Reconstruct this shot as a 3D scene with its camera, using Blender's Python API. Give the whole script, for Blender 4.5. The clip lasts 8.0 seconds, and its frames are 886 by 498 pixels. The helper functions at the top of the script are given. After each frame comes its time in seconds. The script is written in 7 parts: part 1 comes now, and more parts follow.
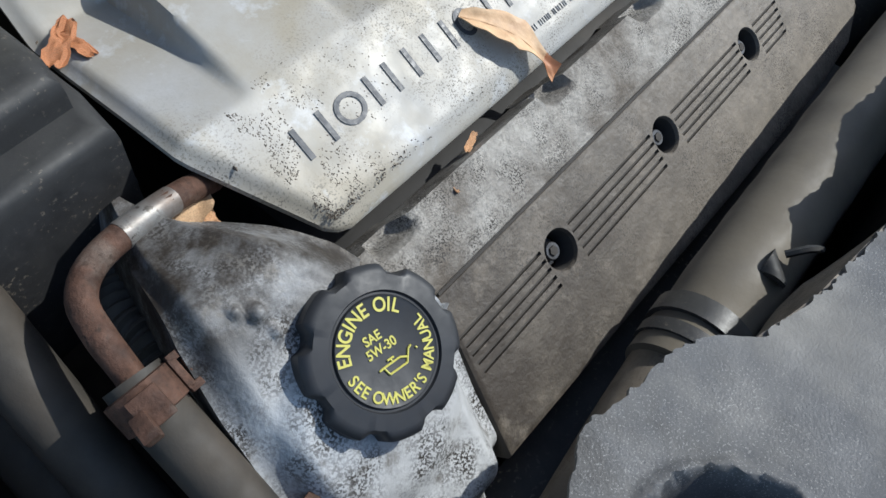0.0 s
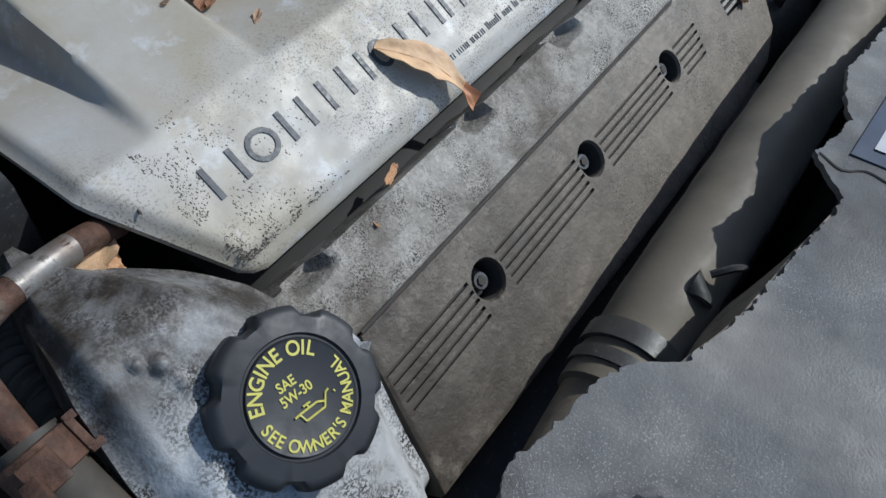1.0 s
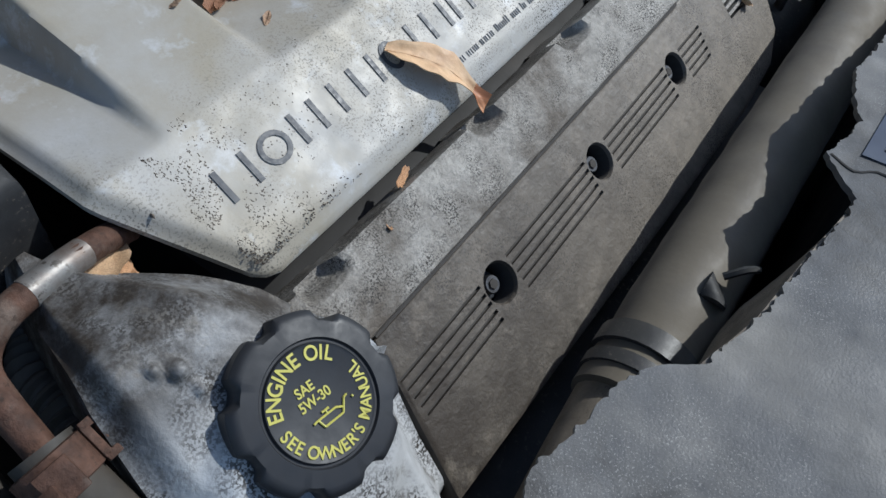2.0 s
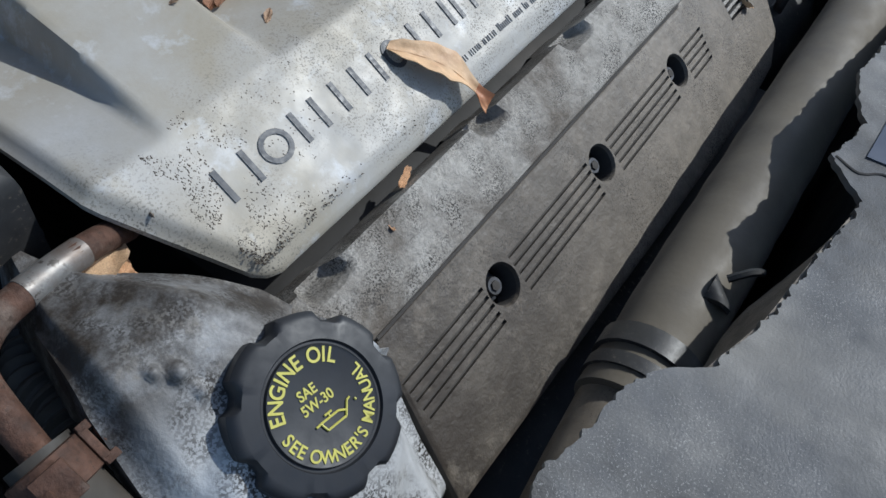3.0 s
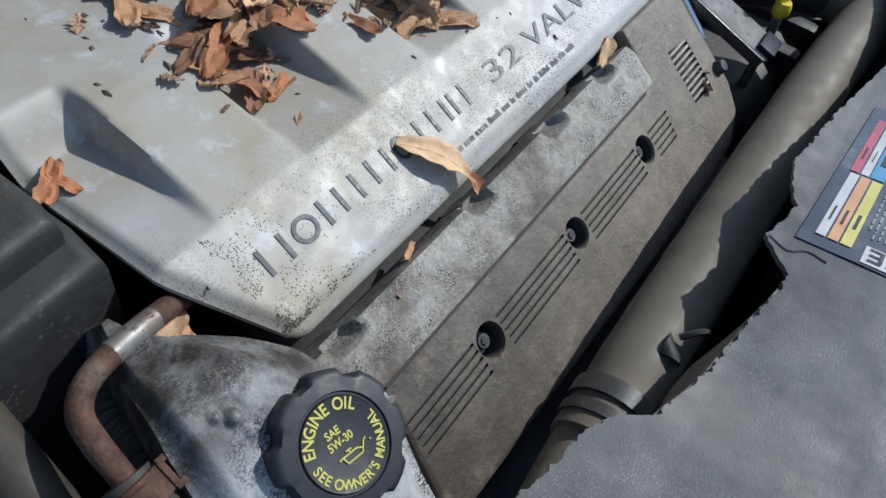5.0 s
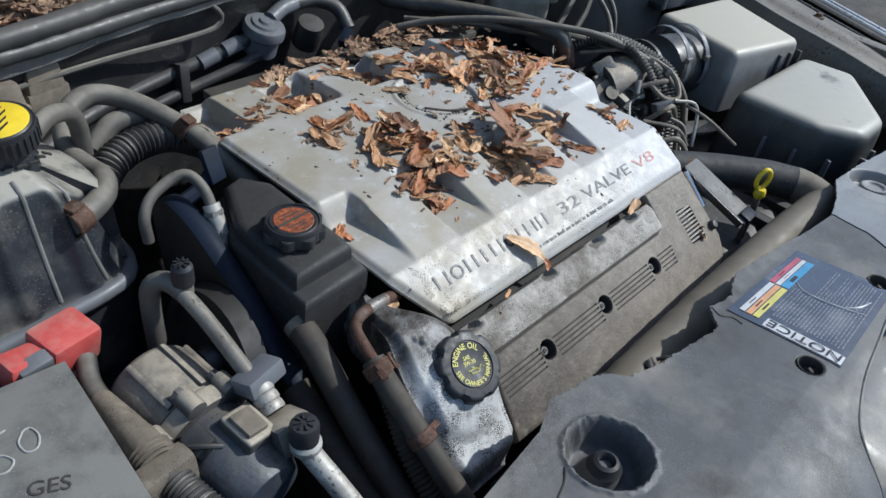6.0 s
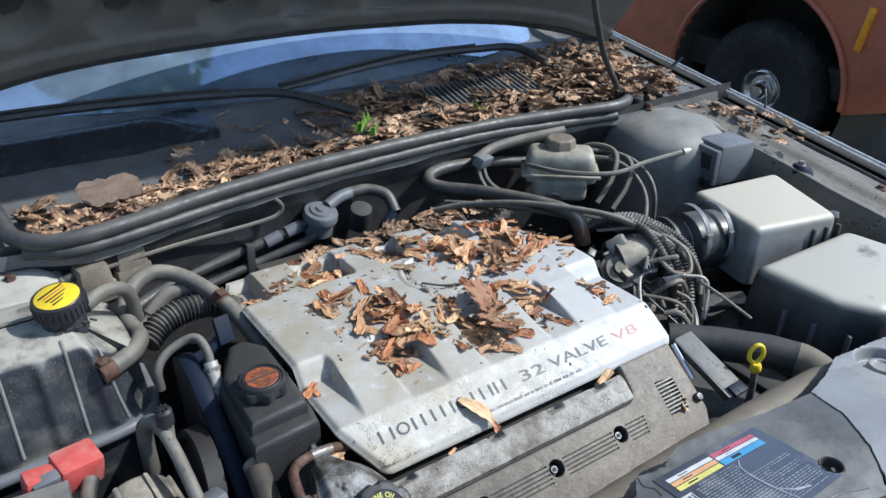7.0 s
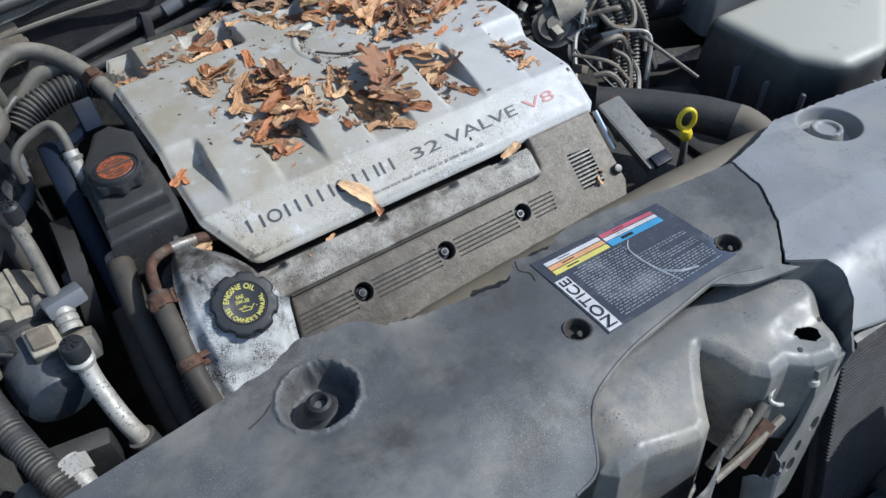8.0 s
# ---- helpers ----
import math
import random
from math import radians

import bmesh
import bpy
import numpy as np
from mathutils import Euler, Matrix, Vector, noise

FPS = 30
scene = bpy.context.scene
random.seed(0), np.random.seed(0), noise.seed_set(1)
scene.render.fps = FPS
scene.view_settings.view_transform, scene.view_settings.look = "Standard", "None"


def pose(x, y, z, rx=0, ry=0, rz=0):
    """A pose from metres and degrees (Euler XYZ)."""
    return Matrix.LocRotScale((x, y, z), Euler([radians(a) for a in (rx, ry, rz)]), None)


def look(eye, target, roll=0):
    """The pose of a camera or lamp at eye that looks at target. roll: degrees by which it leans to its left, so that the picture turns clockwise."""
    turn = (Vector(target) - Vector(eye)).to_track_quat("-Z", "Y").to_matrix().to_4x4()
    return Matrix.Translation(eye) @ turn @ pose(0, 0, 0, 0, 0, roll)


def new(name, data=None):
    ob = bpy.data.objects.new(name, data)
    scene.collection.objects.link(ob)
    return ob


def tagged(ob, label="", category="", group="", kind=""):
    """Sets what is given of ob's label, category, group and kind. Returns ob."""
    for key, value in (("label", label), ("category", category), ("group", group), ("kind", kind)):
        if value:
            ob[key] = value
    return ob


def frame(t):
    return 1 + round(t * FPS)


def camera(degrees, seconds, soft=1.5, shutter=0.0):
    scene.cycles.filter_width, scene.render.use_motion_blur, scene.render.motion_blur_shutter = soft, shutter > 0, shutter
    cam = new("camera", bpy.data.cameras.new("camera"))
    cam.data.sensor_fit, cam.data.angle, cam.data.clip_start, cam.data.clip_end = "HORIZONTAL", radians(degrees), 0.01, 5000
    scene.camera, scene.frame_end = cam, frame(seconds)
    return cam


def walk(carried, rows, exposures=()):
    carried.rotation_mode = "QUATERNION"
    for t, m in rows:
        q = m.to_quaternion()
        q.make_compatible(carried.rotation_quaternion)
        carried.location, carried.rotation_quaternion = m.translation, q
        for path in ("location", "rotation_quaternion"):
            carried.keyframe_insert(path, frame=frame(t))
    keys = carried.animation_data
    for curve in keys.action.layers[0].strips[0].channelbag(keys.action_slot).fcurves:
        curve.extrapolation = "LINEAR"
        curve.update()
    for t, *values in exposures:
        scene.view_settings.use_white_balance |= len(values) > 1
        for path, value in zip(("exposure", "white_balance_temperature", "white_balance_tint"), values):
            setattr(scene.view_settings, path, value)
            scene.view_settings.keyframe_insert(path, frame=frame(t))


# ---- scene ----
cam = camera(61.0, 8.0)
PATH = [
    (0, (-0.206, -0.063, 1.143), (0.745, 0.531, -0.513), 9.0),
    (0.5, (-0.191, -0.068, 1.145), (0.842, 0.479, -0.478), 10.5),
    (1, (-0.191, -0.07, 1.141), (0.869, 0.467, -0.467), 10.8),
    (1.5, (-0.194, -0.066, 1.139), (0.878, 0.464, -0.464), 10.9),
    (3, (-0.196, -0.058, 1.133), (0.901, 0.456, -0.458), 12.1),
    (3.5, (-0.195, -0.057, 1.132), (0.905, 0.451, -0.46), 12.5),
    (4, (-0.195, -0.058, 1.132), (0.908, 0.448, -0.458), 12.6),
    (4.2, (-0.195, -0.058, 1.132), (0.910, 0.444, -0.458), 12.6),
    (5.3, (-0.265, -0.078, 1.26), (0.926, 0.543, -0.223), 11.1),
    (5.5, (-0.314, -0.115, 1.308), (0.918, 0.593, -0.1), 9.6),
    (6, (-0.486, -0.224, 1.377), (0.745, 0.722, 0.117), 9.7),
    (6.2, (-0.522, -0.260, 1.422), (0.724, 0.792, 0.264), 8.9),
    (6.5, (-0.498, -0.342, 1.47), (0.672, 0.929, 0.462), 4.5),
    (6.8, (-0.414, -0.397, 1.490), (0.640, 1.002, 0.524), 1.9),
    (7, (-0.362, -0.447, 1.481), (0.62, 1.003, 0.516), 0.8),
    (7.2, (-0.321, -0.481, 1.503), (0.553, 0.974, 0.444), 0.1),
    (7.5, (-0.27, -0.519, 1.505), (0.528, 0.878, 0.316), -1.7),
    (8, (-0.176, -0.477, 1.445), (0.502, 0.707, -0.017), -3.8),
]
walk(cam, [(t, look(eye, target, roll)) for t, eye, target, roll in PATH],
     [(0, 0.18, 6050, 6), (0.6, -0.16, 5850, 6), (4.2, -0.16, 5850, 6), (5.5, 0.04, 5950, 6), (6.0, 0.12, 5950, 6), (6.5, 0.39, 5900, 6), (7.0, 0.52, 5900, 6), (7.5, 0.48, 5900, 6), (8, 0.27, 5900, 6)])

# ---- world and sun ----
world = bpy.data.worlds.new("sky")
scene.world = world
world.use_nodes = True
wn = world.node_tree
sky = wn.nodes.new("ShaderNodeTexSky")
sky.sky_type = "NISHITA"
sky.sun_disc = False
SUN_EL, SUN_AZ = radians(45), math.atan2(0.875, -0.48)  # azimuth from +y towards +x
sky.sun_elevation, sky.sun_rotation = SUN_EL, SUN_AZ
wn.links.new(sky.outputs[0], wn.nodes["Background"].inputs[0])
wn.nodes["Background"].inputs[1].default_value = 0.15
sun = new("sun", bpy.data.lights.new("sun", "SUN"))
sun.data.energy, sun.data.angle, sun.data.color = 3.7, radians(0.6), (1.0, 0.955, 0.89)
sun_way = Vector((math.sin(SUN_AZ) * math.cos(SUN_EL), math.cos(SUN_AZ) * math.cos(SUN_EL), math.sin(SUN_EL)))
sun.matrix_world = look(sun_way * 20, (0, 0, 0))


# ---- materials ----
def mat(name, col, rough=0.5, metal=0.0, var=0.2, scale=40, dirt=None, amount=0.5, dscale=12, speck=None, sdens=0.4,
        sscale=260, bump=0.15, bscale=180, bdist=0.0006, rand=0.0, rvar=0.12, coat=0.0, dust=None, damt=0.8, dirt_at=None, speck_at=None, stain=None):
    """A painted, moulded or cast surface: base colour with grain, patchy dirt, specks and fine relief."""
    m = bpy.data.materials.new(name)
    m.use_nodes = True
    t = m.node_tree
    n, l = t.nodes, t.links
    b = n["Principled BSDF"]
    co = n.new("ShaderNodeTexCoord").outputs["Object"]

    def noisy(s, detail=4.0, r=0.6, d=0.0):
        x = n.new("ShaderNodeTexNoise")
        x.inputs["Scale"].default_value, x.inputs["Detail"].default_value = s, detail
        x.inputs["Roughness"].default_value, x.inputs["Distortion"].default_value = r, d
        l.new(co, x.inputs["Vector"])
        return x.outputs["Fac"]

    def ramp(src, a, z):
        x = n.new("ShaderNodeMapRange")
        x.inputs["From Min"].default_value, x.inputs["From Max"].default_value = a, z
        l.new(src, x.inputs["Value"])
        return x.outputs["Result"]

    def mix(f, a, z):
        x = n.new("ShaderNodeMix")
        x.data_type = "RGBA"
        for s, v in ((x.inputs["Factor"], f), (x.inputs["A"], a), (x.inputs["B"], z)):
            if isinstance(v, (tuple, list)):
                s.default_value = (*v, 1)
            elif isinstance(v, float):
                s.default_value = v
            else:
                l.new(v, s)
        return x.outputs["Result"]

    def over(src, at):
        """src times a ramp along one axis of the place: (axis, from, to)."""
        if not at:
            return src
        x = n.new("ShaderNodeSeparateXYZ")
        l.new(co, x.inputs[0])
        k = n.new("ShaderNodeMath")
        k.operation = "MULTIPLY"
        l.new(src, k.inputs[0])
        l.new(ramp(x.outputs[at[0]], at[1], at[2]), k.inputs[1])
        return k.outputs[0]

    g = noisy(scale, 6.0)
    c = mix(ramp(g, 0.3, 0.7), tuple(v * (1 - var) for v in col), tuple(min(1, v * (1 + var)) for v in col))
    if dirt:
        k = n.new("ShaderNodeMath")
        k.operation, k.inputs[1].default_value = "MULTIPLY", 1.0
        l.new(ramp(noisy(dscale, 8.0, 0.65, 0.15), 0.72 - 0.5 * amount, 0.92 - 0.4 * amount), k.inputs[0])
        c = mix(over(k.outputs[0], dirt_at), c, dirt)
    if stain:
        c = mix(ramp(noisy(stain[2], 9.0, 0.7, 0.2), 0.70 - 0.4 * stain[1], 0.86 - 0.4 * stain[1]), c, stain[0])
    if speck:
        f = n.new("ShaderNodeMath")
        f.operation = "MULTIPLY"
        l.new(ramp(noisy(sscale, 3.0, 0.6), 0.62 - 0.1 * sdens, 0.68 - 0.1 * sdens), f.inputs[0])
        l.new(ramp(noisy(dscale * 1.7 + 3, 4.0), 0.42, 0.62), f.inputs[1])
        c = mix(over(f.outputs[0], speck_at), c, speck)
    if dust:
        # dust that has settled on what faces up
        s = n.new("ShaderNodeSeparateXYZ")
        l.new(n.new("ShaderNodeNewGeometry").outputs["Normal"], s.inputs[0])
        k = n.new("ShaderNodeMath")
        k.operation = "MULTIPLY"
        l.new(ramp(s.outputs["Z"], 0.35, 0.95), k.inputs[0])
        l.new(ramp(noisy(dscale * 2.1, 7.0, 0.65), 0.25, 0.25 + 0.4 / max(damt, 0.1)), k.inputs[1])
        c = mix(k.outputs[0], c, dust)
    if rand:
        h = n.new("ShaderNodeHueSaturation")
        l.new(ramp(n.new("ShaderNodeObjectInfo").outputs["Random"], 0, 1), h.inputs["Value"])
        v = n.new("ShaderNodeMapRange")
        v.inputs["To Min"].default_value, v.inputs["To Max"].default_value = 1 - rand, 1 + rand
        l.new(n.new("ShaderNodeObjectInfo").outputs["Random"], v.inputs["Value"])
        l.new(v.outputs["Result"], h.inputs["Value"])
        l.new(c, h.inputs["Color"])
        c = h.outputs["Color"]
    l.new(c, b.inputs["Base Color"])
    r = n.new("ShaderNodeMapRange")
    r.inputs["From Min"].default_value, r.inputs["From Max"].default_value = 0.3, 0.7
    r.inputs["To Min"].default_value, r.inputs["To Max"].default_value = max(0.03, rough - rvar), min(1, rough + rvar)
    l.new(noisy(scale * 2.3, 5.0), r.inputs["Value"])
    l.new(r.outputs["Result"], b.inputs["Roughness"])
    b.inputs["Metallic"].default_value = metal
    b.inputs["Coat Weight"].default_value = coat
    if bump:
        p = n.new("ShaderNodeBump")
        p.inputs["Strength"].default_value, p.inputs["Distance"].default_value = bump, bdist
        l.new(noisy(bscale, 5.0), p.inputs["Height"])
        l.new(p.outputs["Normal"], b.inputs["Normal"])
    return m


M_COVER = mat("silver_paint", (0.45, 0.45, 0.45), 0.58, 0.1, 0.06, 30, (0.34, 0.305, 0.24), 0.95, 8, (0.075, 0.066, 0.055), 0.8, 1000, 0.15, 300, dirt_at=("X", 0.33, -0.02), speck_at=("Y", 0.15, 0.085), stain=((0.52, 0.53, 0.54), 0.36, 45))
M_CAST = mat("oxidised_aluminium", (0.335, 0.316, 0.282), 0.65, 0.15, 0.25, 160, (0.108, 0.089, 0.069), 0.67, 30, (0.04, 0.034, 0.028), 1.2, 1100, 0.9, 420, 0.001, dirt_at=("X", 0.23, 0.09))
M_HOUSE = mat("stained_aluminium", (0.47, 0.475, 0.475), 0.6, 0.15, 0.16, 70, (0.036, 0.028, 0.021), 1.0, 26, (0.035, 0.029, 0.024), 1.5, 900, 0.6, 240, 0.0009, dirt_at=("Y", 0.022, 0.052), stain=((0.15, 0.135, 0.115), 0.42, 75))
M_COIL = mat("dusty_grey_plastic", (0.180, 0.152, 0.118), 0.62, 0.0, 0.25, 90, (0.105, 0.085, 0.065), 0.52, 16, (0.05, 0.042, 0.035), 0.4, 900, 0.4, 300, stain=((0.25, 0.215, 0.168), 0.5, 22))
M_COILCOV = mat("dusty_coil_cover_plastic", (0.185, 0.160, 0.128), 0.62, 0.0, 0.25, 90, (0.048, 0.038, 0.029), 0.98, 14, (0.05, 0.042, 0.035), 0.9, 1000, 0.8, 300, 0.0008, dirt_at=("X", 0.18, -0.04), stain=((0.20, 0.170, 0.134), 0.38, 42))
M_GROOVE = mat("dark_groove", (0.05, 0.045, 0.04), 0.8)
M_BOLT = mat("dark_bolt_steel", (0.10, 0.105, 0.115), 0.45, 0.7, 0.2, 80, (0.05, 0.045, 0.04), 0.4, 60)
M_RUBBER = mat("dusty_rubber", (0.118, 0.103, 0.083), 0.65, 0.0, 0.2, 30, (0.085, 0.073, 0.060), 0.45, 12, None, 0, 300, 0.3, 220, dust=(0.152, 0.129, 0.095), damt=1.3)
M_BLACK = mat("black_plastic", (0.028, 0.028, 0.03), 0.42, 0.0, 0.25, 40, (0.07, 0.066, 0.058), 0.38, 14, (0.16, 0.14, 0.11), 0.25, 500, 0.2, 260, dust=(0.10, 0.094, 0.082), damt=0.7)
M_HOSE = mat("black_hose", (0.032, 0.032, 0.033), 0.5, 0.0, 0.25, 40, (0.08, 0.074, 0.064), 0.45, 16, None, 0, 300, 0.2, 240, dust=(0.19, 0.175, 0.148), damt=0.9)
M_GREYHOSE = mat("dusty_grey_hose", (0.085, 0.078, 0.068), 0.65, 0.0, 0.2, 50, (0.05, 0.046, 0.04), 0.4, 18, None, 0, 300, 0.3, 220, dust=(0.23, 0.21, 0.175), damt=1.0)
M_SHIELD = mat("faded_black_plastic", (0.086, 0.088, 0.093), 0.6, 0.0, 0.22, 18, (0.215, 0.203, 0.18), 0.50, 7, (0.25, 0.245, 0.235), 0.30, 1300, 0.5, 900, 0.0005, stain=((0.060, 0.057, 0.054), 0.46, 13))
M_HEADER = mat("lighter_grey_plastic", (0.215, 0.22, 0.23), 0.5, 0.0, 0.15, 14, (0.27, 0.262, 0.24), 0.5, 6, (0.08, 0.075, 0.07), 0.2, 500, 0.2, 700, 0.0004, stain=((0.11, 0.11, 0.115), 0.42, 11))
M_DARKHOSE = mat("oily_dark_hose", (0.034, 0.030, 0.025), 0.72, 0.0, 0.3, 40, (0.07, 0.055, 0.04), 0.5, 22, None, 0, 300, 0.3, 220, dust=(0.060, 0.050, 0.038), damt=0.8)
M_MOULD = mat("dusty_moulded_plastic", (0.16, 0.158, 0.152), 0.45, 0.0, 0.2, 20, (0.31, 0.275, 0.215), 0.55, 13, (0.05, 0.045, 0.04), 0.3, 500, 0.2, 300, 0.0005, stain=((0.085, 0.09, 0.10), 0.42, 17))
M_CAP = mat("satin_black_plastic", (0.020, 0.021, 0.024), 0.55, 0.0, 0.12, 60, None, 0, 10, None, 0, 300, 0.12, 500, 0.0003)
M_YELLOW = mat("yellow_print", (0.55, 0.50, 0.10), 0.5, 0, 0.1, 200, bump=0)
M_YLABEL = mat("yellow_label", (0.75, 0.55, 0.03), 0.5, 0, 0.1, 60, (0.7, 0.45, 0.3), 0.3, 40)
M_OLABEL = mat("orange_label", (0.36, 0.09, 0.03), 0.6, 0, 0.4, 200, (0.06, 0.03, 0.022), 0.66, 190, bump=0.3)
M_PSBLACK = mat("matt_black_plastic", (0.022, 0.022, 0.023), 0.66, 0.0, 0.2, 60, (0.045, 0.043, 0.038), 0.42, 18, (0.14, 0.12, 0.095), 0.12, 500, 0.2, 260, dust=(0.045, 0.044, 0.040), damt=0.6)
M_INK = mat("dark_print", (0.045, 0.05, 0.06), 0.5, 0, 0.15, 200, (0.2, 0.2, 0.2), 0.2, 90, bump=0)
M_FAINTINK = mat("worn_small_print", (0.17, 0.17, 0.175), 0.5, bump=0)
M_REDINK = mat("red_print", (0.42, 0.17, 0.16), 0.5, 0, 0.15, 200, bump=0)
M_RUST = mat("rusty_steel", (0.088, 0.044, 0.028), 0.75, 0.2, 0.5, 120, (0.19, 0.155, 0.125), 0.36, 45, (0.04, 0.022, 0.014), 0.7, 500, 0.7, 260, 0.0012)
M_STEEL = mat("dull_steel_pipe", (0.25, 0.24, 0.225), 0.5, 0.5, 0.25, 60, (0.13, 0.085, 0.06), 0.55, 40, (0.06, 0.05, 0.04), 0.5, 300, 0.3, 240)
M_ALU = mat("dull_aluminium_pipe", (0.40, 0.385, 0.35), 0.55, 0.3, 0.2, 60, (0.24, 0.21, 0.17), 0.45, 26, (0.1, 0.08, 0.06), 0.5, 300, 0.3, 240)
M_GREYALU = mat("grimy_aluminium_pipe", (0.20, 0.185, 0.16), 0.6, 0.2, 0.25, 60, (0.10, 0.085, 0.068), 0.5, 30, (0.06, 0.05, 0.04), 0.6, 300, 0.3, 240)
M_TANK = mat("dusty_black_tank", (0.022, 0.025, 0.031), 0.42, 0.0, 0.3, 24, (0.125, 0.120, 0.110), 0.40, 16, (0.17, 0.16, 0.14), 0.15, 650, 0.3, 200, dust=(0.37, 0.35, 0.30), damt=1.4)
M_BATT = mat("battery_case", (0.07, 0.07, 0.07), 0.6, 0.0, 0.2, 30, (0.10, 0.097, 0.088), 0.4, 14, (0.3, 0.28, 0.25), 0.2, 600, 0.2, 300, dust=(0.175, 0.172, 0.158), damt=1.3)
M_RED = mat("red_plastic", (0.46, 0.07, 0.062), 0.55, 0.0, 0.2, 40, (0.44, 0.24, 0.20), 0.55, 22, None, 0, 300, 0.2, 200)
M_CHALK = mat("chalk", (0.34, 0.335, 0.32), 0.9, 0, 0.2, 300, bump=0)
M_DUSTMETAL = mat("dusty_metal_housing", (0.075, 0.072, 0.068), 0.65, 0.1, 0.25, 30, (0.04, 0.045, 0.06), 0.4, 22, (0.03, 0.028, 0.025), 0.5, 300, 0.5, 140, 0.001, dust=(0.37, 0.325, 0.255), damt=1.2)
M_PUMPBLUE = mat("oily_blue_cast", (0.055, 0.068, 0.092), 0.5, 0.2, 0.3, 30, (0.16, 0.14, 0.11), 0.45, 26, (0.03, 0.028, 0.025), 0.5, 300, 0.5, 140, 0.001, dust=(0.17, 0.155, 0.125), damt=0.5)
M_BLUESTEEL = mat("dark_blue_steel", (0.012, 0.018, 0.032), 0.5, 0.0, 0.2, 30, (0.015, 0.015, 0.015), 0.4, 14)
M_BLUESTEEL.node_tree.nodes["Principled BSDF"].inputs["IOR"].default_value = 1.25
M_BODY = mat("dark_engine_bay_paint", (0.055, 0.053, 0.05), 0.5, 0.0, 0.25, 14, (0.13, 0.116, 0.095), 0.42, 7, (0.22, 0.19, 0.15), 0.3, 300, 0.2, 120)
# grime for deep parts, blackened so the colour carries the bay's shade
M_DEEP = mat("deep_shade_and_grime_black", (0.024, 0.022, 0.020), 0.6, 0.0, 0.3, 20, (0.06, 0.05, 0.042), 0.4, 12)
M_LEDGE = mat("dusty_painted_ledge", (0.15, 0.135, 0.11), 0.55, 0.1, 0.25, 18, (0.07, 0.06, 0.05), 0.45, 9, (0.04, 0.035, 0.03), 0.6, 160, 0.3, 120)
M_PAINT = mat("car_paint", (0.10, 0.095, 0.085), 0.28, 0.3, 0.08, 6, (0.2, 0.18, 0.15), 0.3, 5, None, 0, 300, 0.05, 100, coat=0.5)
M_CHROME = mat("worn_chrome", (0.72, 0.72, 0.72), 0.16, 1.0, 0.06, 20, (0.35, 0.32, 0.28), 0.3, 14, bump=0.05)
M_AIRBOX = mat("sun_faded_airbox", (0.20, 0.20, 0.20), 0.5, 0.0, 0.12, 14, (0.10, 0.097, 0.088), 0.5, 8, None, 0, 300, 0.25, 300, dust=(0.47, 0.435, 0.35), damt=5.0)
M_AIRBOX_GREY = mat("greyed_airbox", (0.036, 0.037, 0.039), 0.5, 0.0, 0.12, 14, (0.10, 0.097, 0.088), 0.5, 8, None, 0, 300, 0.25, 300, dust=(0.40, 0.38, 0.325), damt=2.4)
M_MASTER = mat("aged_translucent_plastic", (0.33, 0.31, 0.25), 0.5, 0.0, 0.2, 30, (0.15, 0.135, 0.105), 0.52, 18, None, 0, 300, 0.2, 200)
M_BAR = mat("grimy_pressed_steel", (0.15, 0.148, 0.142), 0.65, 0.0, 0.2, 30, (0.19, 0.175, 0.15), 0.45, 22, (0.04, 0.036, 0.03), 0.5, 260, 0.3, 160)
M_STRUT = mat("grey_dusty_strut_tower", (0.19, 0.185, 0.17), 0.6, 0.0, 0.2, 16, (0.10, 0.095, 0.085), 0.45, 10, None, 0, 300, 0.3, 120)
M_WHITE = mat("chalky_white_plastic", (0.40, 0.385, 0.34), 0.6, 0.0, 0.12, 20, (0.25, 0.23, 0.19), 0.4, 12)
M_GREYBOX = mat("grey_module_plastic", (0.135, 0.142, 0.155), 0.5, 0.0, 0.15, 30, (0.10, 0.10, 0.10), 0.4, 20)
M_COWL = mat("dusty_cowl_plastic", (0.115, 0.117, 0.12), 0.6, 0.0, 0.3, 20, (0.155, 0.147, 0.132), 0.5, 12, (0.25, 0.22, 0.18), 0.5, 240, 0.3, 160)
M_HOOD = mat("hood_liner", (0.13, 0.124, 0.112), 0.85, 0.0, 0.15, 20, (0.15, 0.135, 0.11), 0.5, 6, None, 0, 300, 0.4, 500)
M_LEAF = mat("dry_brown_leaf", (0.54, 0.305, 0.155), 0.48, 0.0, 0.35, 70, (0.19, 0.085, 0.042), 0.48, 50, None, 0, 300, 0.5, 240, 0.0008, rand=0.3)
M_RUSSET = mat("dry_russet_leaf", (0.37, 0.148, 0.064), 0.48, 0.0, 0.35, 70, (0.40, 0.22, 0.11), 0.4, 40, None, 0, 300, 0.5, 240, 0.0008, rand=0.3)
M_DARKLEAF = mat("dark_brown_leaf", (0.22, 0.108, 0.060), 0.65, 0.0, 0.4, 70, (0.30, 0.15, 0.075), 0.4, 40, None, 0, 300, 0.5, 240, 0.0008, rand=0.3)
M_TAN = mat("dry_tan_leaf", (0.56, 0.37, 0.21), 0.6, 0.0, 0.22, 60, (0.36, 0.19, 0.10), 0.42, 45, None, 0, 300, 0.5, 240, 0.0008, rand=0.3)
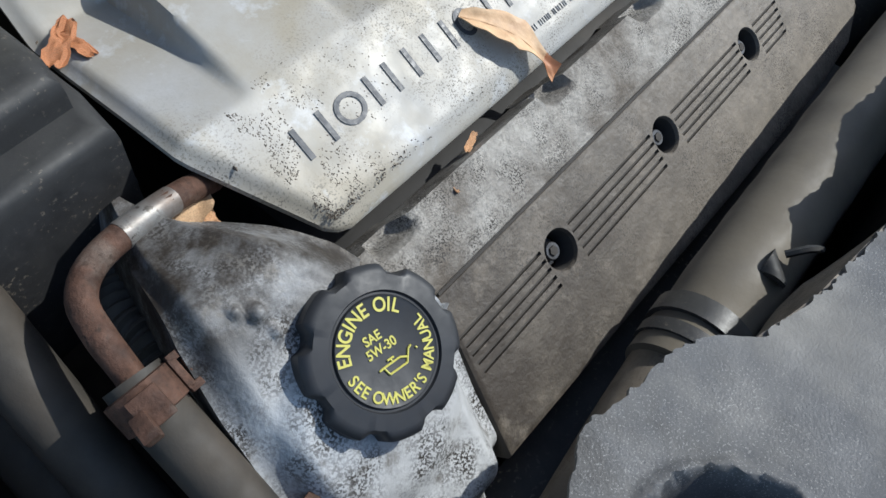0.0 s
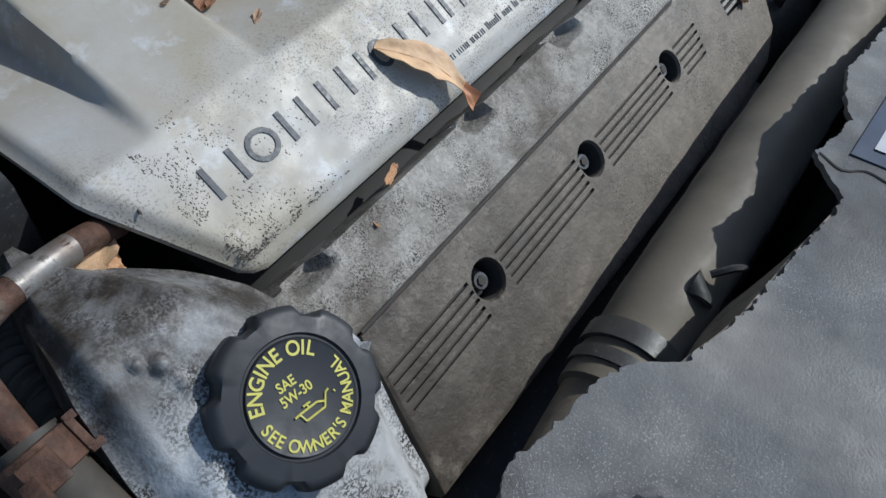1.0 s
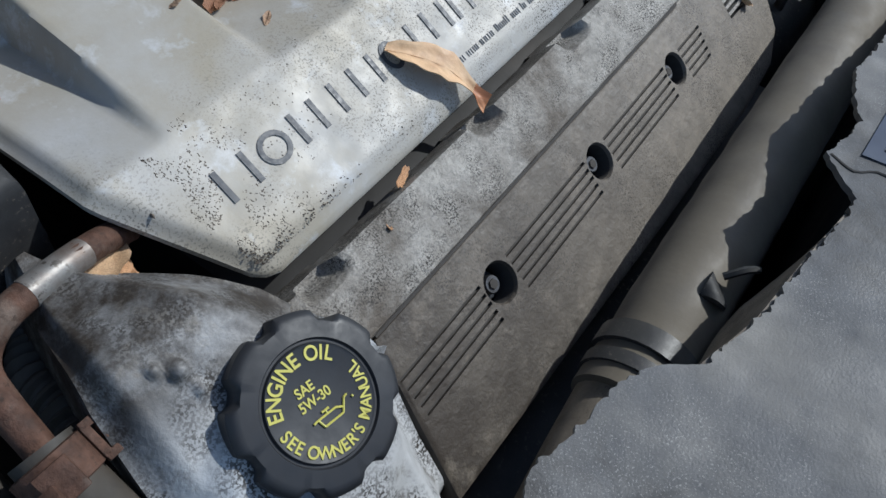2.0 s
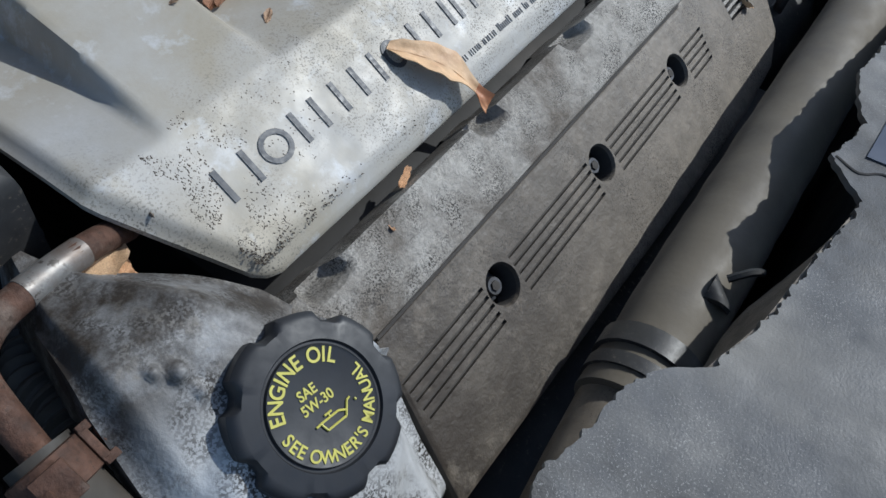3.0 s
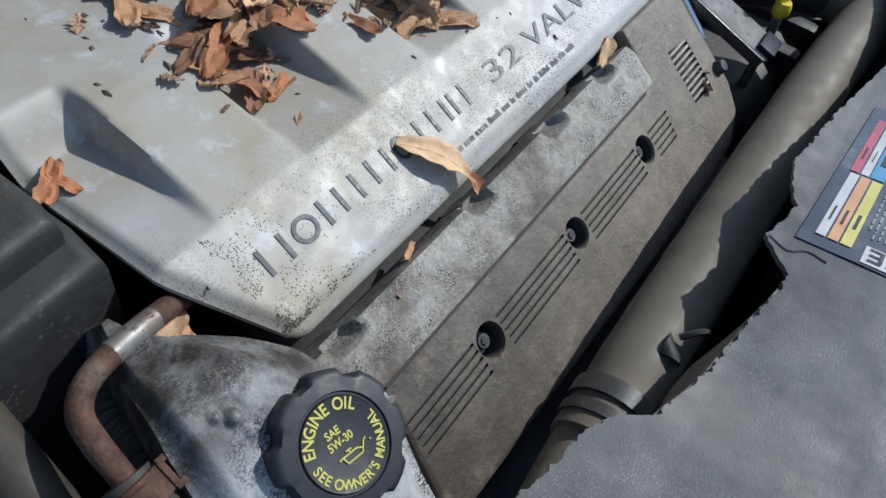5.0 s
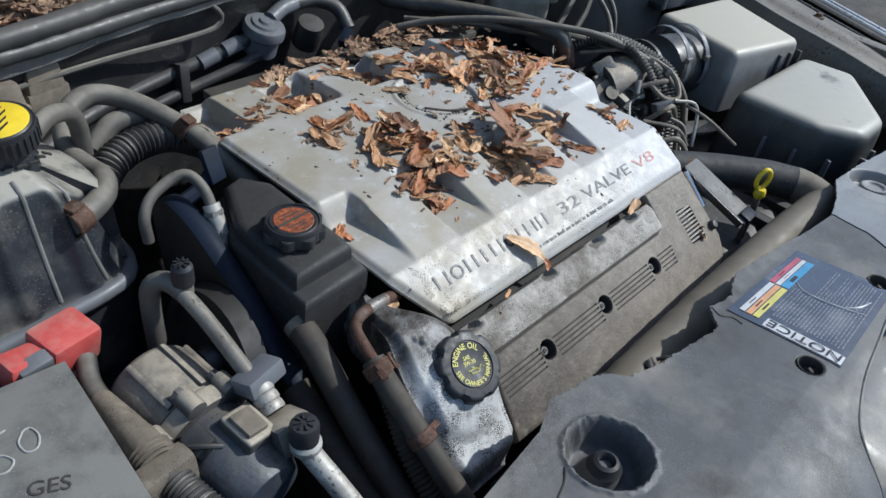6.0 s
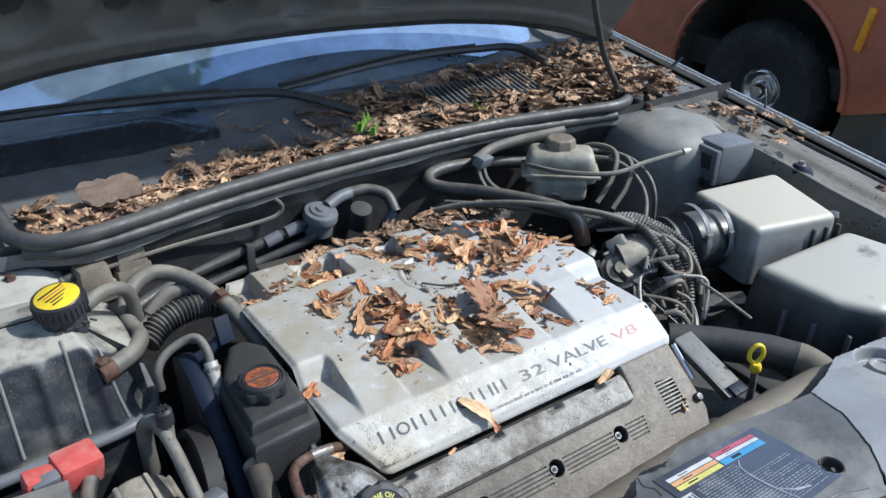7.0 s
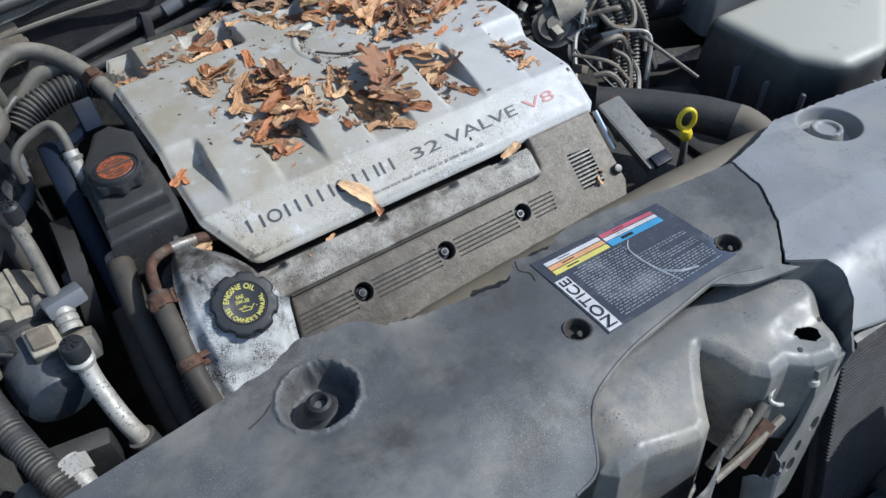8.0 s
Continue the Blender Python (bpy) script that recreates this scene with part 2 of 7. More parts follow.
M_GREYLEAF = mat("grey_brown_leaf", (0.14, 0.096, 0.071), 0.7, 0.0, 0.35, 30, (0.10, 0.068, 0.047), 0.5, 40, None, 0, 300, 0.5, 200, 0.0008)
M_LITTER = mat("weathered_leaf_litter", (0.27, 0.165, 0.10), 0.7, 0.0, 0.5, 25, (0.52, 0.37, 0.24), 0.5, 18, None, 0, 300, 0.5, 240, 0.0008)
M_GREENLEAF = mat("fresh_green_leaf", (0.13, 0.28, 0.03), 0.5, 0.0, 0.2, 60, bump=0.3)
M_CRUMB = mat("dark_crumbs", (0.10, 0.080, 0.062), 0.8)
M_DIPYEL = mat("yellow_plastic", (0.70, 0.53, 0.03), 0.4, 0.0, 0.15, 60, (0.25, 0.18, 0.05), 0.35, 60)
M_ORANGE = mat("faded_orange_paint", (0.47, 0.145, 0.075), 0.45, 0.0, 0.12, 4, (0.25, 0.09, 0.05), 0.4, 3, None, 0, 100, 0.1, 60, coat=0.2)
M_AMBER = mat("amber_lens", (0.8, 0.33, 0.02), 0.25, bump=0)
M_TYRE = mat("tyre_rubber", (0.022, 0.022, 0.022), 0.8, 0.0, 0.25, 16, (0.06, 0.055, 0.05), 0.4, 8)
M_GROUND = mat("asphalt", (0.055, 0.053, 0.05), 0.9, 0.0, 0.3, 6, (0.09, 0.08, 0.065), 0.45, 1.2, (0.16, 0.15, 0.13), 0.4, 90, 0.6, 60, 0.004)
M_LABELBASE = mat("clear_label_film", (0.062, 0.070, 0.090), 0.2, 0.0, 0.15, 40, (0.22, 0.22, 0.23), 0.35, 20, bump=0.12, bscale=60, coat=0.7)
M_LWHITE = mat("label_white", (0.54, 0.54, 0.55), 0.4, bump=0)
M_LYEL = mat("label_yellow", (0.60, 0.54, 0.15), 0.4, bump=0)
M_LORA = mat("label_orange", (0.60, 0.32, 0.16), 0.4, bump=0)
M_LRED = mat("label_red", (0.45, 0.10, 0.14), 0.4, bump=0)
M_LBLUE = mat("label_blue", (0.07, 0.27, 0.47), 0.4, bump=0)
M_LGREY = mat("label_grey", (0.25, 0.27, 0.30), 0.4, bump=0)
M_LCREASE = mat("crease_highlight_film", (0.30, 0.315, 0.34), 0.3, 0.0, 0.2, 60, bump=0.1)
M_LBLACK = mat("label_black", (0.02, 0.02, 0.025), 0.4, bump=0)
# blue of the mirrored sky is painted into the dusty glass's base colour
M_GLASS = mat("dusty_sky_tinted_windshield_glass", (0.33, 0.43, 0.57), 0.04, 0.6, 0.25, 14, bump=0, rvar=0.02)
M_GLASS.node_tree.nodes["Principled BSDF"].inputs["IOR"].default_value = 3.0
M_SEAL = mat("black_weatherstrip", (0.036, 0.036, 0.037), 0.5, 0.0, 0.25, 40, (0.07, 0.066, 0.058), 0.42, 16, None, 0, 300, 0.2, 240, dust=(0.115, 0.110, 0.102), damt=0.8)
M_SMOOTH = mat("smooth_black_plastic", (0.02, 0.023, 0.028), 0.24, 0.0, 0.2, 30, (0.06, 0.06, 0.058), 0.3, 12, bump=0.05)
M_TRIM = mat("bright_trim", (0.62, 0.61, 0.58), 0.34, 0.7, 0.1, 30, (0.3, 0.28, 0.24), 0.35, 18, bump=0.1)
M_FINS = mat("radiator_fins", (0.05, 0.05, 0.052), 0.5, 0.4, 0.2, 30)
M_BARK = mat("bark", (0.10, 0.08, 0.06), 0.9, 0.0, 0.3, 12)
M_FOLIAGE = mat("tree_foliage", (0.11, 0.17, 0.035), 0.6, 0.0, 0.4, 3)


# ---- mesh tools ----
def thing(name, label, category, group="", at=(0, 0, 0), kind=""):
    ob = new(name)
    ob.location = at
    ob.empty_display_size = 0.02
    return tagged(ob, label, category, group, kind)


def smooth_by_angle(me, deg=38):
    me.polygons.foreach_set("use_smooth", [True] * len(me.polygons))
    me.set_sharp_from_angle(angle=radians(deg))


def mesh_of(bm, name, deg=38):
    me = bpy.data.meshes.new(name)
    bm.normal_update()
    bm.to_mesh(me)
    bm.free()
    smooth_by_angle(me, deg)
    return me


def part(name, bm, material, parent=None, label="", deg=38, kind=""):
    """Links a bmesh (or a ready mesh) given in world places as one object under a thing or a part."""
    me = bm if isinstance(bm, bpy.types.Mesh) else mesh_of(bm, name, deg)
    if not me.materials:
        me.materials.append(material)
    ob = new(name, me)
    if parent is not None:
        ob.parent = parent
        if parent.data is None:
            ob.matrix_parent_inverse = Matrix.Translation(-parent.location)
    return tagged(ob, label, "", "", kind)


def box(c, s, bev=0.002, m=None, seg=2, taper=1.0):
    """A bevelled box of size s centred at c, its top face scaled by taper; m turns it round its centre."""
    bm = bmesh.new()
    bmesh.ops.create_cube(bm, size=1)
    for v in bm.verts:
        k = taper if v.co.z > 0 else 1.0
        v.co = Vector((v.co.x * s[0] * k, v.co.y * s[1] * k, v.co.z * s[2]))
    if bev:
        bmesh.ops.bevel(bm, geom=bm.edges[:], offset=bev, segments=seg, affect="EDGES", profile=0.6)
    bm.transform(Matrix.Translation(c) @ (m or Matrix()))
    return bm


def lathe(profile, n=32, m=None):
    """A body turned round z from (radius, height) pairs, moved by m."""
    bm = bmesh.new()
    rings = []
    for r, z in profile:
        if r < 1e-6:
            rings.append([bm.verts.new((0, 0, z))])
        else:
            rings.append([bm.verts.new((r * math.cos(2 * math.pi * i / n), r * math.sin(2 * math.pi * i / n), z)) for i in range(n)])
    for a, b in zip(rings, rings[1:]):
        for i in range(n):
            q = [a[i % len(a)], a[(i + 1) % len(a)], b[(i + 1) % len(b)], b[i % len(b)]]
            q = list(dict.fromkeys(q))
            if len(q) > 2:
                bm.faces.new(q)
    if m:
        bm.transform(m)
    return bm


def spline(pts, step=0.004):
    """Evenly spaced places on a smooth curve through the points."""
    p = [Vector(q) for q in pts]
    p = [2 * p[0] - p[1]] + p + [2 * p[-1] - p[-2]]
    out = []
    for i in range(1, len(p) - 2):
        k = max(2, int((p[i + 1] - p[i]).length / step))
        for j in range(k):
            t = j / k
            out.append(0.5 * (2 * p[i] + (p[i + 1] - p[i - 1]) * t + (2 * p[i - 1] - 5 * p[i] + 4 * p[i + 1] - p[i + 2]) * t * t
                              + (3 * p[i] - p[i - 1] - 3 * p[i + 1] + p[i + 2]) * t ** 3))
    return out + [p[-2]]


def tube(pts, r, n=14, step=0.005, ribs=0.0, pitch=0.006, bm=None, cap=True, lump=0.0):
    """A round hose or pipe through the points; r may be a function of 0..1; ribs corrugates it."""
    c = spline(pts, min(step, pitch / 4) if ribs else step)
    bm = bm or bmesh.new()
    t0 = (c[1] - c[0]).normalized()
    u = t0.orthogonal().normalized()
    rings, run = [], 0.0
    for i, p in enumerate(c):
        t = (c[min(i + 1, len(c) - 1)] - c[max(i - 1, 0)]).normalized()
        u = (u - t * u.dot(t)).normalized()
        w = t.cross(u)
        run += (p - c[i - 1]).length if i else 0
        rad = r(i / (len(c) - 1)) if callable(r) else r
        if ribs:
            rad += ribs * math.sin(2 * math.pi * run / pitch)
        if lump:
            rad *= 1 + lump * noise.noise(p * 60)
        rings.append([bm.verts.new(p + rad * (math.cos(2 * math.pi * j / n) * u + math.sin(2 * math.pi * j / n) * w)) for j in range(n)])
    for a, b in zip(rings, rings[1:]):
        for j in range(n):
            bm.faces.new((a[j], a[(j + 1) % n], b[(j + 1) % n], b[j]))
    if cap:
        bm.faces.new(rings[0][::-1])
        bm.faces.new(rings[-1])
    return bm


def sheet(fn, nu, nv, drop=None):
    """A grid sheet fn(u, v) over 0..1; drop adds a hanging rim all round, and closes the underside's edge."""
    vs = [Vector(fn(i / nu, j / nv)) for j in range(nv + 1) for i in range(nu + 1)]
    k = nu + 1
    fs = [(j * k + i, j * k + i + 1, (j + 1) * k + i + 1, (j + 1) * k + i) for j in range(nv) for i in range(nu)]
    if drop is not None:
        ring = [i for i in range(k)] + [j * k + nu for j in range(1, nv + 1)] + [nv * k + i for i in range(nu - 1, -1, -1)] + [j * k for j in range(nv - 1, 0, -1)]
        base = len(vs)
        vs += [vs[i] + Vector(drop) for i in ring]
        for a in range(len(ring)):
            b = (a + 1) % len(ring)
            fs.append((ring[b], ring[a], base + a, base + b))
    me = bpy.data.meshes.new("sheet")
    me.from_pydata(vs, [], fs)
    bm = bmesh.new()
    bm.from_mesh(me)
    bpy.data.meshes.remove(me)
    return bm


def slab(poly, z0, z1, bev=0.0, m=None, seg=2):
    """A flat plate with the outline poly from z0 to z1, its upper edge bevelled, moved by m."""
    bm = bmesh.new()
    lo = [bm.verts.new((x, y, z0)) for x, y in poly]
    hi = [bm.verts.new((x, y, z1)) for x, y in poly]
    n = len(poly)
    top = bm.faces.new(hi)
    bm.faces.new(lo[::-1])
    for i in range(n):
        bm.faces.new((lo[i], lo[(i + 1) % n], hi[(i + 1) % n], hi[i]))
    bmesh.ops.recalc_face_normals(bm, faces=bm.faces[:])
    if bev:
        bmesh.ops.bevel(bm, geom=list(top.edges), offset=bev, segments=seg, affect="EDGES", profile=0.6)
    if m:
        bm.transform(m)
    return bm


def cut(bm, cutters, name):
    """The mesh bm less the cutters."""
    obs = []
    for b in [bm] + cutters:
        me = bpy.data.meshes.new(name)
        bmesh.ops.recalc_face_normals(b, faces=b.faces[:])
        b.to_mesh(me)
        b.free()
        obs.append(new(name, me))
    many = bpy.data.collections.new("cutters")
    for o in obs[1:]:
        many.objects.link(o)
    md = obs[0].modifiers.new("cut", "BOOLEAN")
    md.operation, md.operand_type, md.collection, md.solver = "DIFFERENCE", "COLLECTION", many, "EXACT"
    bpy.context.view_layer.update()
    me = bpy.data.meshes.new_from_object(obs[0].evaluated_get(bpy.context.evaluated_depsgraph_get()))
    for o in obs:
        bpy.data.objects.remove(o)
    bpy.data.collections.remove(many)
    me.materials.clear()
    smooth_by_angle(me, 30)
    return me


def letters(text, size, m, depth=0.0002, squash=1.0, name="lettering", bold=0.0):
    """Raised lettering in the built-in font, centred, as a mesh moved by m."""
    cu = bpy.data.curves.new(name, "FONT")
    cu.body, cu.size, cu.align_x, cu.align_y, cu.extrude, cu.offset = text, size, "CENTER", "CENTER", depth, size * bold
    ob = new(name, cu)
    bpy.context.view_layer.update()
    me = bpy.data.meshes.new_from_object(ob.evaluated_get(bpy.context.evaluated_depsgraph_get()))
    bpy.data.objects.remove(ob)
    me.transform(m @ Matrix.Diagonal((squash, 1, 1, 1)))
    me.materials.clear()
    return me


def joined(meshes):
    bm = bmesh.new()
    for me in meshes:
        bm.from_mesh(me)
    return bm


def basis(o, u, v):
    """A frame at o whose x runs along u and whose y runs along v."""
    u, v = Vector(u).normalized(), Vector(v).normalized()
    w = u.cross(v)
    return Matrix.Translation(o) @ Matrix((u, v, w)).transposed().to_4x4()


def step01(a, b, x):
    t = max(0.0, min(1.0, (x - a) / (b - a)))
    return t * t * (3 - 2 * t)


def along(table, y):
    """Straight-line value from rows of (y, value)."""
    for (a, p), (b, q) in zip(table, table[1:]):
        if y <= b:
            return p + (q - p) * max(0.0, (y - a) / (b - a))
    return table[-1][1]


def word(text, x0, x1, y0, y1, m, depth=0.0002):
    """Lettering stretched to fill the box x0..x1, y0..y1 of the frame m."""
    me = letters(text, 1.0, Matrix(), 0.0)
    xs, ys = [v.co.x for v in me.vertices], [v.co.y for v in me.vertices]
    sx, sy = (x1 - x0) / (max(xs) - min(xs)), (y1 - y0) / (max(ys) - min(ys))
    for v in me.vertices:
        v.co = m @ Vector((x0 + (v.co.x - min(xs)) * sx, y0 + (v.co.y - min(ys)) * sy, depth))
    return me


# ---- ground ----
bm = bmesh.new()
bmesh.ops.create_grid(bm, x_segments=40, y_segments=40, size=150)
for v in bm.verts:
    v.co.z = 0.05 + 0.02 * noise.noise(v.co * 0.05)
ground = part("ground", bm, M_GROUND)
tagged(ground, "dark worn asphalt ground of a car yard", "ground", kind="structure")

# ---- the car's body ----
car = thing("car_body", "open engine bay of an old dark sedan, dusty painted metal", "car", at=(0.25, 0.5, 0.05))

SEAL = [(-0.36, 0.80), (-0.352, 0.66), (-0.335, 0.575), (-0.26, 0.545), (-0.055, 0.588), (0.14, 0.603), (0.42, 0.612), (0.60, 0.592), (0.735, 0.566), (0.80, 0.60), (0.83, 0.70)]
SEAL_LINE = spline([(x, y, 1.0) for x, y in SEAL], 0.02)


def seal_y(x):
    return along([(p[0], p[1]) for p in ((-0.335, 0.575), (-0.26, 0.545), (-0.055, 0.588), (0.14, 0.603), (0.42, 0.612), (0.60, 0.592), (0.735, 0.566))], x)


def firewall(u, v):
    x = -0.62 + 1.72 * u
    y = seal_y(min(0.735, max(-0.335, x))) + 0.004
    z = 1.004 - 0.62 * v
    y += 0.014 * step01(0.06, 0.12, v) + 0.004 * noise.noise(Vector((x * 9, z * 9, 1)))
    return x, y, z


part("firewall", sheet(firewall, 120, 40), M_BLACK, car)
# floor of the bay and its side walls; M_DEEP's black holds the shade of the depth
part("bay_floor", box((0.25, 0.12, 0.42), (1.75, 1.15, 0.02), 0), M_DEEP, car)
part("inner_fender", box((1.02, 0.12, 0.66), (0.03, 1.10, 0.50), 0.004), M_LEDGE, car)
part("inner_ledge", box((0.985, 0.20, 0.865), (0.10, 0.75, 0.012), 0.004, pose(0, 0, 0, 8)), M_LEDGE, car)
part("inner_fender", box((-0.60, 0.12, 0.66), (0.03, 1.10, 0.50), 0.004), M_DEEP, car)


def rail_z(y):
    return 0.897 + 0.145 * y


def ledge(u, v):
    x, y = 0.90 + 0.205 * u, -0.42 + 1.5 * v
    z = rail_z(y) - 0.006 - 0.030 * step01(0.72, 0.9, u) + 0.012 * step01(0.20, 0.10, u) - 0.02 * step01(0.06, 0.0, u)
    z += 0.006 * step01(0.35, 0.45, u) * step01(0.62, 0.52, u) + 0.003 * noise.noise(Vector((x * 14, y * 8, 0)))
    return x, y, z


part("fender_ledge", sheet(ledge, 36, 120, (0, 0, -0.05)), M_LEDGE, car, "dusty brown painted fender ledge")
part("fender_ledge", sheet(lambda u, v: (-0.60 - 0.2 * u, -0.42 + 1.5 * v, rail_z(-0.42 + 1.5 * v) - 0.01), 4, 20, (0, 0, -0.05)), M_LEDGE, car)


def fender_skin(u, v):
    y = -0.62 + 1.95 * v
    a = radians(-35 + 125 * u)
    r = 0.035
    return (1.118 + r * math.sin(a) if u < 0.7 else 1.118 + r + 0.05 * (u - 0.7), y, rail_z(y) - 0.005 + (r * (math.cos(a) - 1) if u < 0.7 else r * (math.cos(radians(-35 + 125 * 0.7)) - 1) - 1.6 * (u - 0.7)))


part("fender", sheet(fender_skin, 30, 50), M_PAINT, car, "dark glossy painted front fender")
for off, rad, ma in ((0.0, 0.0046, M_TRIM), (-0.014, 0.0034, M_TRIM)):
    part("fender_edge", tube([(1.103 + off, y, rail_z(y) + 0.004) for y in (-0.55, 0.0, 0.5, 0.95)], rad, 10, 0.05), ma, car, "bright metal fender edge")
part("fender_gutter", tube([(1.08, y, rail_z(y) - 0.022) for y in (-0.5, 0.1, 0.6, 1.0)], 0.010, 10, 0.05), M_BODY, car)

# cowl tray with its screens
def tray_z(x, y):
    return 0.995 + 0.10 * (y - 0.60) + 0.006 * noise.noise(Vector((x * 12, y * 12, 3)))


def screen_y(x):
    return 0.872 + 0.38 * (x - 0.32) ** 2


def tray(u, v):
    x = -0.55 + 1.6 * u
    y0 = seal_y(min(0.735, max(-0.335, x))) - 0.004
    y = y0 + (screen_y(x) + 0.06 - y0) * v
    return x, y, tray_z(x, y) - 0.012 * step01(0.0, 0.06, v) * step01(0.4, 0.1, v)


part("cowl_tray", sheet(tray, 90, 30, (0, 0, -0.02)), M_COWL, car, "dusty black plastic cowl tray")
part("cowl_cover", sheet(lambda u, v: (-0.55 + 0.56 * u, 0.80 + 0.16 * v, 1.028 + 0.022 * math.sin(math.pi * min(1, v * 1.4)) * step01(1.0, 0.8, u)), 30, 14, (0, 0, -0.03)), M_SMOOTH, car, "smooth black plastic cowl cover")


def windshield(u, v):
    x = -0.62 + 1.8 * u
    y = screen_y(x) + 0.02
    return x, y + 0.86 * v, 1.034 + 0.50 * v - 0.04 * v * v


part("windshield", sheet(windshield, 48, 24, (0, 0.004, -0.006)), M_GLASS, car, "dark glossy windshield, the reflected sky's blue put into its colour")
part("roof", sheet(lambda u, v: (-0.5 + 1.5 * u, screen_y(-0.5 + 1.5 * u) + 0.84 + 1.2 * v, 1.46 + 0.04 * math.sin(math.pi * v)), 12, 12, (0, 0, -0.03)), M_PAINT, car)
for sx in (-0.64, 1.19):
    part("door_side", box((sx, 2.05, 0.66), (0.05, 1.3, 0.75), 0.02), M_PAINT, car)
# cowl vent grille
grille = part("cowl_grille", slab([(0.36, 0.70), (0.66, 0.715), (0.70, 0.82), (0.42, 0.83)], 1.012, 1.020, 0.002), M_BLACK, car)
for i in range(24):
    x = 0.385 + i * 0.0125
    part("grille_slat", box((x, 0.765, 1.024), (0.004, 0.10, 0.008), 0.001, pose(0, 0, 0, 6, 0, -8)), M_COWL, grille)
part("hinge_arm", sheet(lambda u, v: (0.815 + 0.225 * u, 0.625 + 0.055 * u - 0.018 * v, 0.985 + 0.045 * u ** 2 + 0.030 * v * (1 - 0.5 * u)), 16, 4, (0, 0.006, 0)), M_BLUESTEEL, car, "blue-grey pressed hood hinge")

# rubber seal along the cowl
seal = thing("cowl_seal", "long black rubber weatherstrip along the cowl edge", "weatherstrip", at=(0.2, 0.6, 1.0))
part("seal_bulb", tube([(x, y, 1.011 + 0.002 * math.sin(9 * x)) for x, y in SEAL], 0.0118, 14, 0.012, lump=0.10), M_SEAL, seal)
part("seal_lip", tube([(x, y - 0.004, 0.992 + 0.002 * math.sin(17 * x)) for x, y in SEAL[2:9]], 0.0098, 10, 0.012, lump=0.14), M_SEAL, seal)

# hood, raised
HOOD = basis((0.25, 0.965, 1.121), (1, 0, 0), (0, -math.cos(radians(52)), math.sin(radians(52))))
hood = thing("hood", "raised car hood, dark insulated underside with round dimples", "car hood", at=(0.25, 0.965, 1.121))
HOOD_EDGE = [(-0.82, -0.05), (-0.70, -0.006), (-0.549, 0.022), (-0.463, 0.028), (-0.372, 0.025), (-0.275, 0.019), (-0.169, 0.013), (-0.056, 0.010), (0.065, 0.008), (0.195, 0.005), (0.332, 0.005), (0.484, -0.003), (0.654, -0.024), (0.759, -0.050), (0.82, -0.070)]
DIMPLES = [(-0.66, 0.200), (-0.51, 0.165), (-0.345, 0.130), (-0.165, 0.105), (-0.004, 0.097), (0.16, 0.105), (0.34, 0.127), (0.51, 0.155), (0.66, 0.190)] + [(-0.585 + 0.163 * i, 0.34) for i in range(8)]


def crown(x):
    return 0.09 * (x / 0.8) ** 2


def hood_length(u):
    return 1.22 - 0.10 * (2 * u - 1) ** 4


def hood_under(u, v):
    x = (-0.81 + 1.62 * u) * (1 - 0.12 * v * v)
    y = along(HOOD_EDGE, x) + hood_length(u) * v ** 1.3
    d = y - along(HOOD_EDGE, x)
    z = -0.022 * (1 - step01(0.0, 0.022, d)) ** 2 - 0.008 * step01(0.045, 0.058, d)
    for dx, dy in DIMPLES:
        r = math.hypot((x - dx) / 1.0, y - dy)
        if r < 0.072:
            z -= 0.036 * step01(0.062, 0.026, r)
    return tuple(HOOD @ Vector((x, y, z + crown(x))))


part("hood_liner", sheet(hood_under, 260, 170), M_HOOD, hood)
part("hood_skin", sheet(lambda u, v: tuple(HOOD @ Vector(((-0.81 + 1.62 * u) * (1 - 0.12 * v * v), along(HOOD_EDGE, -0.81 + 1.62 * u) + hood_length(u) * v, crown(-0.81 + 1.62 * u) - 0.044))), 60, 30), M_PAINT, hood)
part("hood_trim", tube([HOOD @ Vector((x, along(HOOD_EDGE, x) + 0.003, crown(x) - 0.012)) for x in [-0.8 + 0.1 * i for i in range(17)]], 0.010, 8, 0.02), M_HOSE, hood, "black rubber edge trim")
part("liner_seam", tube([HOOD @ Vector((x, along(HOOD_EDGE, x) + 0.052, crown(x) - 0.010)) for x in [-0.1 + 0.1 * i for i in range(9)]], 0.0022, 6, 0.02), M_GREYBOX, hood)
strut_rod = thing("hood_strut", "thin black hood support strut with hose", "hood strut", at=(0.77, 0.6, 0.99))
part("strut_rod", tube([(0.772, 0.60, 0.955), (0.776, 0.60, 1.02), (0.735, 0.60, 1.085), (0.70, 0.59, 1.135), (0.655, 0.575, 1.22), (0.60, 0.55, 1.33)], 0.0062, 10), M_HOSE, strut_rod)
part("strut_end", lathe([(0, -0.01), (0.009, -0.008), (0.009, 0.012), (0, 0.014)], 14, pose(0.77, 0.6, 0.955)), M_BLACK, strut_rod)

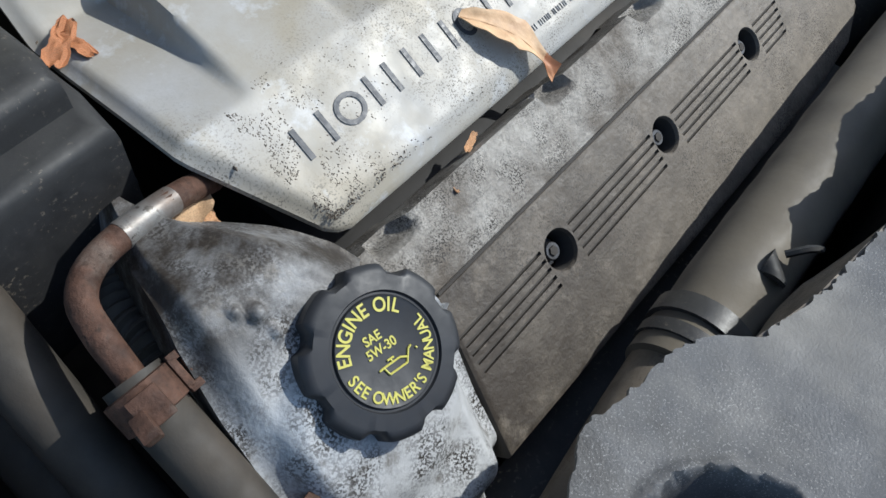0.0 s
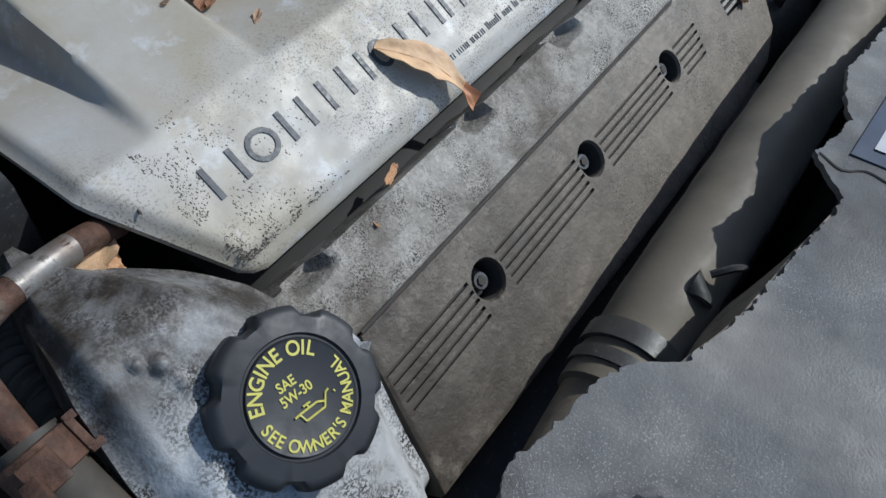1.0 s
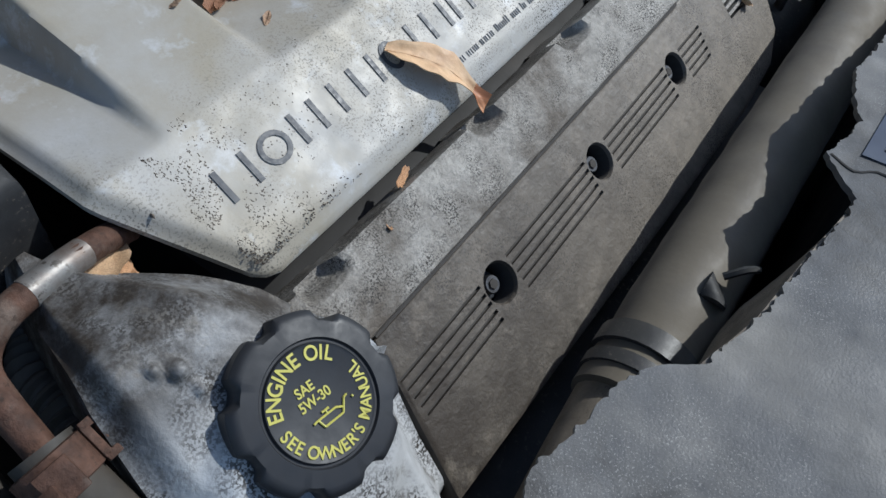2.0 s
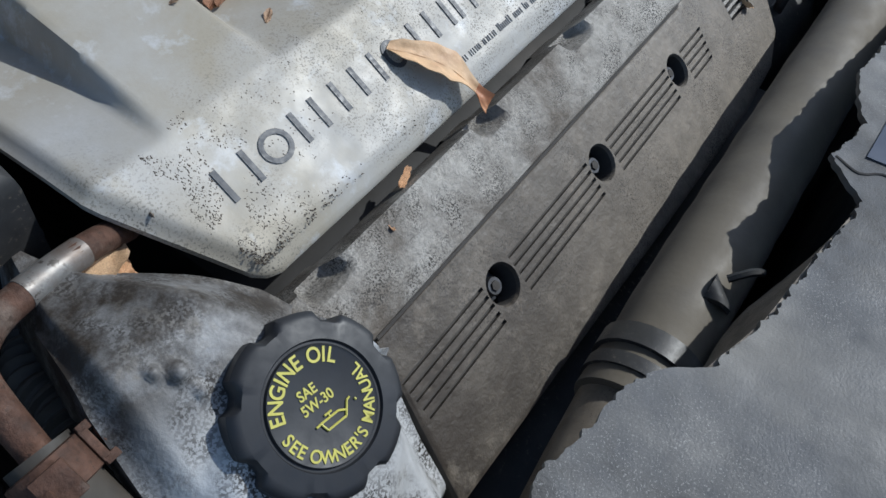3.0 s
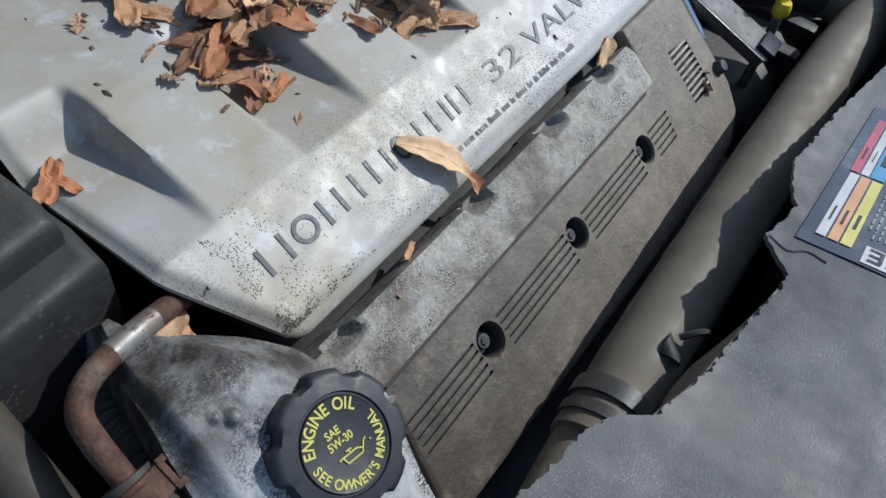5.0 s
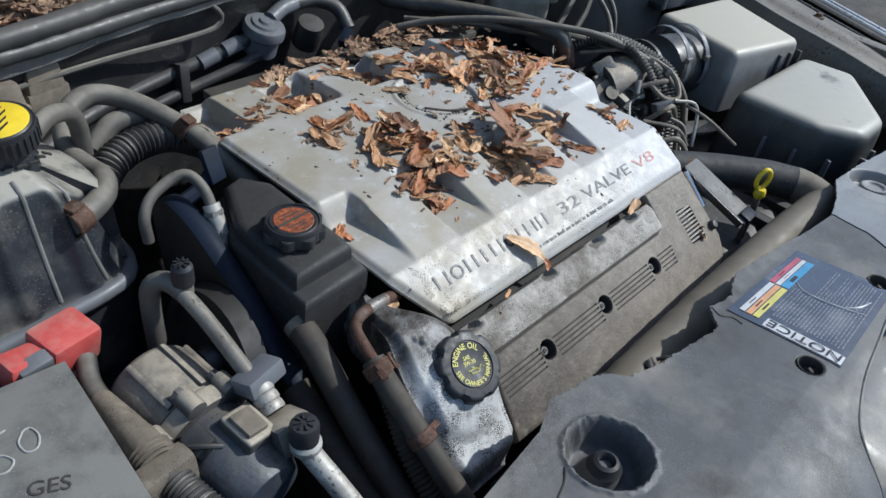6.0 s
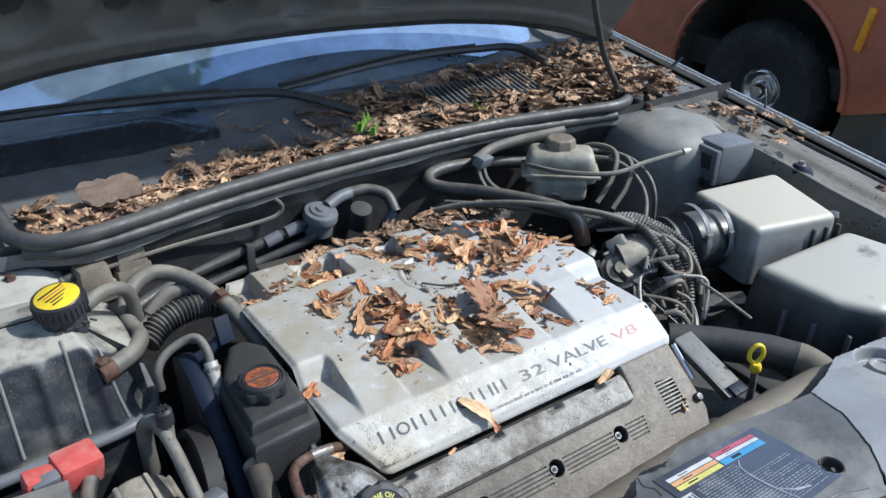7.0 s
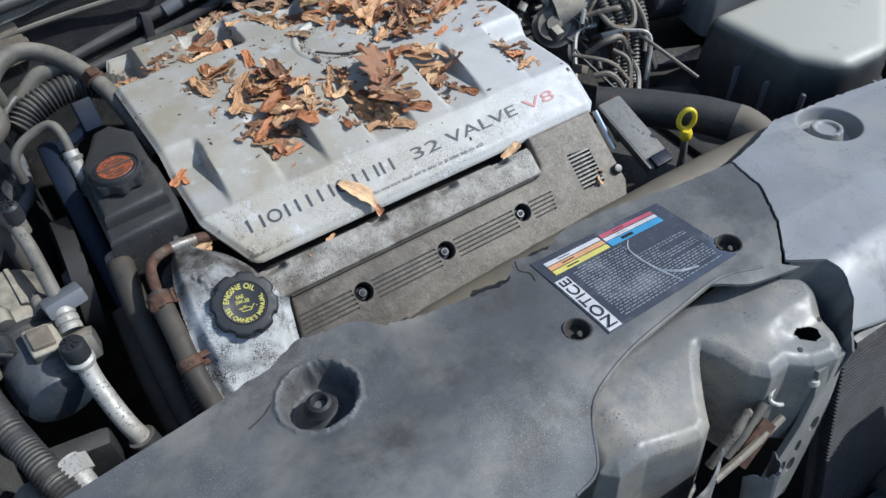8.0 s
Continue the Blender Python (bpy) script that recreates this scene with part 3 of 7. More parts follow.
# wipers
for pts in ([(-0.55, 0.96, 1.06), (-0.20, 0.925, 1.064), (0.05, 0.88, 1.062), (0.16, 0.83, 1.058), (0.24, 0.73, 1.040)],
            [(0.17, 0.90, 1.048), (0.45, 0.93, 1.060), (0.64, 0.905, 1.064), (0.72, 0.87, 1.064), (0.75, 0.80, 1.045)]):
    w = thing("wiper", "black windshield wiper arm and blade", "wiper", "windshield wipers", at=pts[-1])
    part("wiper_arm", tube(pts, lambda t: 0.0045 + 0.005 * t, 8, 0.01), M_BLACK, w)
    part("wiper_blade", tube([(p[0], p[1] + 0.012, p[2] + 0.006) for p in pts[:3]], 0.0045, 6, 0.01), M_BLACK, w)

# ---- engine block under the covers ----
engine = thing("engine_block", "grimy engine block beneath the covers, the bay's shade put into its black", "engine", at=(0.12, 0.2, 0.45))
part("block", box((0.12, 0.25, 0.66), (0.42, 0.40, 0.42), 0.02), M_DEEP, engine)
part("cylinder_head", box((0.12, 0.055, 0.765), (0.44, 0.12, 0.12), 0.01, pose(0, 0, 0, 37)), M_DEEP, engine)
part("head_side", box((0.12, -0.070, 0.745), (0.46, 0.075, 0.05), 0.008), M_BODY, engine)
part("intake_manifold", box((0.12, 0.28, 0.885), (0.40, 0.26, 0.06), 0.015), M_DEEP, engine)

# ---- valve cover ----
SLOPE = radians(37)
VC = basis((0, 0, 0.851), (1, 0, 0), (0, math.cos(SLOPE), math.sin(SLOPE)))
valve = thing("valve_cover", "oxidised aluminium valve cover with dusty ribbed coil cover", "valve cover", at=(0.12, 0.0, 0.80))
coil_outline = [(-0.086, -0.051), (0.02, -0.054), (0.12, -0.0575), (0.25, -0.060), (0.305, -0.056), (0.334, -0.042), (0.345, -0.020), (0.343, 0.074), (0.253, 0.074), (0.251, 0.040), (0.246, 0.031), (0.238, 0.0275), (-0.069, 0.0275)]
cutters = []
BOLTS = (0.0, 0.1015, 0.2035)
for bx in BOLTS:
    cutters.append(lathe([(0, -0.0155), (0.0092, -0.0155), (0.0096, -0.002), (0.0108, 0.0005), (0.0108, 0.01), (0, 0.01)], 28, VC @ pose(bx, 0, 0)))
for i in range(5):
    gv = 0.0068 - 0.0048 * i
    for a, b in ((-0.0715, -0.011), (0.0115, 0.0905), (0.1130, 0.1925), (0.2145, 0.248 - 0.001 * i)):
        cutters.append(box((0, 0, 0), (b - a, 0.0018, 0.0040), 0, VC @ pose((a + b) / 2, gv, 0)))
cutters.append(slab([(0.2865, -0.0085), (0.3175, -0.0095), (0.3185, 0.0335), (0.2875, 0.0365)], -0.008, 0.02, 0, VC))
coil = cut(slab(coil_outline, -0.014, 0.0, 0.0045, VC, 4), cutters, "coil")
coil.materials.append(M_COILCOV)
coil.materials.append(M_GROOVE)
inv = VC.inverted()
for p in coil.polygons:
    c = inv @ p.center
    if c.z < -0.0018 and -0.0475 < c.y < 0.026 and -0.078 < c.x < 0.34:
        p.material_index = 1  # recess shade put into the colour: darker groove floors and wells
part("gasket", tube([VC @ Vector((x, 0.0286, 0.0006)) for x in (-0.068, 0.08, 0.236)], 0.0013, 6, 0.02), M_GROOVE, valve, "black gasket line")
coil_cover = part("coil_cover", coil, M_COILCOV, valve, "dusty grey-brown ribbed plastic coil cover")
for bx in BOLTS:
    bolt = part("bolt", lathe([(0, -0.006), (0.0042, -0.006), (0.0047, -0.007), (0.0047, -0.011), (0.0070, -0.0115), (0.0070, -0.0152)], 20, VC @ pose(bx, 0, 0)), M_BOLT, valve, "recessed dark steel bolt")
    part("bolt_socket", lathe([(0, 0.0008), (0.0026, 0.0006), (0.0026, -0.0018)], 6, VC @ pose(bx, 0, -0.0056)), M_GROOVE, bolt)
part("vent_backing", slab([(0.287, -0.0085), (0.3175, -0.0095), (0.3185, 0.0335), (0.2875, 0.0365)], -0.0075, -0.0068, 0, VC), M_GROOVE, valve)
for i in range(9):
    part("vent_slat", box((0, 0, 0), (0.031, 0.0024, 0.006), 0.0005, VC @ pose(0.3025, -0.0055 + 0.0048 * i, -0.003)), M_CAST, valve)
part("stud", lathe([(0, 0.009), (0.0045, 0.0085), (0.006, 0.006), (0.006, -0.004)], 16, VC @ pose(0.338, -0.004, -0.002)), M_BLACK, valve)


# raised cast panel between coil cover and engine cover, with scalloped notches along its top
def panel_lift(x, y):
    k = 0.0058
    k -= 0.004 * (step01(0.0315, 0.029, y) + step01(0.2435, 0.247, x))
    k -= 0.016 * step01(0.052, 0.086, y) 
    for nx, w in ((-0.070, 0.007), (0.048, 0.006), (0.135, 0.008), (0.205, 0.006)):
        k -= 0.012 * step01(w + 0.006, w, abs(x - nx)) * step01(0.055, 0.061, y)
    return k + 0.0006 * noise.noise(Vector((x * 60, y * 60, 0)))


def panel(u, v):
    x, y = -0.092 + 0.3385 * u, 0.0292 + 0.0345 * v
    return tuple(VC @ Vector((x, y, panel_lift(x, y))))


part("cast_panel", sheet(panel, 150, 36, tuple(VC.to_3x3() @ Vector((0, 0, -0.02)))), M_CAST, valve, "oxidised cast aluminium panel")


# filler housing: a rounded casting at the end of the cover
HOUSE_L = [(-0.062, -0.163), (-0.02, -0.172), (0.02, -0.172), (0.055, -0.169), (0.085, -0.164), (0.112, -0.155), (0.135, -0.144)]
HOUSE_R = [(-0.062, -0.0885), (0.0275, -0.0725), (0.032, -0.080), (0.055, -0.084), (0.075, -0.092), (0.095, -0.107), (0.114, -0.124), (0.135, -0.138)]


def housing(u, v):
    y = -0.062 + 0.197 * v
    a, b = along(HOUSE_L, y), along(HOUSE_R, y)
    x = a + (b - a) * u
    lift = 0.015 + 0.009 * step01(-0.02, 0.04, y)
    lift -= 0.009 * (1 - step01(0.0, 0.16, u)) + 0.016 * step01(0.80, 0.97, u) * step01(0.035, 0.02, y)
    lift -= 0.040 * step01(0.085, 0.135, y) + 0.028 * step01(-0.036, -0.062, y)
    lift -= 0.022 * step01(0.72, 1.0, u) * step01(0.040, 0.060, y)
    d = math.hypot(x + 0.126, y - 0.020)
    lift += 0.005 * step01(0.042, 0.030, d)
    for bx, by, r, h in ((-0.139, 0.078, 0.0045, 0.004), (-0.1445, 0.083, 0.003, 0.003), (-0.1375, 0.0685, 0.003, 0.0025)):
        lift += h * step01(r, r * 0.3, math.hypot(x - bx, y - by))
    return tuple(VC @ Vector((x, y, lift + 0.0012 * noise.noise(Vector((x * 45, y * 45, 0))))))


part("filler_housing", sheet(housing, 80, 100, tuple(VC.to_3x3() @ Vector((0, 0, -0.05)))), M_HOUSE, valve, "stained cast aluminium oil filler housing", 60)

# ---- oil cap ----
CAPM = basis((-0.1150, 0.0104, 0.9028), (1, 0, 0), (0, 0.84, 0.54)) @ Matrix.Diagonal((0.985, 0.985, 1, 1))
oil_cap = thing("oil_cap", "black lobed plastic oil filler cap with yellow lettering", "oil cap", at=(-0.123, 0.03, 0.885))
bm = bmesh.new()
N, prof = 128, [(0.0, 0.0008), (0.0192, 0.0008), (0.0200, 0.0012), (0.0206, 0.0), (0.0214, 0.0), (0.0220, 0.0012), (0.0278, 0.0006), (0.0292, 0.0004), (0.0308, -0.0004), (0.0320, -0.0022), (0.0322, -0.020), (0.0318, -0.0225), (0.026, -0.0235), (0.024, -0.034)]
rings = []
for r, z in prof:
    ring = []
    for i in range(N):
        a = 2 * math.pi * i / N
        lobe = step01(0.15, 0.95, math.cos(8 * a + 0.5)) * 0.0031 * step01(0.0275, 0.0305, r) * (1 if z > -0.023 else 0)
        ring.append(bm.verts.new(((r - lobe) * math.cos(a), (r - lobe) * math.sin(a), z)))
    rings.append(ring)
for a, b in zip(rings, rings[1:]):
    for i in range(N):
        if a is rings[0] and i:
            continue
        if a is not rings[0]:
            bm.faces.new((a[i], b[i], b[(i + 1) % N], a[(i + 1) % N]))
bm.faces.new(rings[1])
for v in rings[0]:
    bm.verts.remove(v)
bmesh.ops.recalc_face_normals(bm, faces=bm.faces[:])
bm.transform(CAPM)
part("cap_body", bm, M_CAP, oil_cap, deg=32)


def arc_text(text, size, radius, mid, outward, spread, squash=0.9):
    """Letters set round a circle; outward: their feet point to the middle."""
    out, adv = [], []
    widths = {"I": 0.45, " ": 0.5, "'": 0.3, "M": 1.15, "W": 1.35, "O": 1.1, "N": 1.05, "L": 0.8, "E": 0.85, "S": 0.9}
    adv = [widths.get(ch, 1.0) for ch in text]
    total, run = sum(adv), 0.0
    for ch, w in zip(text, adv):
        k = (run + w / 2) / total - 0.5
        run += w
        if ch == " ":
            continue
        a = mid - k * spread if outward else mid + k * spread
        turn = math.degrees(a) - 90 if outward else math.degrees(a) + 90
        out.append(letters(ch, size, CAPM @ pose(radius * math.cos(a), radius * math.sin(a), 0.0010, 0, 0, turn), 0.00015, squash, bold=0.018))
    return out


# the picture's upright on the cap is turned by this much
TURN = radians(-32)
txt = arc_text("ENGINE OIL", 0.0073, 0.0166, TURN + radians(128 + 32 - 33), True, radians(130))
txt += arc_text("SEE OWNER'S MANUAL", 0.0060, 0.0168, TURN + radians(-50 + 32 - 41), False, radians(196))
for s, dx, dy in (("SAE", -0.0028, 0.0068), ("5W-30", -0.0015, 0.0020)):
    q = Matrix.Rotation(TURN + radians(22), 4, "Z") @ Vector((dx, dy, 0.001))
    txt.append(letters(s, 0.0050, CAPM @ Matrix.Translation(q) @ Matrix.Rotation(TURN + radians(22), 4, "Z"), 0.00015, 0.9, bold=0.02))
part("lettering", joined(txt), M_YELLOW, oil_cap, "yellow lettering")
can = Matrix.Rotation(TURN + radians(22), 4, "Z") @ Matrix.Translation((0.001, -0.0055, 0.0012))
bm = bmesh.new()
for loop in ([(-0.0045, -0.002), (0.0035, -0.002), (0.0065, 0.0022), (0.008, 0.0026)], [(-0.0045, -0.002), (-0.0055, 0.0012), (-0.002, 0.0012), (0.002, 0.0012), (0.0045, -0.0002)],
             [(-0.0075, 0.0010), (-0.0055, 0.0012)], [(-0.0015, 0.0012), (-0.0015, 0.0026)], [(-0.003, 0.0027), (0.0, 0.0027)], [(0.0093, 0.0012), (0.0096, 0.0004)]):
    for a, b in zip(loop, loop[1:]):
        tube([CAPM @ can @ Vector((*a, 0)), CAPM @ can @ Vector((*b, 0))], 0.00042, 6, 0.004, bm=bm)
part("oil_can_symbol", bm, M_YELLOW, oil_cap, "yellow oil can symbol")


# ---- engine cover ----
COV_L = [(0.063, -0.077), (0.0645, -0.0825), (0.0685, -0.0876), (0.112, -0.1130), (0.117, -0.1153), (0.21, -0.117), (0.38, -0.1245), (0.44, -0.123), (0.458, -0.112)]
COV_R = [(0.063, 0.350), (0.070, 0.357), (0.10, 0.358), (0.26, 0.354), (0.40, 0.300), (0.43, 0.262), (0.458, 0.06)]
FRONT_POCKETS = ((-0.30, -0.074), (-0.022, 0.038), (0.088, 0.146), (0.186, 0.240), (0.296, 0.60))
BACK_POCKETS = ((-0.30, -0.078), (-0.026, 0.046), (0.084, 0.150), (0.196, 0.250))


def cov_z(x, y):
    z = along([(0.063, 0.8950), (0.118, 0.9260), (0.135, 0.9305), (0.20, 0.9455), (0.23, 0.9475), (0.36, 0.9475), (0.458, 0.9400)], y)
    for a, b in FRONT_POCKETS:
        k = step01(a, a + 0.007, x) * step01(b, b - 0.007, x)
        if k:
            z -= k * 0.0215 * max(0.0, min(1.0, (y - 0.116) / 0.085)) * step01(0.222, 0.200, y)
    for a, b in BACK_POCKETS:
        k = step01(a, a + 0.008, x) * step01(b, b - 0.009, x)
        if k:
            z -= k * 0.022 * max(0.0, min(1.0, (0.462 - y) / 0.02)) * step01(0.362, 0.385, y)
    d = math.hypot(x - 0.139, y - 0.305)
    z += 0.0016 * step01(0.056, 0.053, d) * step01(0.047, 0.050, d) - 0.003 * step01(0.050, 0.047, d)
    return z


cover = thing("engine_cover", "dirty silver-grey plastic engine cover with moulded pockets", "engine cover", at=(0.12, 0.26, 0.90))


def cover_shell(u, v):
    y = 0.063 + 0.395 * v
    a, b = along(COV_L, y), along(COV_R, y)
    x = a + (b - a) * u
    edge = min(u * (b - a), (1 - u) * (b - a), y - 0.063, 0.458 - y)
    return x, y, cov_z(x, y) - 0.0045 * (1 - step01(0.0, 0.008, edge)) ** 1.5


part("cover_shell", sheet(cover_shell, 260, 210, (0, 0, -0.0028)), M_COVER, cover, deg=50)
BAND = basis((0, 0.063, 0.895), (1, 0, 0), (0, 0.055, 0.031))
# maker's wordmark as plain shapes, then the lettering
MARKS = iter(("pair", "ring", "pair", "bar", "pair", "ring", "bar", "pair", "pair"))
x = -0.0745
for w in (0.0215, 0.0205, 0.0195, 0.0185, 0.0205, 0.0165, 0.0175, 0.0205, 0.0190):
    o, q, r = 0.0275, 0.0420, x + w - 0.0048
    kind = next(MARKS)
    if kind == "ring":
        k, mx, my = 22, (x + r) / 2, (o + q) / 2
        ring = [[BAND @ Vector((mx + (rx - e) * math.cos(6.2832 * i / k), my + (ry - e) * math.sin(6.2832 * i / k), 0.0006)) for i in range(k)] for e, rx, ry in ((0, (r - x) / 2, (q - o) / 2), (0.0023, (r - x) / 2, (q - o) / 2))]
        bm = bmesh.new()
        vo, vi = [bm.verts.new(p) for p in ring[0]], [bm.verts.new(p) for p in ring[1]]
        for i in range(k):
            bm.faces.new((vo[i], vo[(i + 1) % k], vi[(i + 1) % k], vi[i]))
        part("wordmark_shape", bm, M_INK, cover)
    else:
        for a, b in ((x, x + 0.0026), (r - 0.0026, r)) if kind == "pair" else (((x + r) / 2 - 0.0013, (x + r) / 2 + 0.0013),):
            part("wordmark_shape", slab([(a, o), (b, o), (b, q), (a, q)], 0.0002, 0.0006, 0, BAND), M_INK, cover)
    x += w
for text, x0, x1 in (("32", 0.1190, 0.1545), ("VALVE", 0.1650, 0.2600)):
    part("lettering", word(text, x0, x1, 0.0280, 0.0415, BAND, 0.0006), M_INK, cover, "dark grey lettering")
part("lettering", word("V8", 0.2710, 0.3140, 0.0275, 0.0405, BAND, 0.0006), M_REDINK, cover, "faded red lettering")
bm = bmesh.new()
x = 0.055
rng = random.Random(5)
while x < 0.196:
    for k in range(rng.randint(3, 9)):
        h = rng.choice((0.0030, 0.0030, 0.0042))
        b = box((x, 0.0110 + h / 2, 0.0004), (0.0005, h, 0.0003), 0)
        me = bpy.data.meshes.new("bar")
        b.to_mesh(me)
        b.free()
        bm.from_mesh(me)
        bpy.data.meshes.remove(me)
        x += rng.uniform(0.0013, 0.0021)
    x += 0.0022
bm.transform(BAND)
part("small_print", bm, M_FAINTINK, cover, "small dark printed line")
part("emblem", lathe([(0, 0.0012), (0.012, 0.001), (0.030, 0.0015), (0.040, 0.0002)], 40, pose(0.139, 0.305, 0.9448)), M_COVER, cover, "round dirt-filled emblem")

# ---- radiator hose in front of the valve cover ----
hose = thing("radiator_hose", "thick dusty brown-grey rubber upper radiator hose", "hose", at=(0.2, -0.07, 0.80))
part("hose_body", tube([(0.494, -0.036, 0.867), (0.499, -0.050, 0.866), (0.494, -0.080, 0.862), (0.455, -0.081, 0.860), (0.36, -0.076, 0.856), (0.2, -0.074, 0.849), (0.06, -0.0735, 0.840), (0.02, -0.074, 0.836), (-0.012, -0.0745, 0.833)], 0.0235, 28, 0.006, lump=0.03), M_RUBBER, hose)
# shade on this stretch of hose is put in as a blacker material
part("shaded_length", tube([(0.385, 0.092, 0.865), (0.43, 0.050, 0.866), (0.462, 0.012, 0.8675), (0.476, -0.006, 0.868), (0.490, -0.028, 0.867), (0.4955, -0.039, 0.867)], 0.0232, 28, 0.006, lump=0.02), M_PSBLACK, hose, "blacker length of the hose, shade put into its colour")
part("hose_clamp", tube([(0.020, -0.0740, 0.8362), (0.009, -0.0741, 0.8352)], 0.0258, 28, 0.004), M_BLACK, hose, "dark rubber collar")
part("hose_clamp", tube([(0.004, -0.0742, 0.8345), (-0.003, -0.0744, 0.8338)], 0.0252, 28, 0.004), M_BLACK, hose)
part("radiator_neck", tube([(-0.008, -0.0745, 0.8300), (-0.06, -0.078, 0.826), (-0.12, -0.085, 0.820), (-0.16, -0.1, 0.812)], 0.0215, 22, 0.006), M_COIL, hose, "dusty plastic radiator neck")
part("hose_clamp", lathe([(0.0225, -0.008), (0.0232, 0), (0.0225, 0.008)], 24, look((0.400, 0.077, 0.8652), (0.43, 0.05, 0.866))), M_RUST, hose)
clip = thing("broken_clip", "snapped black plastic clip on the radiator hose", "clip", at=(0.055, -0.085, 0.855))
part("clip_body", sheet(lambda u, v: (0.046 + 0.016 * u, -0.078 - 0.013 * v, 0.8625 - 0.004 * v + 0.005 * math.sin(3 * u + 2 * v)), 8, 8, (0, 0, -0.003)), M_PSBLACK, clip)
part("clip_prong", tube([(0.060, -0.083, 0.8655), (0.066, -0.090, 0.8705), (0.071, -0.095, 0.8695)], 0.0019, 6), M_PSBLACK, clip)

# ---- support bar at the end of the valve cover ----
stay = thing("support_bar", "dull grey pressed steel bar beside the valve cover", "bracket", at=(0.37, 0.02, 0.82))
BAR = basis((0.383, 0.010, 0.868), (0.03, -0.95, -0.33), (0.95, 0.03, 0.0))
part("bar_plate", box((0, 0, 0), (0.104, 0.034, 0.004), 0.0015, BAR @ pose(-0.008, 0, 0)), M_BAR, stay)
part("bar_flange", box((0, 0, 0), (0.100, 0.003, 0.010), 0.001, BAR @ pose(-0.008, -0.0185, -0.003)), M_BLACK, stay)
part("bar_end", box((0, 0, 0), (0.016, 0.026, 0.008), 0.002, BAR @ pose(0.038, 0, 0.003)), M_BLUESTEEL, stay)
part("edge_trim", tube([VC @ Vector((0.352, 0.07, -0.004)), VC @ Vector((0.353, 0.035, -0.006)), VC @ Vector((0.355, 0.02, -0.008))], 0.0035, 8), M_CHROME, stay)

# ---- dipstick ----
dip = thing("dipstick", "yellow ring-handled engine oil dipstick", "dipstick", at=(0.432, -0.022, 0.82))
ring = [(0.4305 + 0.0080 * math.cos(a), -0.015 - 0.0045 * math.cos(a), 0.888 + 0.0140 * math.sin(a)) for a in (2 * math.pi * i / 28 for i in range(29))]
part("handle_ring", tube(ring, 0.0031, 10, 0.002), M_DIPYEL, dip)
part("collar", lathe([(0, 0.006), (0.006, 0.006), (0.0075, 0.002), (0.0075, -0.004), (0.005, -0.008), (0, -0.008)], 18, pose(0.4315, -0.018, 0.868)), M_DIPYEL, dip)
part("tube", tube([(0.4315, -0.018, 0.862), (0.432, -0.020, 0.82), (0.42, -0.02, 0.72)], 0.0045, 10), M_STEEL, dip)

# ---- radiator shield ----
BACK = [(-0.47, -0.092), (-0.288, -0.087), (-0.208, -0.081), (-0.125, -0.072), (-0.094, -0.058), (-0.078, -0.062), (-0.043, -0.068), (-0.031, -0.076), (-0.020, -0.089), (0.013, -0.099), (0.066, -0.107), (0.098, -0.113), (0.110, -0.104), (0.121, -0.092), (0.135, -0.096), (0.154, -0.099), (0.19, -0.086), (0.264, -0.094), (0.337, -0.106), (0.392, -0.112)]
FRONT = [(-0.47, -0.300), (0.030, -0.302), (0.055, -0.296), (0.072, -0.268), (0.090, -0.252), (0.135, -0.238), (0.200, -0.229), (0.256, -0.224), (0.300, -0.236), (0.392, -0.252)]


def shield_z(x, y):
    z = 0.9065 + 0.095 * max(0.0, min(0.1, -0.105 - y)) - 0.9 * max(0.0, -0.222 - y) ** 1.6 * 2.2
    z -= 0.008 * step01(0.0, -0.35, x)
    d = math.hypot(x + 0.102, y + 0.122)
    rim = 0.0355 + (0.0028 if x > -0.10 else 0.0012) * noise.noise(Vector((x * 120, y * 120, 0))) + 0.0012 * noise.noise(Vector((x * 330, y * 330, 3)))
    z -= 0.027 * step01(rim, rim - 0.0095, d) - 0.014 * step01(0.019, 0.011, d) - 0.0022 * step01(rim + 0.004, rim + 0.0005, d) * step01(rim - 0.006, rim, d)
    for hx, hy in ((0.114, -0.195), (0.2955, -0.1975)):
        z -= 0.012 * step01(0.0125, 0.0095, math.hypot(x - hx, y - hy))
    return z + 0.0012 * noise.noise(Vector((x * 11, y * 11, 5)))


def crack_x(y):
    return along([(-0.34, 0.318), (-0.318, 0.330), (-0.300, 0.348), (-0.278, 0.355), (-0.262, 0.349), (-0.250, 0.330), (-0.242, 0.318), (-0.205, 0.352), (-0.158, 0.383), (-0.114, 0.392), (-0.05, 0.392)], y) + 0.0012 * noise.noise(Vector((y * 160, 0, 0)))


shield = thing("radiator_shield", "torn faded black plastic radiator shield, cracked and dusty", "radiator shield", at=(0.1, -0.18, 0.86))


def shield_top(u, v):
    x = -0.47 + 0.862 * u
    torn = step01(-0.13, -0.09, x) * step01(0.40, 0.20, x)
    back = along(BACK, x) + torn * 0.0028 * noise.noise(Vector((x * 130, 2, 0))) + torn * 0.0016 * noise.noise(Vector((x * 420, 7, 0)))
    y = back + (along(FRONT, x) - back) * v
    x -= (0.392 - crack_x(y)) * step01(0.78, 1.0, u)
    lip = 0.0012 * noise.noise(Vector((x * 70, 9, 0))) * torn * step01(0.08, 0.0, v)
    return x, y, shield_z(x, y) + lip


part("panel", sheet(shield_top, 640, 120, (0, 0, -0.0035)), M_SHIELD, shield, deg=55)
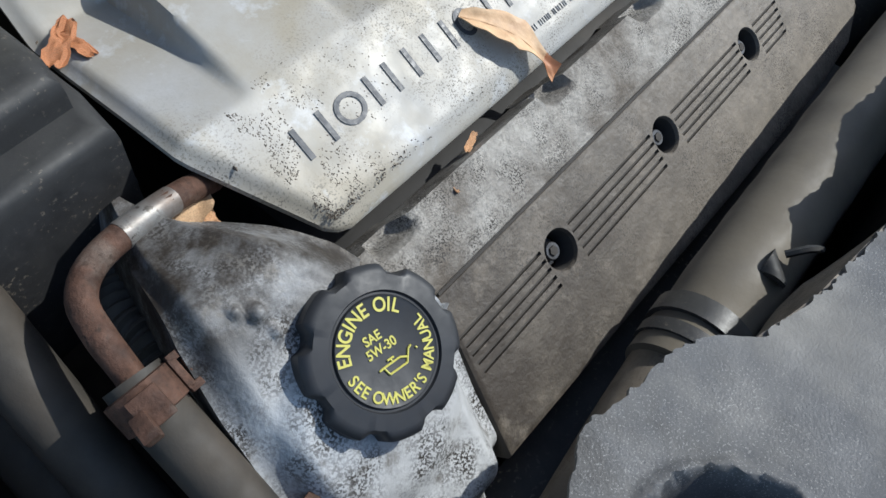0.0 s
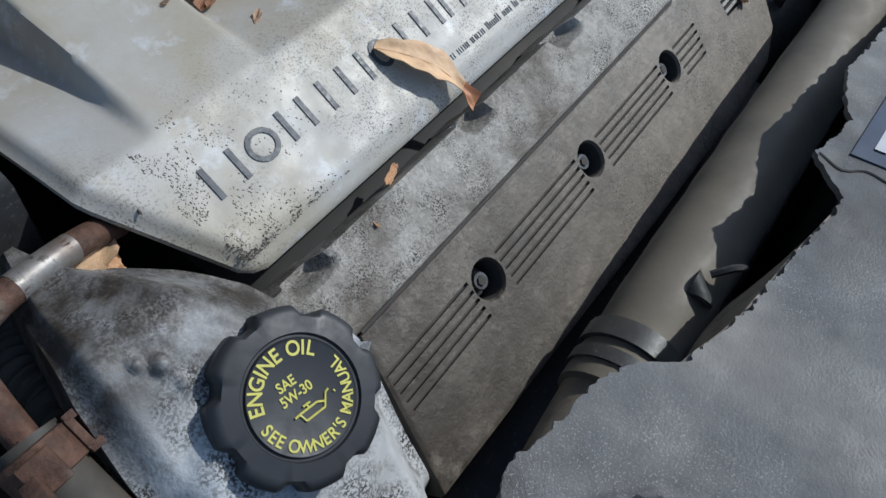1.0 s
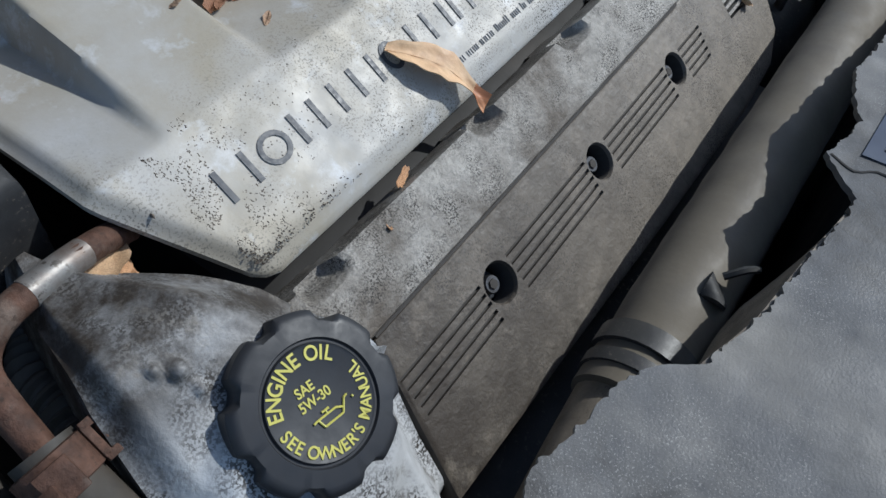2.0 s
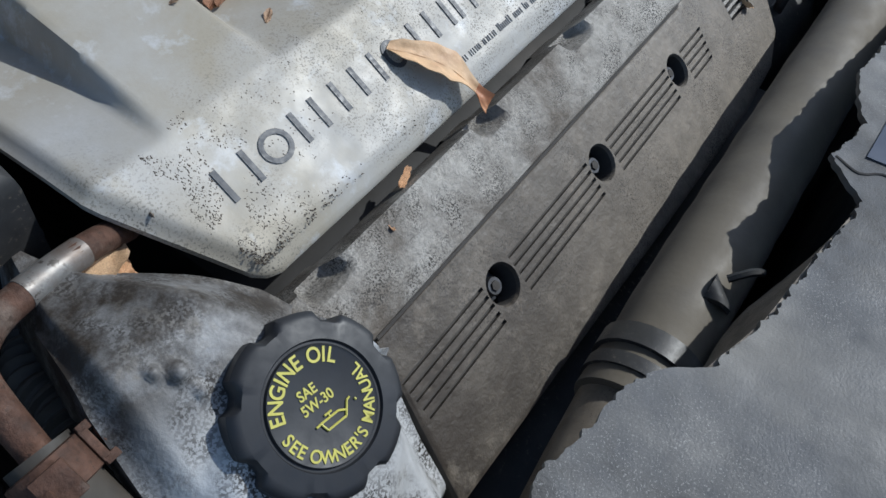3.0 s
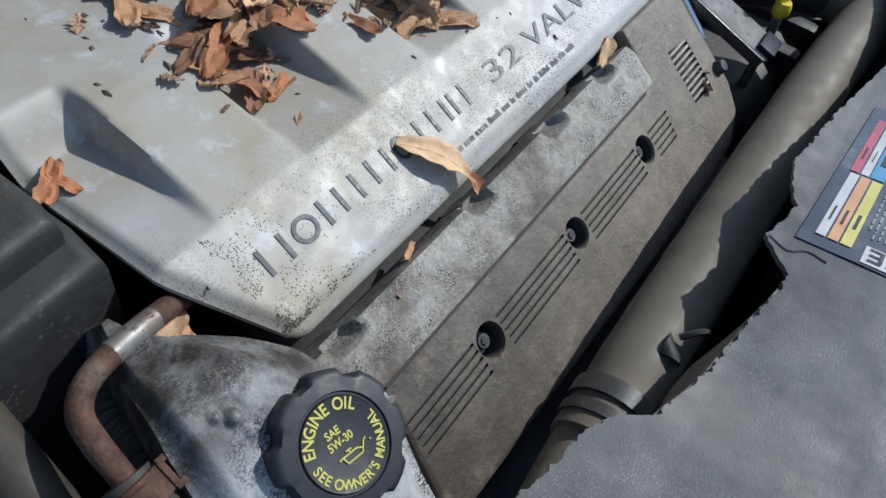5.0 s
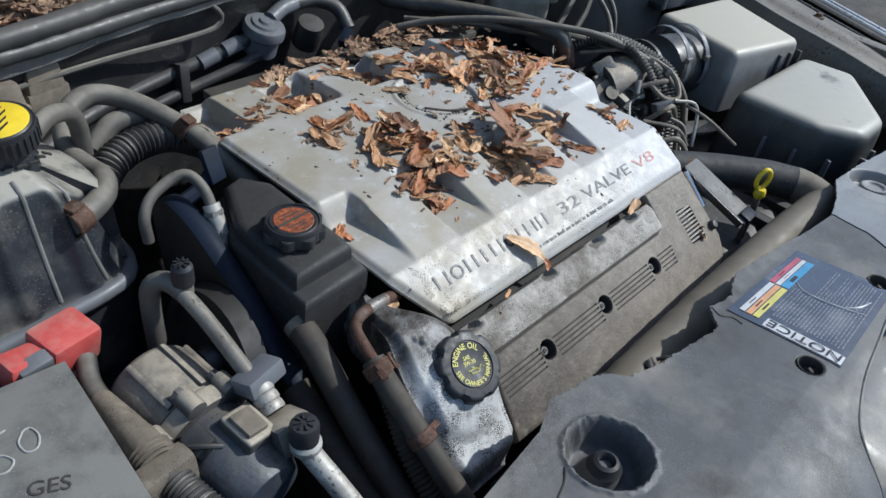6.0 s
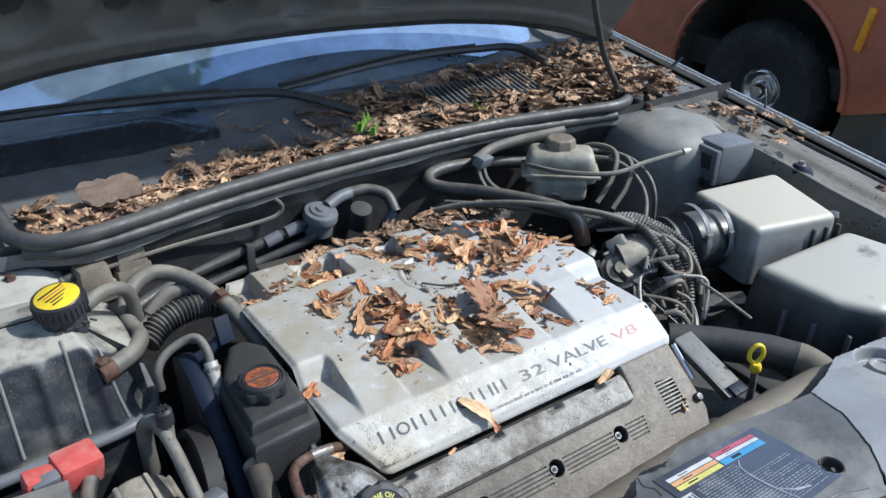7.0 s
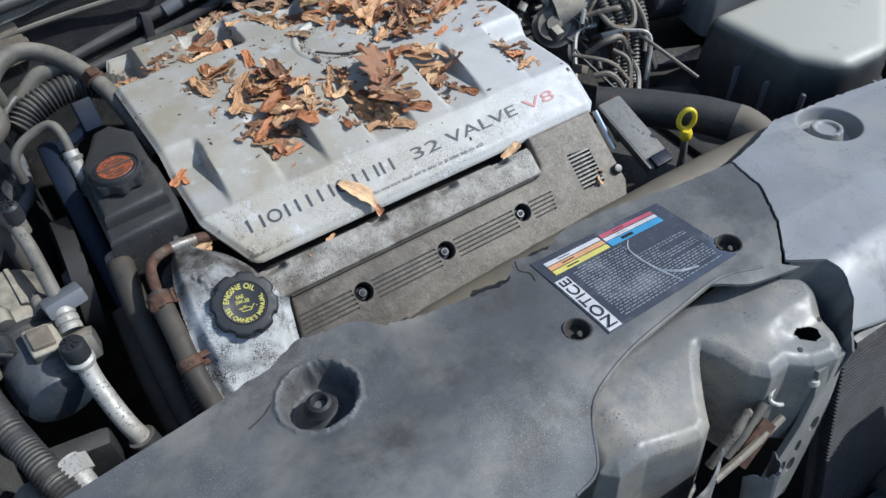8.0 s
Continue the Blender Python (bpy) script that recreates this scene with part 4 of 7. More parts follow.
part("front_lip", tube([(x, y + 0.001, shield_z(x, y)) for x, y in FRONT[1:9]], 0.0016, 8, 0.006), M_SHIELD, shield, "worn front edge")
HEAD_B = [(0.392, -0.112), (0.44, -0.101), (0.496, -0.082), (0.567, -0.086), (0.668, -0.101), (0.80, -0.13)]


def header(u, v):
    x = 0.394 + 0.43 * u
    y0 = along(HEAD_B, x) + 0.0015 * noise.noise(Vector((x * 140, 4, 0)))
    y = y0 + (along([(0.394, -0.318), (0.46, -0.330), (0.82, -0.37)], x) - y0) * v
    x -= (0.392 - crack_x(y)) * step01(0.4, 0.0, u) - 0.002
    z = shield_z(0.36, max(y, -0.22)) - 0.012 * step01(0.40, 0.56, x) - 3.2 * max(0.0, -0.26 - y) ** 1.6
    d = math.hypot(x - 0.544, y + 0.121)
    z -= 0.017 * step01(0.036, 0.028, d) - 0.012 * step01(0.019, 0.017, d) + 0.003 * step01(0.013, 0.011, d)
    return x, y, z


# corner piece in a lighter grey than the rest of the shield
part("corner_panel", sheet(header, 320, 170, (0, 0, -0.0035)), M_HEADER, shield, "cracked corner piece of lighter grey plastic", 55)
for hx, hy in ((0.114, -0.195), (0.2955, -0.1975)):
    z = shield_z(hx, hy)
    h = part("push_pin", lathe([(0, 0.0006), (0.0098, 0.0006), (0.0105, 0.003), (0.0112, 0.0122), (0.0122, 0.0128), (0.0126, 0.0118)], 24, pose(hx, hy, z)), M_GROOVE, shield, "black plastic push pin sunk in a hole")
    part("pin_head", lathe([(0, 0.010), (0.0030, 0.0095), (0.0042, 0.006), (0.0042, 0.0)], 14, pose(hx + 0.001, hy, z - 0.003, 14, 10)), M_GROOVE, h)
pin = part("push_pin", lathe([(0.0050, -0.010), (0.0055, 0.004), (0.0075, 0.0065), (0.0105, 0.005), (0.0125, 0.0), (0.0145, -0.002)], 24, pose(-0.103, -0.123, shield_z(-0.103, -0.123))), M_CAP, shield, "black push pin in a torn dished recess")
part("pin_core", lathe([(0, -0.002), (0.0056, -0.002)], 16, pose(-0.103, -0.123, shield_z(-0.103, -0.123))), M_GROOVE, pin)

part("scratch", tube([(x, y, shield_z(x, y) + 0.0002) for x, y in ((-0.163, -0.118), (-0.148, -0.113), (-0.137, -0.106), (-0.129, -0.103))], 0.0008, 5, 0.003), M_GROOVE, shield)
part("scratch", tube([(x, y, shield_z(x, y) + 0.0002) for x, y in ((0.122, -0.094), (0.118, -0.106), (0.124, -0.115), (0.122, -0.126))], 0.0007, 5, 0.003), M_GROOVE, shield)
# hanging torn flap under the edge and the dark radiator behind
part("torn_flap", sheet(lambda u, v: (-0.02 + 0.115 * u, along(BACK, -0.02 + 0.115 * u) + 0.001 - 0.002 * v + 0.010 * math.sin(math.pi * u) * v, 0.904 - 0.040 * v + 0.003 * noise.noise(Vector((u * 9, v * 4, 0)))), 40, 10, (0, -0.002, 0)), M_COIL, shield, "torn tan edge of the plastic shield")
radiator = thing("radiator", "dark car radiator and condenser with fine fins", "radiator", at=(0.2, -0.18, 0.42))
part("radiator_core", box((0.15, -0.150, 0.65), (1.25, 0.06, 0.42), 0.01), M_DEEP, radiator)
part("condenser_frame", tube([(0.345, -0.318, 0.855), (0.60, -0.318, 0.850), (0.92, -0.325, 0.840)], 0.008, 8, 0.05), M_BODY, radiator)
bm = bmesh.new()
for i in range(88):
    z = 0.848 - i * 0.005
    me = mesh_of(box((0.635, -0.320 - 0.25 * (0.855 - z), z), (0.61, 0.012, 0.0018), 0), "fin")
    bm.from_mesh(me)
    bpy.data.meshes.remove(me)
part("condenser_core", bm, M_FINS, radiator, "rows of fine dark fins", kind="stuff")
part("condenser_back", box((0, 0, 0), (0.61, 0.006, 0.48), 0, pose(0.635, -0.363, 0.63, -14)), M_GROOVE, radiator)

# ---- warning label ----
label = thing("warning_label", "peeling warning label with coloured stripes and fine print", "warning label", at=(0.205, -0.16, 0.9075))


def lab(s, t, h):
    x = (0.131 + 0.150 * s) * (1 - t) + (0.1325 + 0.153 * s) * t
    y = (-0.106 - 0.007 * s) * (1 - t) + (-0.215 + 0.003 * s) * t
    return x, y, shield_z(x, y) + h


def lab_patch(s0, s1, t0, t1, h, n=6):
    return sheet(lambda u, v: lab(s0 + (s1 - s0) * u, t0 + (t1 - t0) * v, h), n, n)


part("label_film", sheet(lambda u, v: lab(1.03 * u, v, 0.0010 + 0.0003 * noise.noise(Vector((u * 5, v * 5, 2)))), 60, 48, (0, 0, -0.0006)), M_LABELBASE, label)
for s0, s1, t0, t1, ma in ((0.06, 0.485, 0.070, 0.120, M_LWHITE), (0.06, 0.485, 0.130, 0.183, M_LORA), (0.06, 0.485, 0.193, 0.250, M_LYEL),
                           (0.50, 0.93, 0.060, 0.110, M_LRED), (0.50, 0.93, 0.120, 0.165, M_LWHITE), (0.50, 0.93, 0.172, 0.250, M_LBLUE)):
    st = part("stripe", lab_patch(s0, s1, t0, t1, 0.0016), ma, label)
    part("print_bar", lab_patch(s0 + 0.10, s0 + 0.19, t0 + 0.02, t1 - 0.02, 0.0019), M_LBLACK, st)
part("notice_strip", lab_patch(0.010, 0.105, 0.31, 0.99, 0.0016, 10), M_LWHITE, label, "white strip")
nx, ny, nz = lab(0.058, 0.650, 0.0023)
part("lettering", word("NOTICE", -0.0345, 0.0345, -0.0053, 0.0053, basis((nx, ny, nz), (0, 1, -0.10), (-1, 0, 0)), 0.0001), M_LBLACK, label, "black lettering")
rng = random.Random(11)
for i in range(22):
    t = 0.285 + i * 0.0305
    s = 0.15 + 0.02 * rng.random() if t > 0.30 else 0.20
    end = 0.95 - 0.25 * (rng.random() < 0.25) if t > 0.45 else 0.52 + 0.06 * rng.random()
    bm = bmesh.new()
    while s < end:
        w = rng.uniform(0.008, 0.040)
        me = mesh_of(lab_patch(s, min(end, s + w), t, t + 0.010, 0.0015, 2), "bar")
        bm.from_mesh(me)
        bpy.data.meshes.remove(me)
        s += w + 0.009
    part("print_line", bm, M_LGREY, label)
# folds pressed into the film; their highlight is painted as a pale colour
for pts in ([(0.62, 0.26), (0.56, 0.36), (0.55, 0.52), (0.57, 0.72), (0.62, 0.94)], [(0.57, 0.72), (0.66, 0.84), (0.78, 0.90)]):
    part("crease", tube([Vector(lab(a, b, 0.0010)) for a, b in pts], lambda k: 0.0006 + 0.0009 * math.sin(math.pi * k), 8, 0.004), M_LCREASE, label, "crease in the film, its highlight put into a pale colour")

# ---- moulded headlamp panel in front of the shield ----
panel_f = thing("headlamp_panel", "grey moulded plastic headlamp mounting panel, dusty with holes", "headlamp mount", at=(0.2, -0.31, 0.60))
MOUNT = [(0.340, -0.232), (0.350, -0.250), (0.342, -0.270), (0.330, -0.290), (0.328, -0.308), (0.321, -0.322), (0.308, -0.328), (0.286, -0.322), (0.265, -0.309), (0.243, -0.310), (0.229, -0.296), (0.220, -0.272), (0.210, -0.256), (0.203, -0.262), (0.193, -0.274), (0.178, -0.294), (0.166, -0.312), (0.152, -0.318), (0.126, -0.313), (0.100, -0.307), (0.072, -0.306), (0.060, -0.294), (0.066, -0.262), (0.080, -0.240), (0.12, -0.222), (0.20, -0.212), (0.302, -0.214)]


KEY = [(0.2900, -0.2905), (0.2970, -0.2880), (0.3020, -0.2900), (0.3090, -0.2925), (0.3135, -0.2985), (0.3100, -0.3055), (0.3025, -0.3065), (0.2965, -0.3010), (0.2915, -0.2970), (0.2925, -0.2940)]


def inside(poly, x, y):
    hit = False
    for i in range(len(poly)):
        (ax, ay), (bx, by) = poly[i - 1], poly[i]
        if (ay > y) != (by > y) and x < ax + (y - ay) * (bx - ax) / (by - ay):
            hit = not hit
    return hit


def outside(x, y):
    """How far a place lies outside the panel's outline; inside it is negative."""
    best, inn = 9.0, False
    for i in range(len(MOUNT)):
        (ax, ay), (bx, by) = MOUNT[i - 1], MOUNT[i]
        dx, dy = bx - ax, by - ay
        t = max(0.0, min(1.0, ((x - ax) * dx + (y - ay) * dy) / (dx * dx + dy * dy)))
        best = min(best, math.hypot(x - ax - t * dx, y - ay - t * dy))
        if (ay > y) != (by > y) and x < ax + (y - ay) * dx / dy:
            inn = not inn
    return -best if inn else best


def mount_z(x, y, d):
    z = 0.889 - 0.010 * step01(-0.24, -0.32, y) + 0.004 * math.sin(24 * x) - 0.010 * step01(0.10, 0.06, x)
    z -= 0.006 * step01(0.26, 0.29, x) * step01(-0.27, -0.295, y)
    if d > -0.012:
        z -= 0.007 * ((d + 0.012) / 0.012) ** 2 if d < 0 else 0.007 + min(1.0, d / 0.0075) * 0.11
    return z


bm = bmesh.new()
rows = []
for j in range(142):
    row = []
    for i in range(320):
        x, y = 0.045 + 0.0010 * i, -0.342 + 0.00095 * j
        d = outside(x, y)
        row.append(bm.verts.new((x, y, mount_z(x, y, d))) if d < 0.0105 else None)
    rows.append(row)
for j in range(141):
    for i in range(319):
        q = (rows[j][i], rows[j][i + 1], rows[j + 1][i + 1], rows[j + 1][i])
        if all(q):
            mid = (q[0].co + q[2].co) / 2
            if not inside(KEY, mid.x, mid.y):
                bm.faces.new(q)
bmesh.ops.delete(bm, geom=[v for v in bm.verts if not v.link_faces], context="VERTS")
part("moulded_top", bm, M_MOULD, panel_f, deg=60)
front = slab([(0.325, 0.872), (0.327, 0.80), (0.320, 0.75), (0.300, 0.66), (0.225, 0.66), (0.245, 0.70), (0.262, 0.745), (0.286, 0.79), (0.294, 0.83), (0.288, 0.87)], -0.006, 0.0, 0.0015)
holes = [lathe([(0, -0.02), (r, -0.02), (r, 0.02), (0, 0.02)], 20, pose(x, z, 0) @ Matrix.Diagonal((1, k, 1, 1))) for x, z, r, k in
         ((0.311, 0.775, 0.0065, 1.7), (0.294, 0.752, 0.0045, 2.2), (0.276, 0.728, 0.006, 2.0), (0.291, 0.722, 0.0065, 1.8), (0.256, 0.69, 0.007, 1.8), (0.276, 0.684, 0.006, 1.6))]
fm = cut(front, holes, "front_plate")
fm.transform(basis((0, -0.432, 0), (1, 0, 0), (0, 0.122, 1)))
part("front_plate", fm, M_STRUT, panel_f, "pale dusty perforated front plate")
part("socket_back", slab([(0.281, -0.283), (0.321, -0.286), (0.318, -0.312), (0.284, -0.308)], 0.845, 0.850, 0), M_GROOVE, panel_f)
for hx, hy in ((0.2835, -0.3045), (0.3225, -0.2920)):
    part("screw_hole", lathe([(0, 0.0012), (0.0026, 0.0008), (0.003, -0.006)], 12, pose(hx, hy, mount_z(hx, hy, outside(hx, hy)))), M_GROOVE, panel_f)
latch = thing("hood_latch", "grimy metal hood latch parts with spring", "latch", at=(0.22, -0.32, 0.80))
for p, q, r in (((0.243, -0.313, 0.836), (0.196, -0.322, 0.800), 0.0062), ((0.221, -0.312, 0.836), (0.176, -0.321, 0.800), 0.0058)):
    arm = part("latch_arm", tube([p, ((p[0] + q[0]) / 2, (p[1] + q[1]) / 2 - 0.002, (p[2] + q[2]) / 2 + 0.004), q], r * 0.75, 10, lump=0.25), M_LEDGE, latch)
    part("arm_end", lathe([(0, 0.005), (0.0026, 0.004), (0.0044, 0.001), (0.004, -0.004)], 14, pose(p[0] + 0.002, p[1], p[2], 15, 40)), M_COIL, arm)
part("latch_plate", box((0.226, -0.328, 0.802), (0.050, 0.014, 0.005), 0.002, pose(0, 0, 0, 20, -28, 12)), M_RUST, latch)
part("latch_bar", tube([(0.170, -0.333, 0.800), (0.215, -0.330, 0.802), (0.262, -0.326, 0.812)], 0.004, 8), M_COIL, latch)
part("spring", tube([(0.252, -0.305, 0.846), (0.258, -0.303, 0.846), (0.260, -0.308, 0.844), (0.250, -0.312, 0.843), (0.246, -0.316, 0.841), (0.250, -0.321, 0.838), (0.256, -0.323, 0.835)], 0.0022, 8, 0.002), M_ALU, latch)
part("knob", lathe([(0, 0.005), (0.0045, 0.004), (0.006, 0), (0.0045, -0.004)], 14, pose(0.290, -0.325, 0.846)), M_WHITE, latch)


def torn_flap(cx, cy, top, w, deep, bulge, seed):
    """A curled piece of broken panel, its upper edge ragged."""
    def at(u, v):
        k = 2 * u - 1
        rag = 0.007 * noise.noise(Vector((u * 5, seed, 0))) + 0.003 * noise.noise(Vector((u * 17, seed, 2))) - 0.012 * k * k
        return cx + w / 2 * k * (1 - 0.25 * v), cy - bulge * math.cos(k * 1.4) - 0.012 * v, top + rag * (1 - v) - deep * v + 0.16 * w * k
    return sheet(at, 32, 16, (0, 0.003, 0))


part("lever", torn_flap(0.222, -0.340, 0.800, 0.036, 0.09, 0.022, 1), M_MOULD, latch, "curled broken plastic flap")
part("catch_body", torn_flap(0.128, -0.322, 0.830, 0.105, 0.10, 0.024, 6), M_MOULD, latch, "curled broken plastic flap")
part("corner_flange", sheet(lambda u, v: (crack_x(-0.330 + 0.085 * u) + 0.003 - 0.022 * v, -0.330 + 0.085 * u, 0.9135 - 0.07 * v - 3.2 * max(0.0, 0.07 - 0.085 * u) ** 1.6), 40, 10, (0.003, 0, 0)), M_SHIELD, shield)
bumper = thing("bumper", "grey dusty front bumper beam below the condenser", "bumper", at=(0.4, -0.42, 0.30))
part("beam", box((0.45, -0.455, 0.56), (1.10, 0.12, 0.10), 0.02), M_BODY, bumper)
part("bracket", box((0.45, -0.43, 0.43), (0.06, 0.08, 0.76), 0.006), M_BODY, bumper)
part("bracket", box((0.05, -0.43, 0.43), (0.06, 0.08, 0.76), 0.006), M_BODY, bumper)

# ---- left of the engine: steering fluid reservoir ----
ps = thing("steering_reservoir", "dusty black plastic power steering reservoir with faded orange cap", "fluid reservoir", at=(-0.16, 0.21, 0.84))
base = [(-0.199, 0.128), (-0.125, 0.133), (-0.122, 0.158), (-0.124, 0.275), (-0.145, 0.302), (-0.172, 0.296), (-0.200, 0.235)]
part("body", slab(base, 0.84, 0.934, 0.008, None, 3), M_PSBLACK, ps)
part("upper_body", slab([(-0.194, 0.146), (-0.130, 0.150), (-0.127, 0.165), (-0.128, 0.270), (-0.147, 0.296), (-0.168, 0.290), (-0.193, 0.235)], 0.925, 0.950, 0.009, None, 3), M_PSBLACK, ps)
part("seam", slab([(x * 1.012 + 0.0018, y) for x, y in base], 0.900, 0.905, 0.002), M_PSBLACK, ps)
cap2 = part("cap", lathe([(0, 0.017), (0.0205, 0.017), (0.022, 0.0158), (0.0225, 0.0175), (0.0238, 0.0172), (0.0246, 0.015), (0.0250, 0.004), (0.020, 0.002), (0.018, -0.006)], 48, pose(-0.163, 0.191, 0.951)), M_CAP, ps, "black scalloped screw cap")
flange = [((0.0262 + 0.0052 * abs(math.cos(4 * a + 0.4)) ** 2.4) * math.cos(a), (0.0262 + 0.0052 * abs(math.cos(4 * a + 0.4)) ** 2.4) * math.sin(a)) for a in (2 * math.pi * i / 96 for i in range(96))]
part("grip", slab(flange, 0.003, 0.0125, 0.0008, pose(-0.163, 0.191, 0.951) @ Matrix.Diagonal((0.92, 0.92, 1, 1))), M_CAP, cap2)
for k, (bx, by, bl) in enumerate(((-0.001, 0.010, 0.016), (0.001, 0.006, 0.020), (-0.002, -0.007, 0.018), (0.0, -0.011, 0.012))):
    part("print_bar", box((bx, by, 0), (bl, 0.0011, 0.0003), 0, pose(-0.163, 0.191, 0.9690, 0, 0, 4)), M_GROOVE, cap2)
part("cap_label", lathe([(0, 0.0176), (0.0172, 0.0174), (0.0178, 0.0168)], 40, pose(-0.163, 0.191, 0.9512)), M_OLABEL, cap2, "scuffed orange disc")
part("cap_bar", box((0, 0, 0), (0.036, 0.0022, 0.0008), 0, pose(-0.163, 0.191, 0.9690, 0, 0, 4)), M_GROOVE, cap2)

# ---- pipes and hoses beside the filler housing ----
def plain_hose(name, label_, pts, r, ma, cat="hose", **kw):
    h = thing(name, label_, cat, at=pts[len(pts) // 2])
    part("run", tube(pts, r, **kw), ma, h)
    return h


def framed_clamp(parent, m, r, side=-1):
    """A sprung band round a hose, with an open square lug on one side and a folded lug above."""
    c = part("spring_clamp", lathe([(r, -0.0065), (r + 0.0014, -0.0060), (r + 0.0014, 0.0060), (r, 0.0065)], 24, m), M_RUST, parent, "rusty spring clamp")
    bm = bmesh.new()
    for cx, cz, sx, sz in ((0.0, 0.0060, 0.0145, 0.0030), (0.0, -0.0060, 0.0145, 0.0030), (0.0060, 0.0, 0.0030, 0.0120), (-0.0060, 0.0, 0.0030, 0.0120), (0.0010, 0.0010, 0.0048, 0.0056)):
        me = mesh_of(box((0, 0, 0), (sx, 0.0024, sz), 0.0006, m @ pose(side * (r + 0.0075), 0.004, 0, 0, 0, -12 * side) @ pose(cx, 0, cz)), "bar")
        bm.from_mesh(me)
        bpy.data.meshes.remove(me)
    part("clamp_lug", bm, M_RUST, c, "open square lug")
    part("clamp_lug", box((0, 0, 0), (0.0110, 0.0030, 0.0120), 0.0008, m @ pose(-side * 0.002, r + 0.0022, -0.002, 0, 0, 10 * side)), M_RUST, c)
    part("clamp_lug", box((0, 0, 0), (0.0060, 0.0050, 0.0100), 0.0010, m @ pose(-side * 0.007, r + 0.0030, -0.006, 25, 0, 18 * side)), M_RUST, c)
    return c


sp = thing("steel_coolant_pipe", "bent rusty steel coolant pipe with spring clamp and hose", "pipe", at=(-0.175, 0.06, 0.88))
part("pipe", tube([(-0.104, 0.114, 0.900), (-0.123, 0.1080, 0.9125), (-0.147, 0.1040, 0.9185), (-0.164, 0.1005, 0.9190), (-0.1740, 0.0925, 0.9180), (-0.1775, 0.0805, 0.9150), (-0.1790, 0.0680, 0.9105), (-0.1800, 0.0590, 0.9065)], 0.0053, 18, 0.003, lump=0.07), M_RUST, sp)
part("bare_pipe", tube([(-0.126, 0.1074, 0.9135), (-0.138, 0.1054, 0.9168), (-0.150, 0.1036, 0.9188)], 0.0056, 18, 0.003, lump=0.03), M_STEEL, sp, "bare worn steel length of the pipe")
part("hose", tube([(-0.1795, 0.0640, 0.9085), (-0.1805, 0.0520, 0.9020), (-0.1810, 0.0250, 0.8870), (-0.1815, -0.0060, 0.8690), (-0.179, -0.045, 0.842), (-0.175, -0.10, 0.80)], 0.0104, 18, 0.004), M_DARKHOSE, sp, "dark rubber hose")
framed_clamp(sp, look((-0.1803, 0.0560, 0.9042), (-0.1810, 0.0250, 0.8870)), 0.0108)
CL2 = look((-0.1815, -0.0010, 0.8720), (-0.179, -0.045, 0.842))
lowc = part("spring_clamp", lathe([(0.0108, -0.006), (0.0120, -0.005), (0.0120, 0.005), (0.0108, 0.006)], 24, CL2), M_RUST, sp, "rusty spring clamp")
for rx, k in ((14, 0.0), (-18, 0.007)):
    part("clamp_lug", box((0, 0, 0), (0.010, 0.0024, 0.006), 0.0007, CL2 @ pose(-0.0150, 0.004 - k, 0.002 - k, rx, 0, 14)), M_RUST, lowc)
plain_hose("conduit", "black corrugated wiring conduit beside the engine", [(-0.150, 0.116, 0.880), (-0.162, 0.098, 0.886), (-0.164, 0.080, 0.885), (-0.172, 0.05, 0.875), (-0.187, 0.0, 0.845), (-0.190, -0.06, 0.81), (-0.19, -0.12, 0.78)], 0.0085, M_DARKHOSE, ribs=0.0013, pitch=0.0046, n=14)
st = plain_hose("capped_hose", "stiff brown dusty hose with open end", [(-0.198, 0.137, 0.902), (-0.200, 0.115, 0.897), (-0.203, 0.075, 0.872), (-0.204, 0.03, 0.84), (-0.204, -0.05, 0.79)], 0.0125, M_DARKHOSE, n=16)
part("hose_end", lathe([(0, 0.001), (0.011, 0.001), (0.0132, 0), (0.0132, -0.008)], 18, look((-0.1975, 0.139, 0.9025), (-0.20, 0.10, 0.893)) @ pose(0, 0, 0.002)), M_COIL, st)
plain_hose("lower_hose", "dark dusty hose running down beside the engine", [(-0.215, 0.12, 0.85), (-0.218, 0.05, 0.82), (-0.215, -0.02, 0.79), (-0.21, -0.10, 0.76)], 0.014, M_DARKHOSE)
plain_hose("conduit", "black corrugated wiring conduit beside the engine", [(-0.35, -0.02, 0.83), (-0.33, -0.055, 0.84), (-0.29, -0.085, 0.84), (-0.25, -0.12, 0.82)], 0.013, M_GREYHOSE, ribs=0.0012, pitch=0.005)

# belt guard, a curved strip
guard = thing("belt_guard", "curved dark steel belt guard with bluish sheen", "belt guard", at=(-0.212, 0.18, 0.84))
GUARD_YZ = [(0.325, 0.930), (0.31, 0.946), (0.285, 0.950), (0.25, 0.941), (0.20, 0.914), (0.15, 0.878), (0.10, 0.838), (0.04, 0.785), (-0.04, 0.70)]
gl = spline([(0, y, z) for y, z in GUARD_YZ], 0.006)
part("strip", sheet(lambda u, v: (-0.224 + 0.019 * u + 0.006 * v, gl[int(v * (len(gl) - 1))].y, gl[int(v * (len(gl) - 1))].z - 0.003 * (2 * u - 1) ** 2), 6, len(gl) - 1, (0, 0, -0.004)), M_BLUESTEEL, guard)
part("side", sheet(lambda u, v: (-0.225 + 0.006 * v, gl[int(v * (len(gl) - 1))].y - 0.02 * u, gl[int(v * (len(gl) - 1))].z - 0.12 * u), 6, len(gl) - 1), M_DEEP, guard)
part("top_tab", box((-0.163, 0.315, 0.957), (0.022, 0.006, 0.034), 0.002, pose(0, 0, 0, -25, 8, 20)), M_BLUESTEEL, guard)
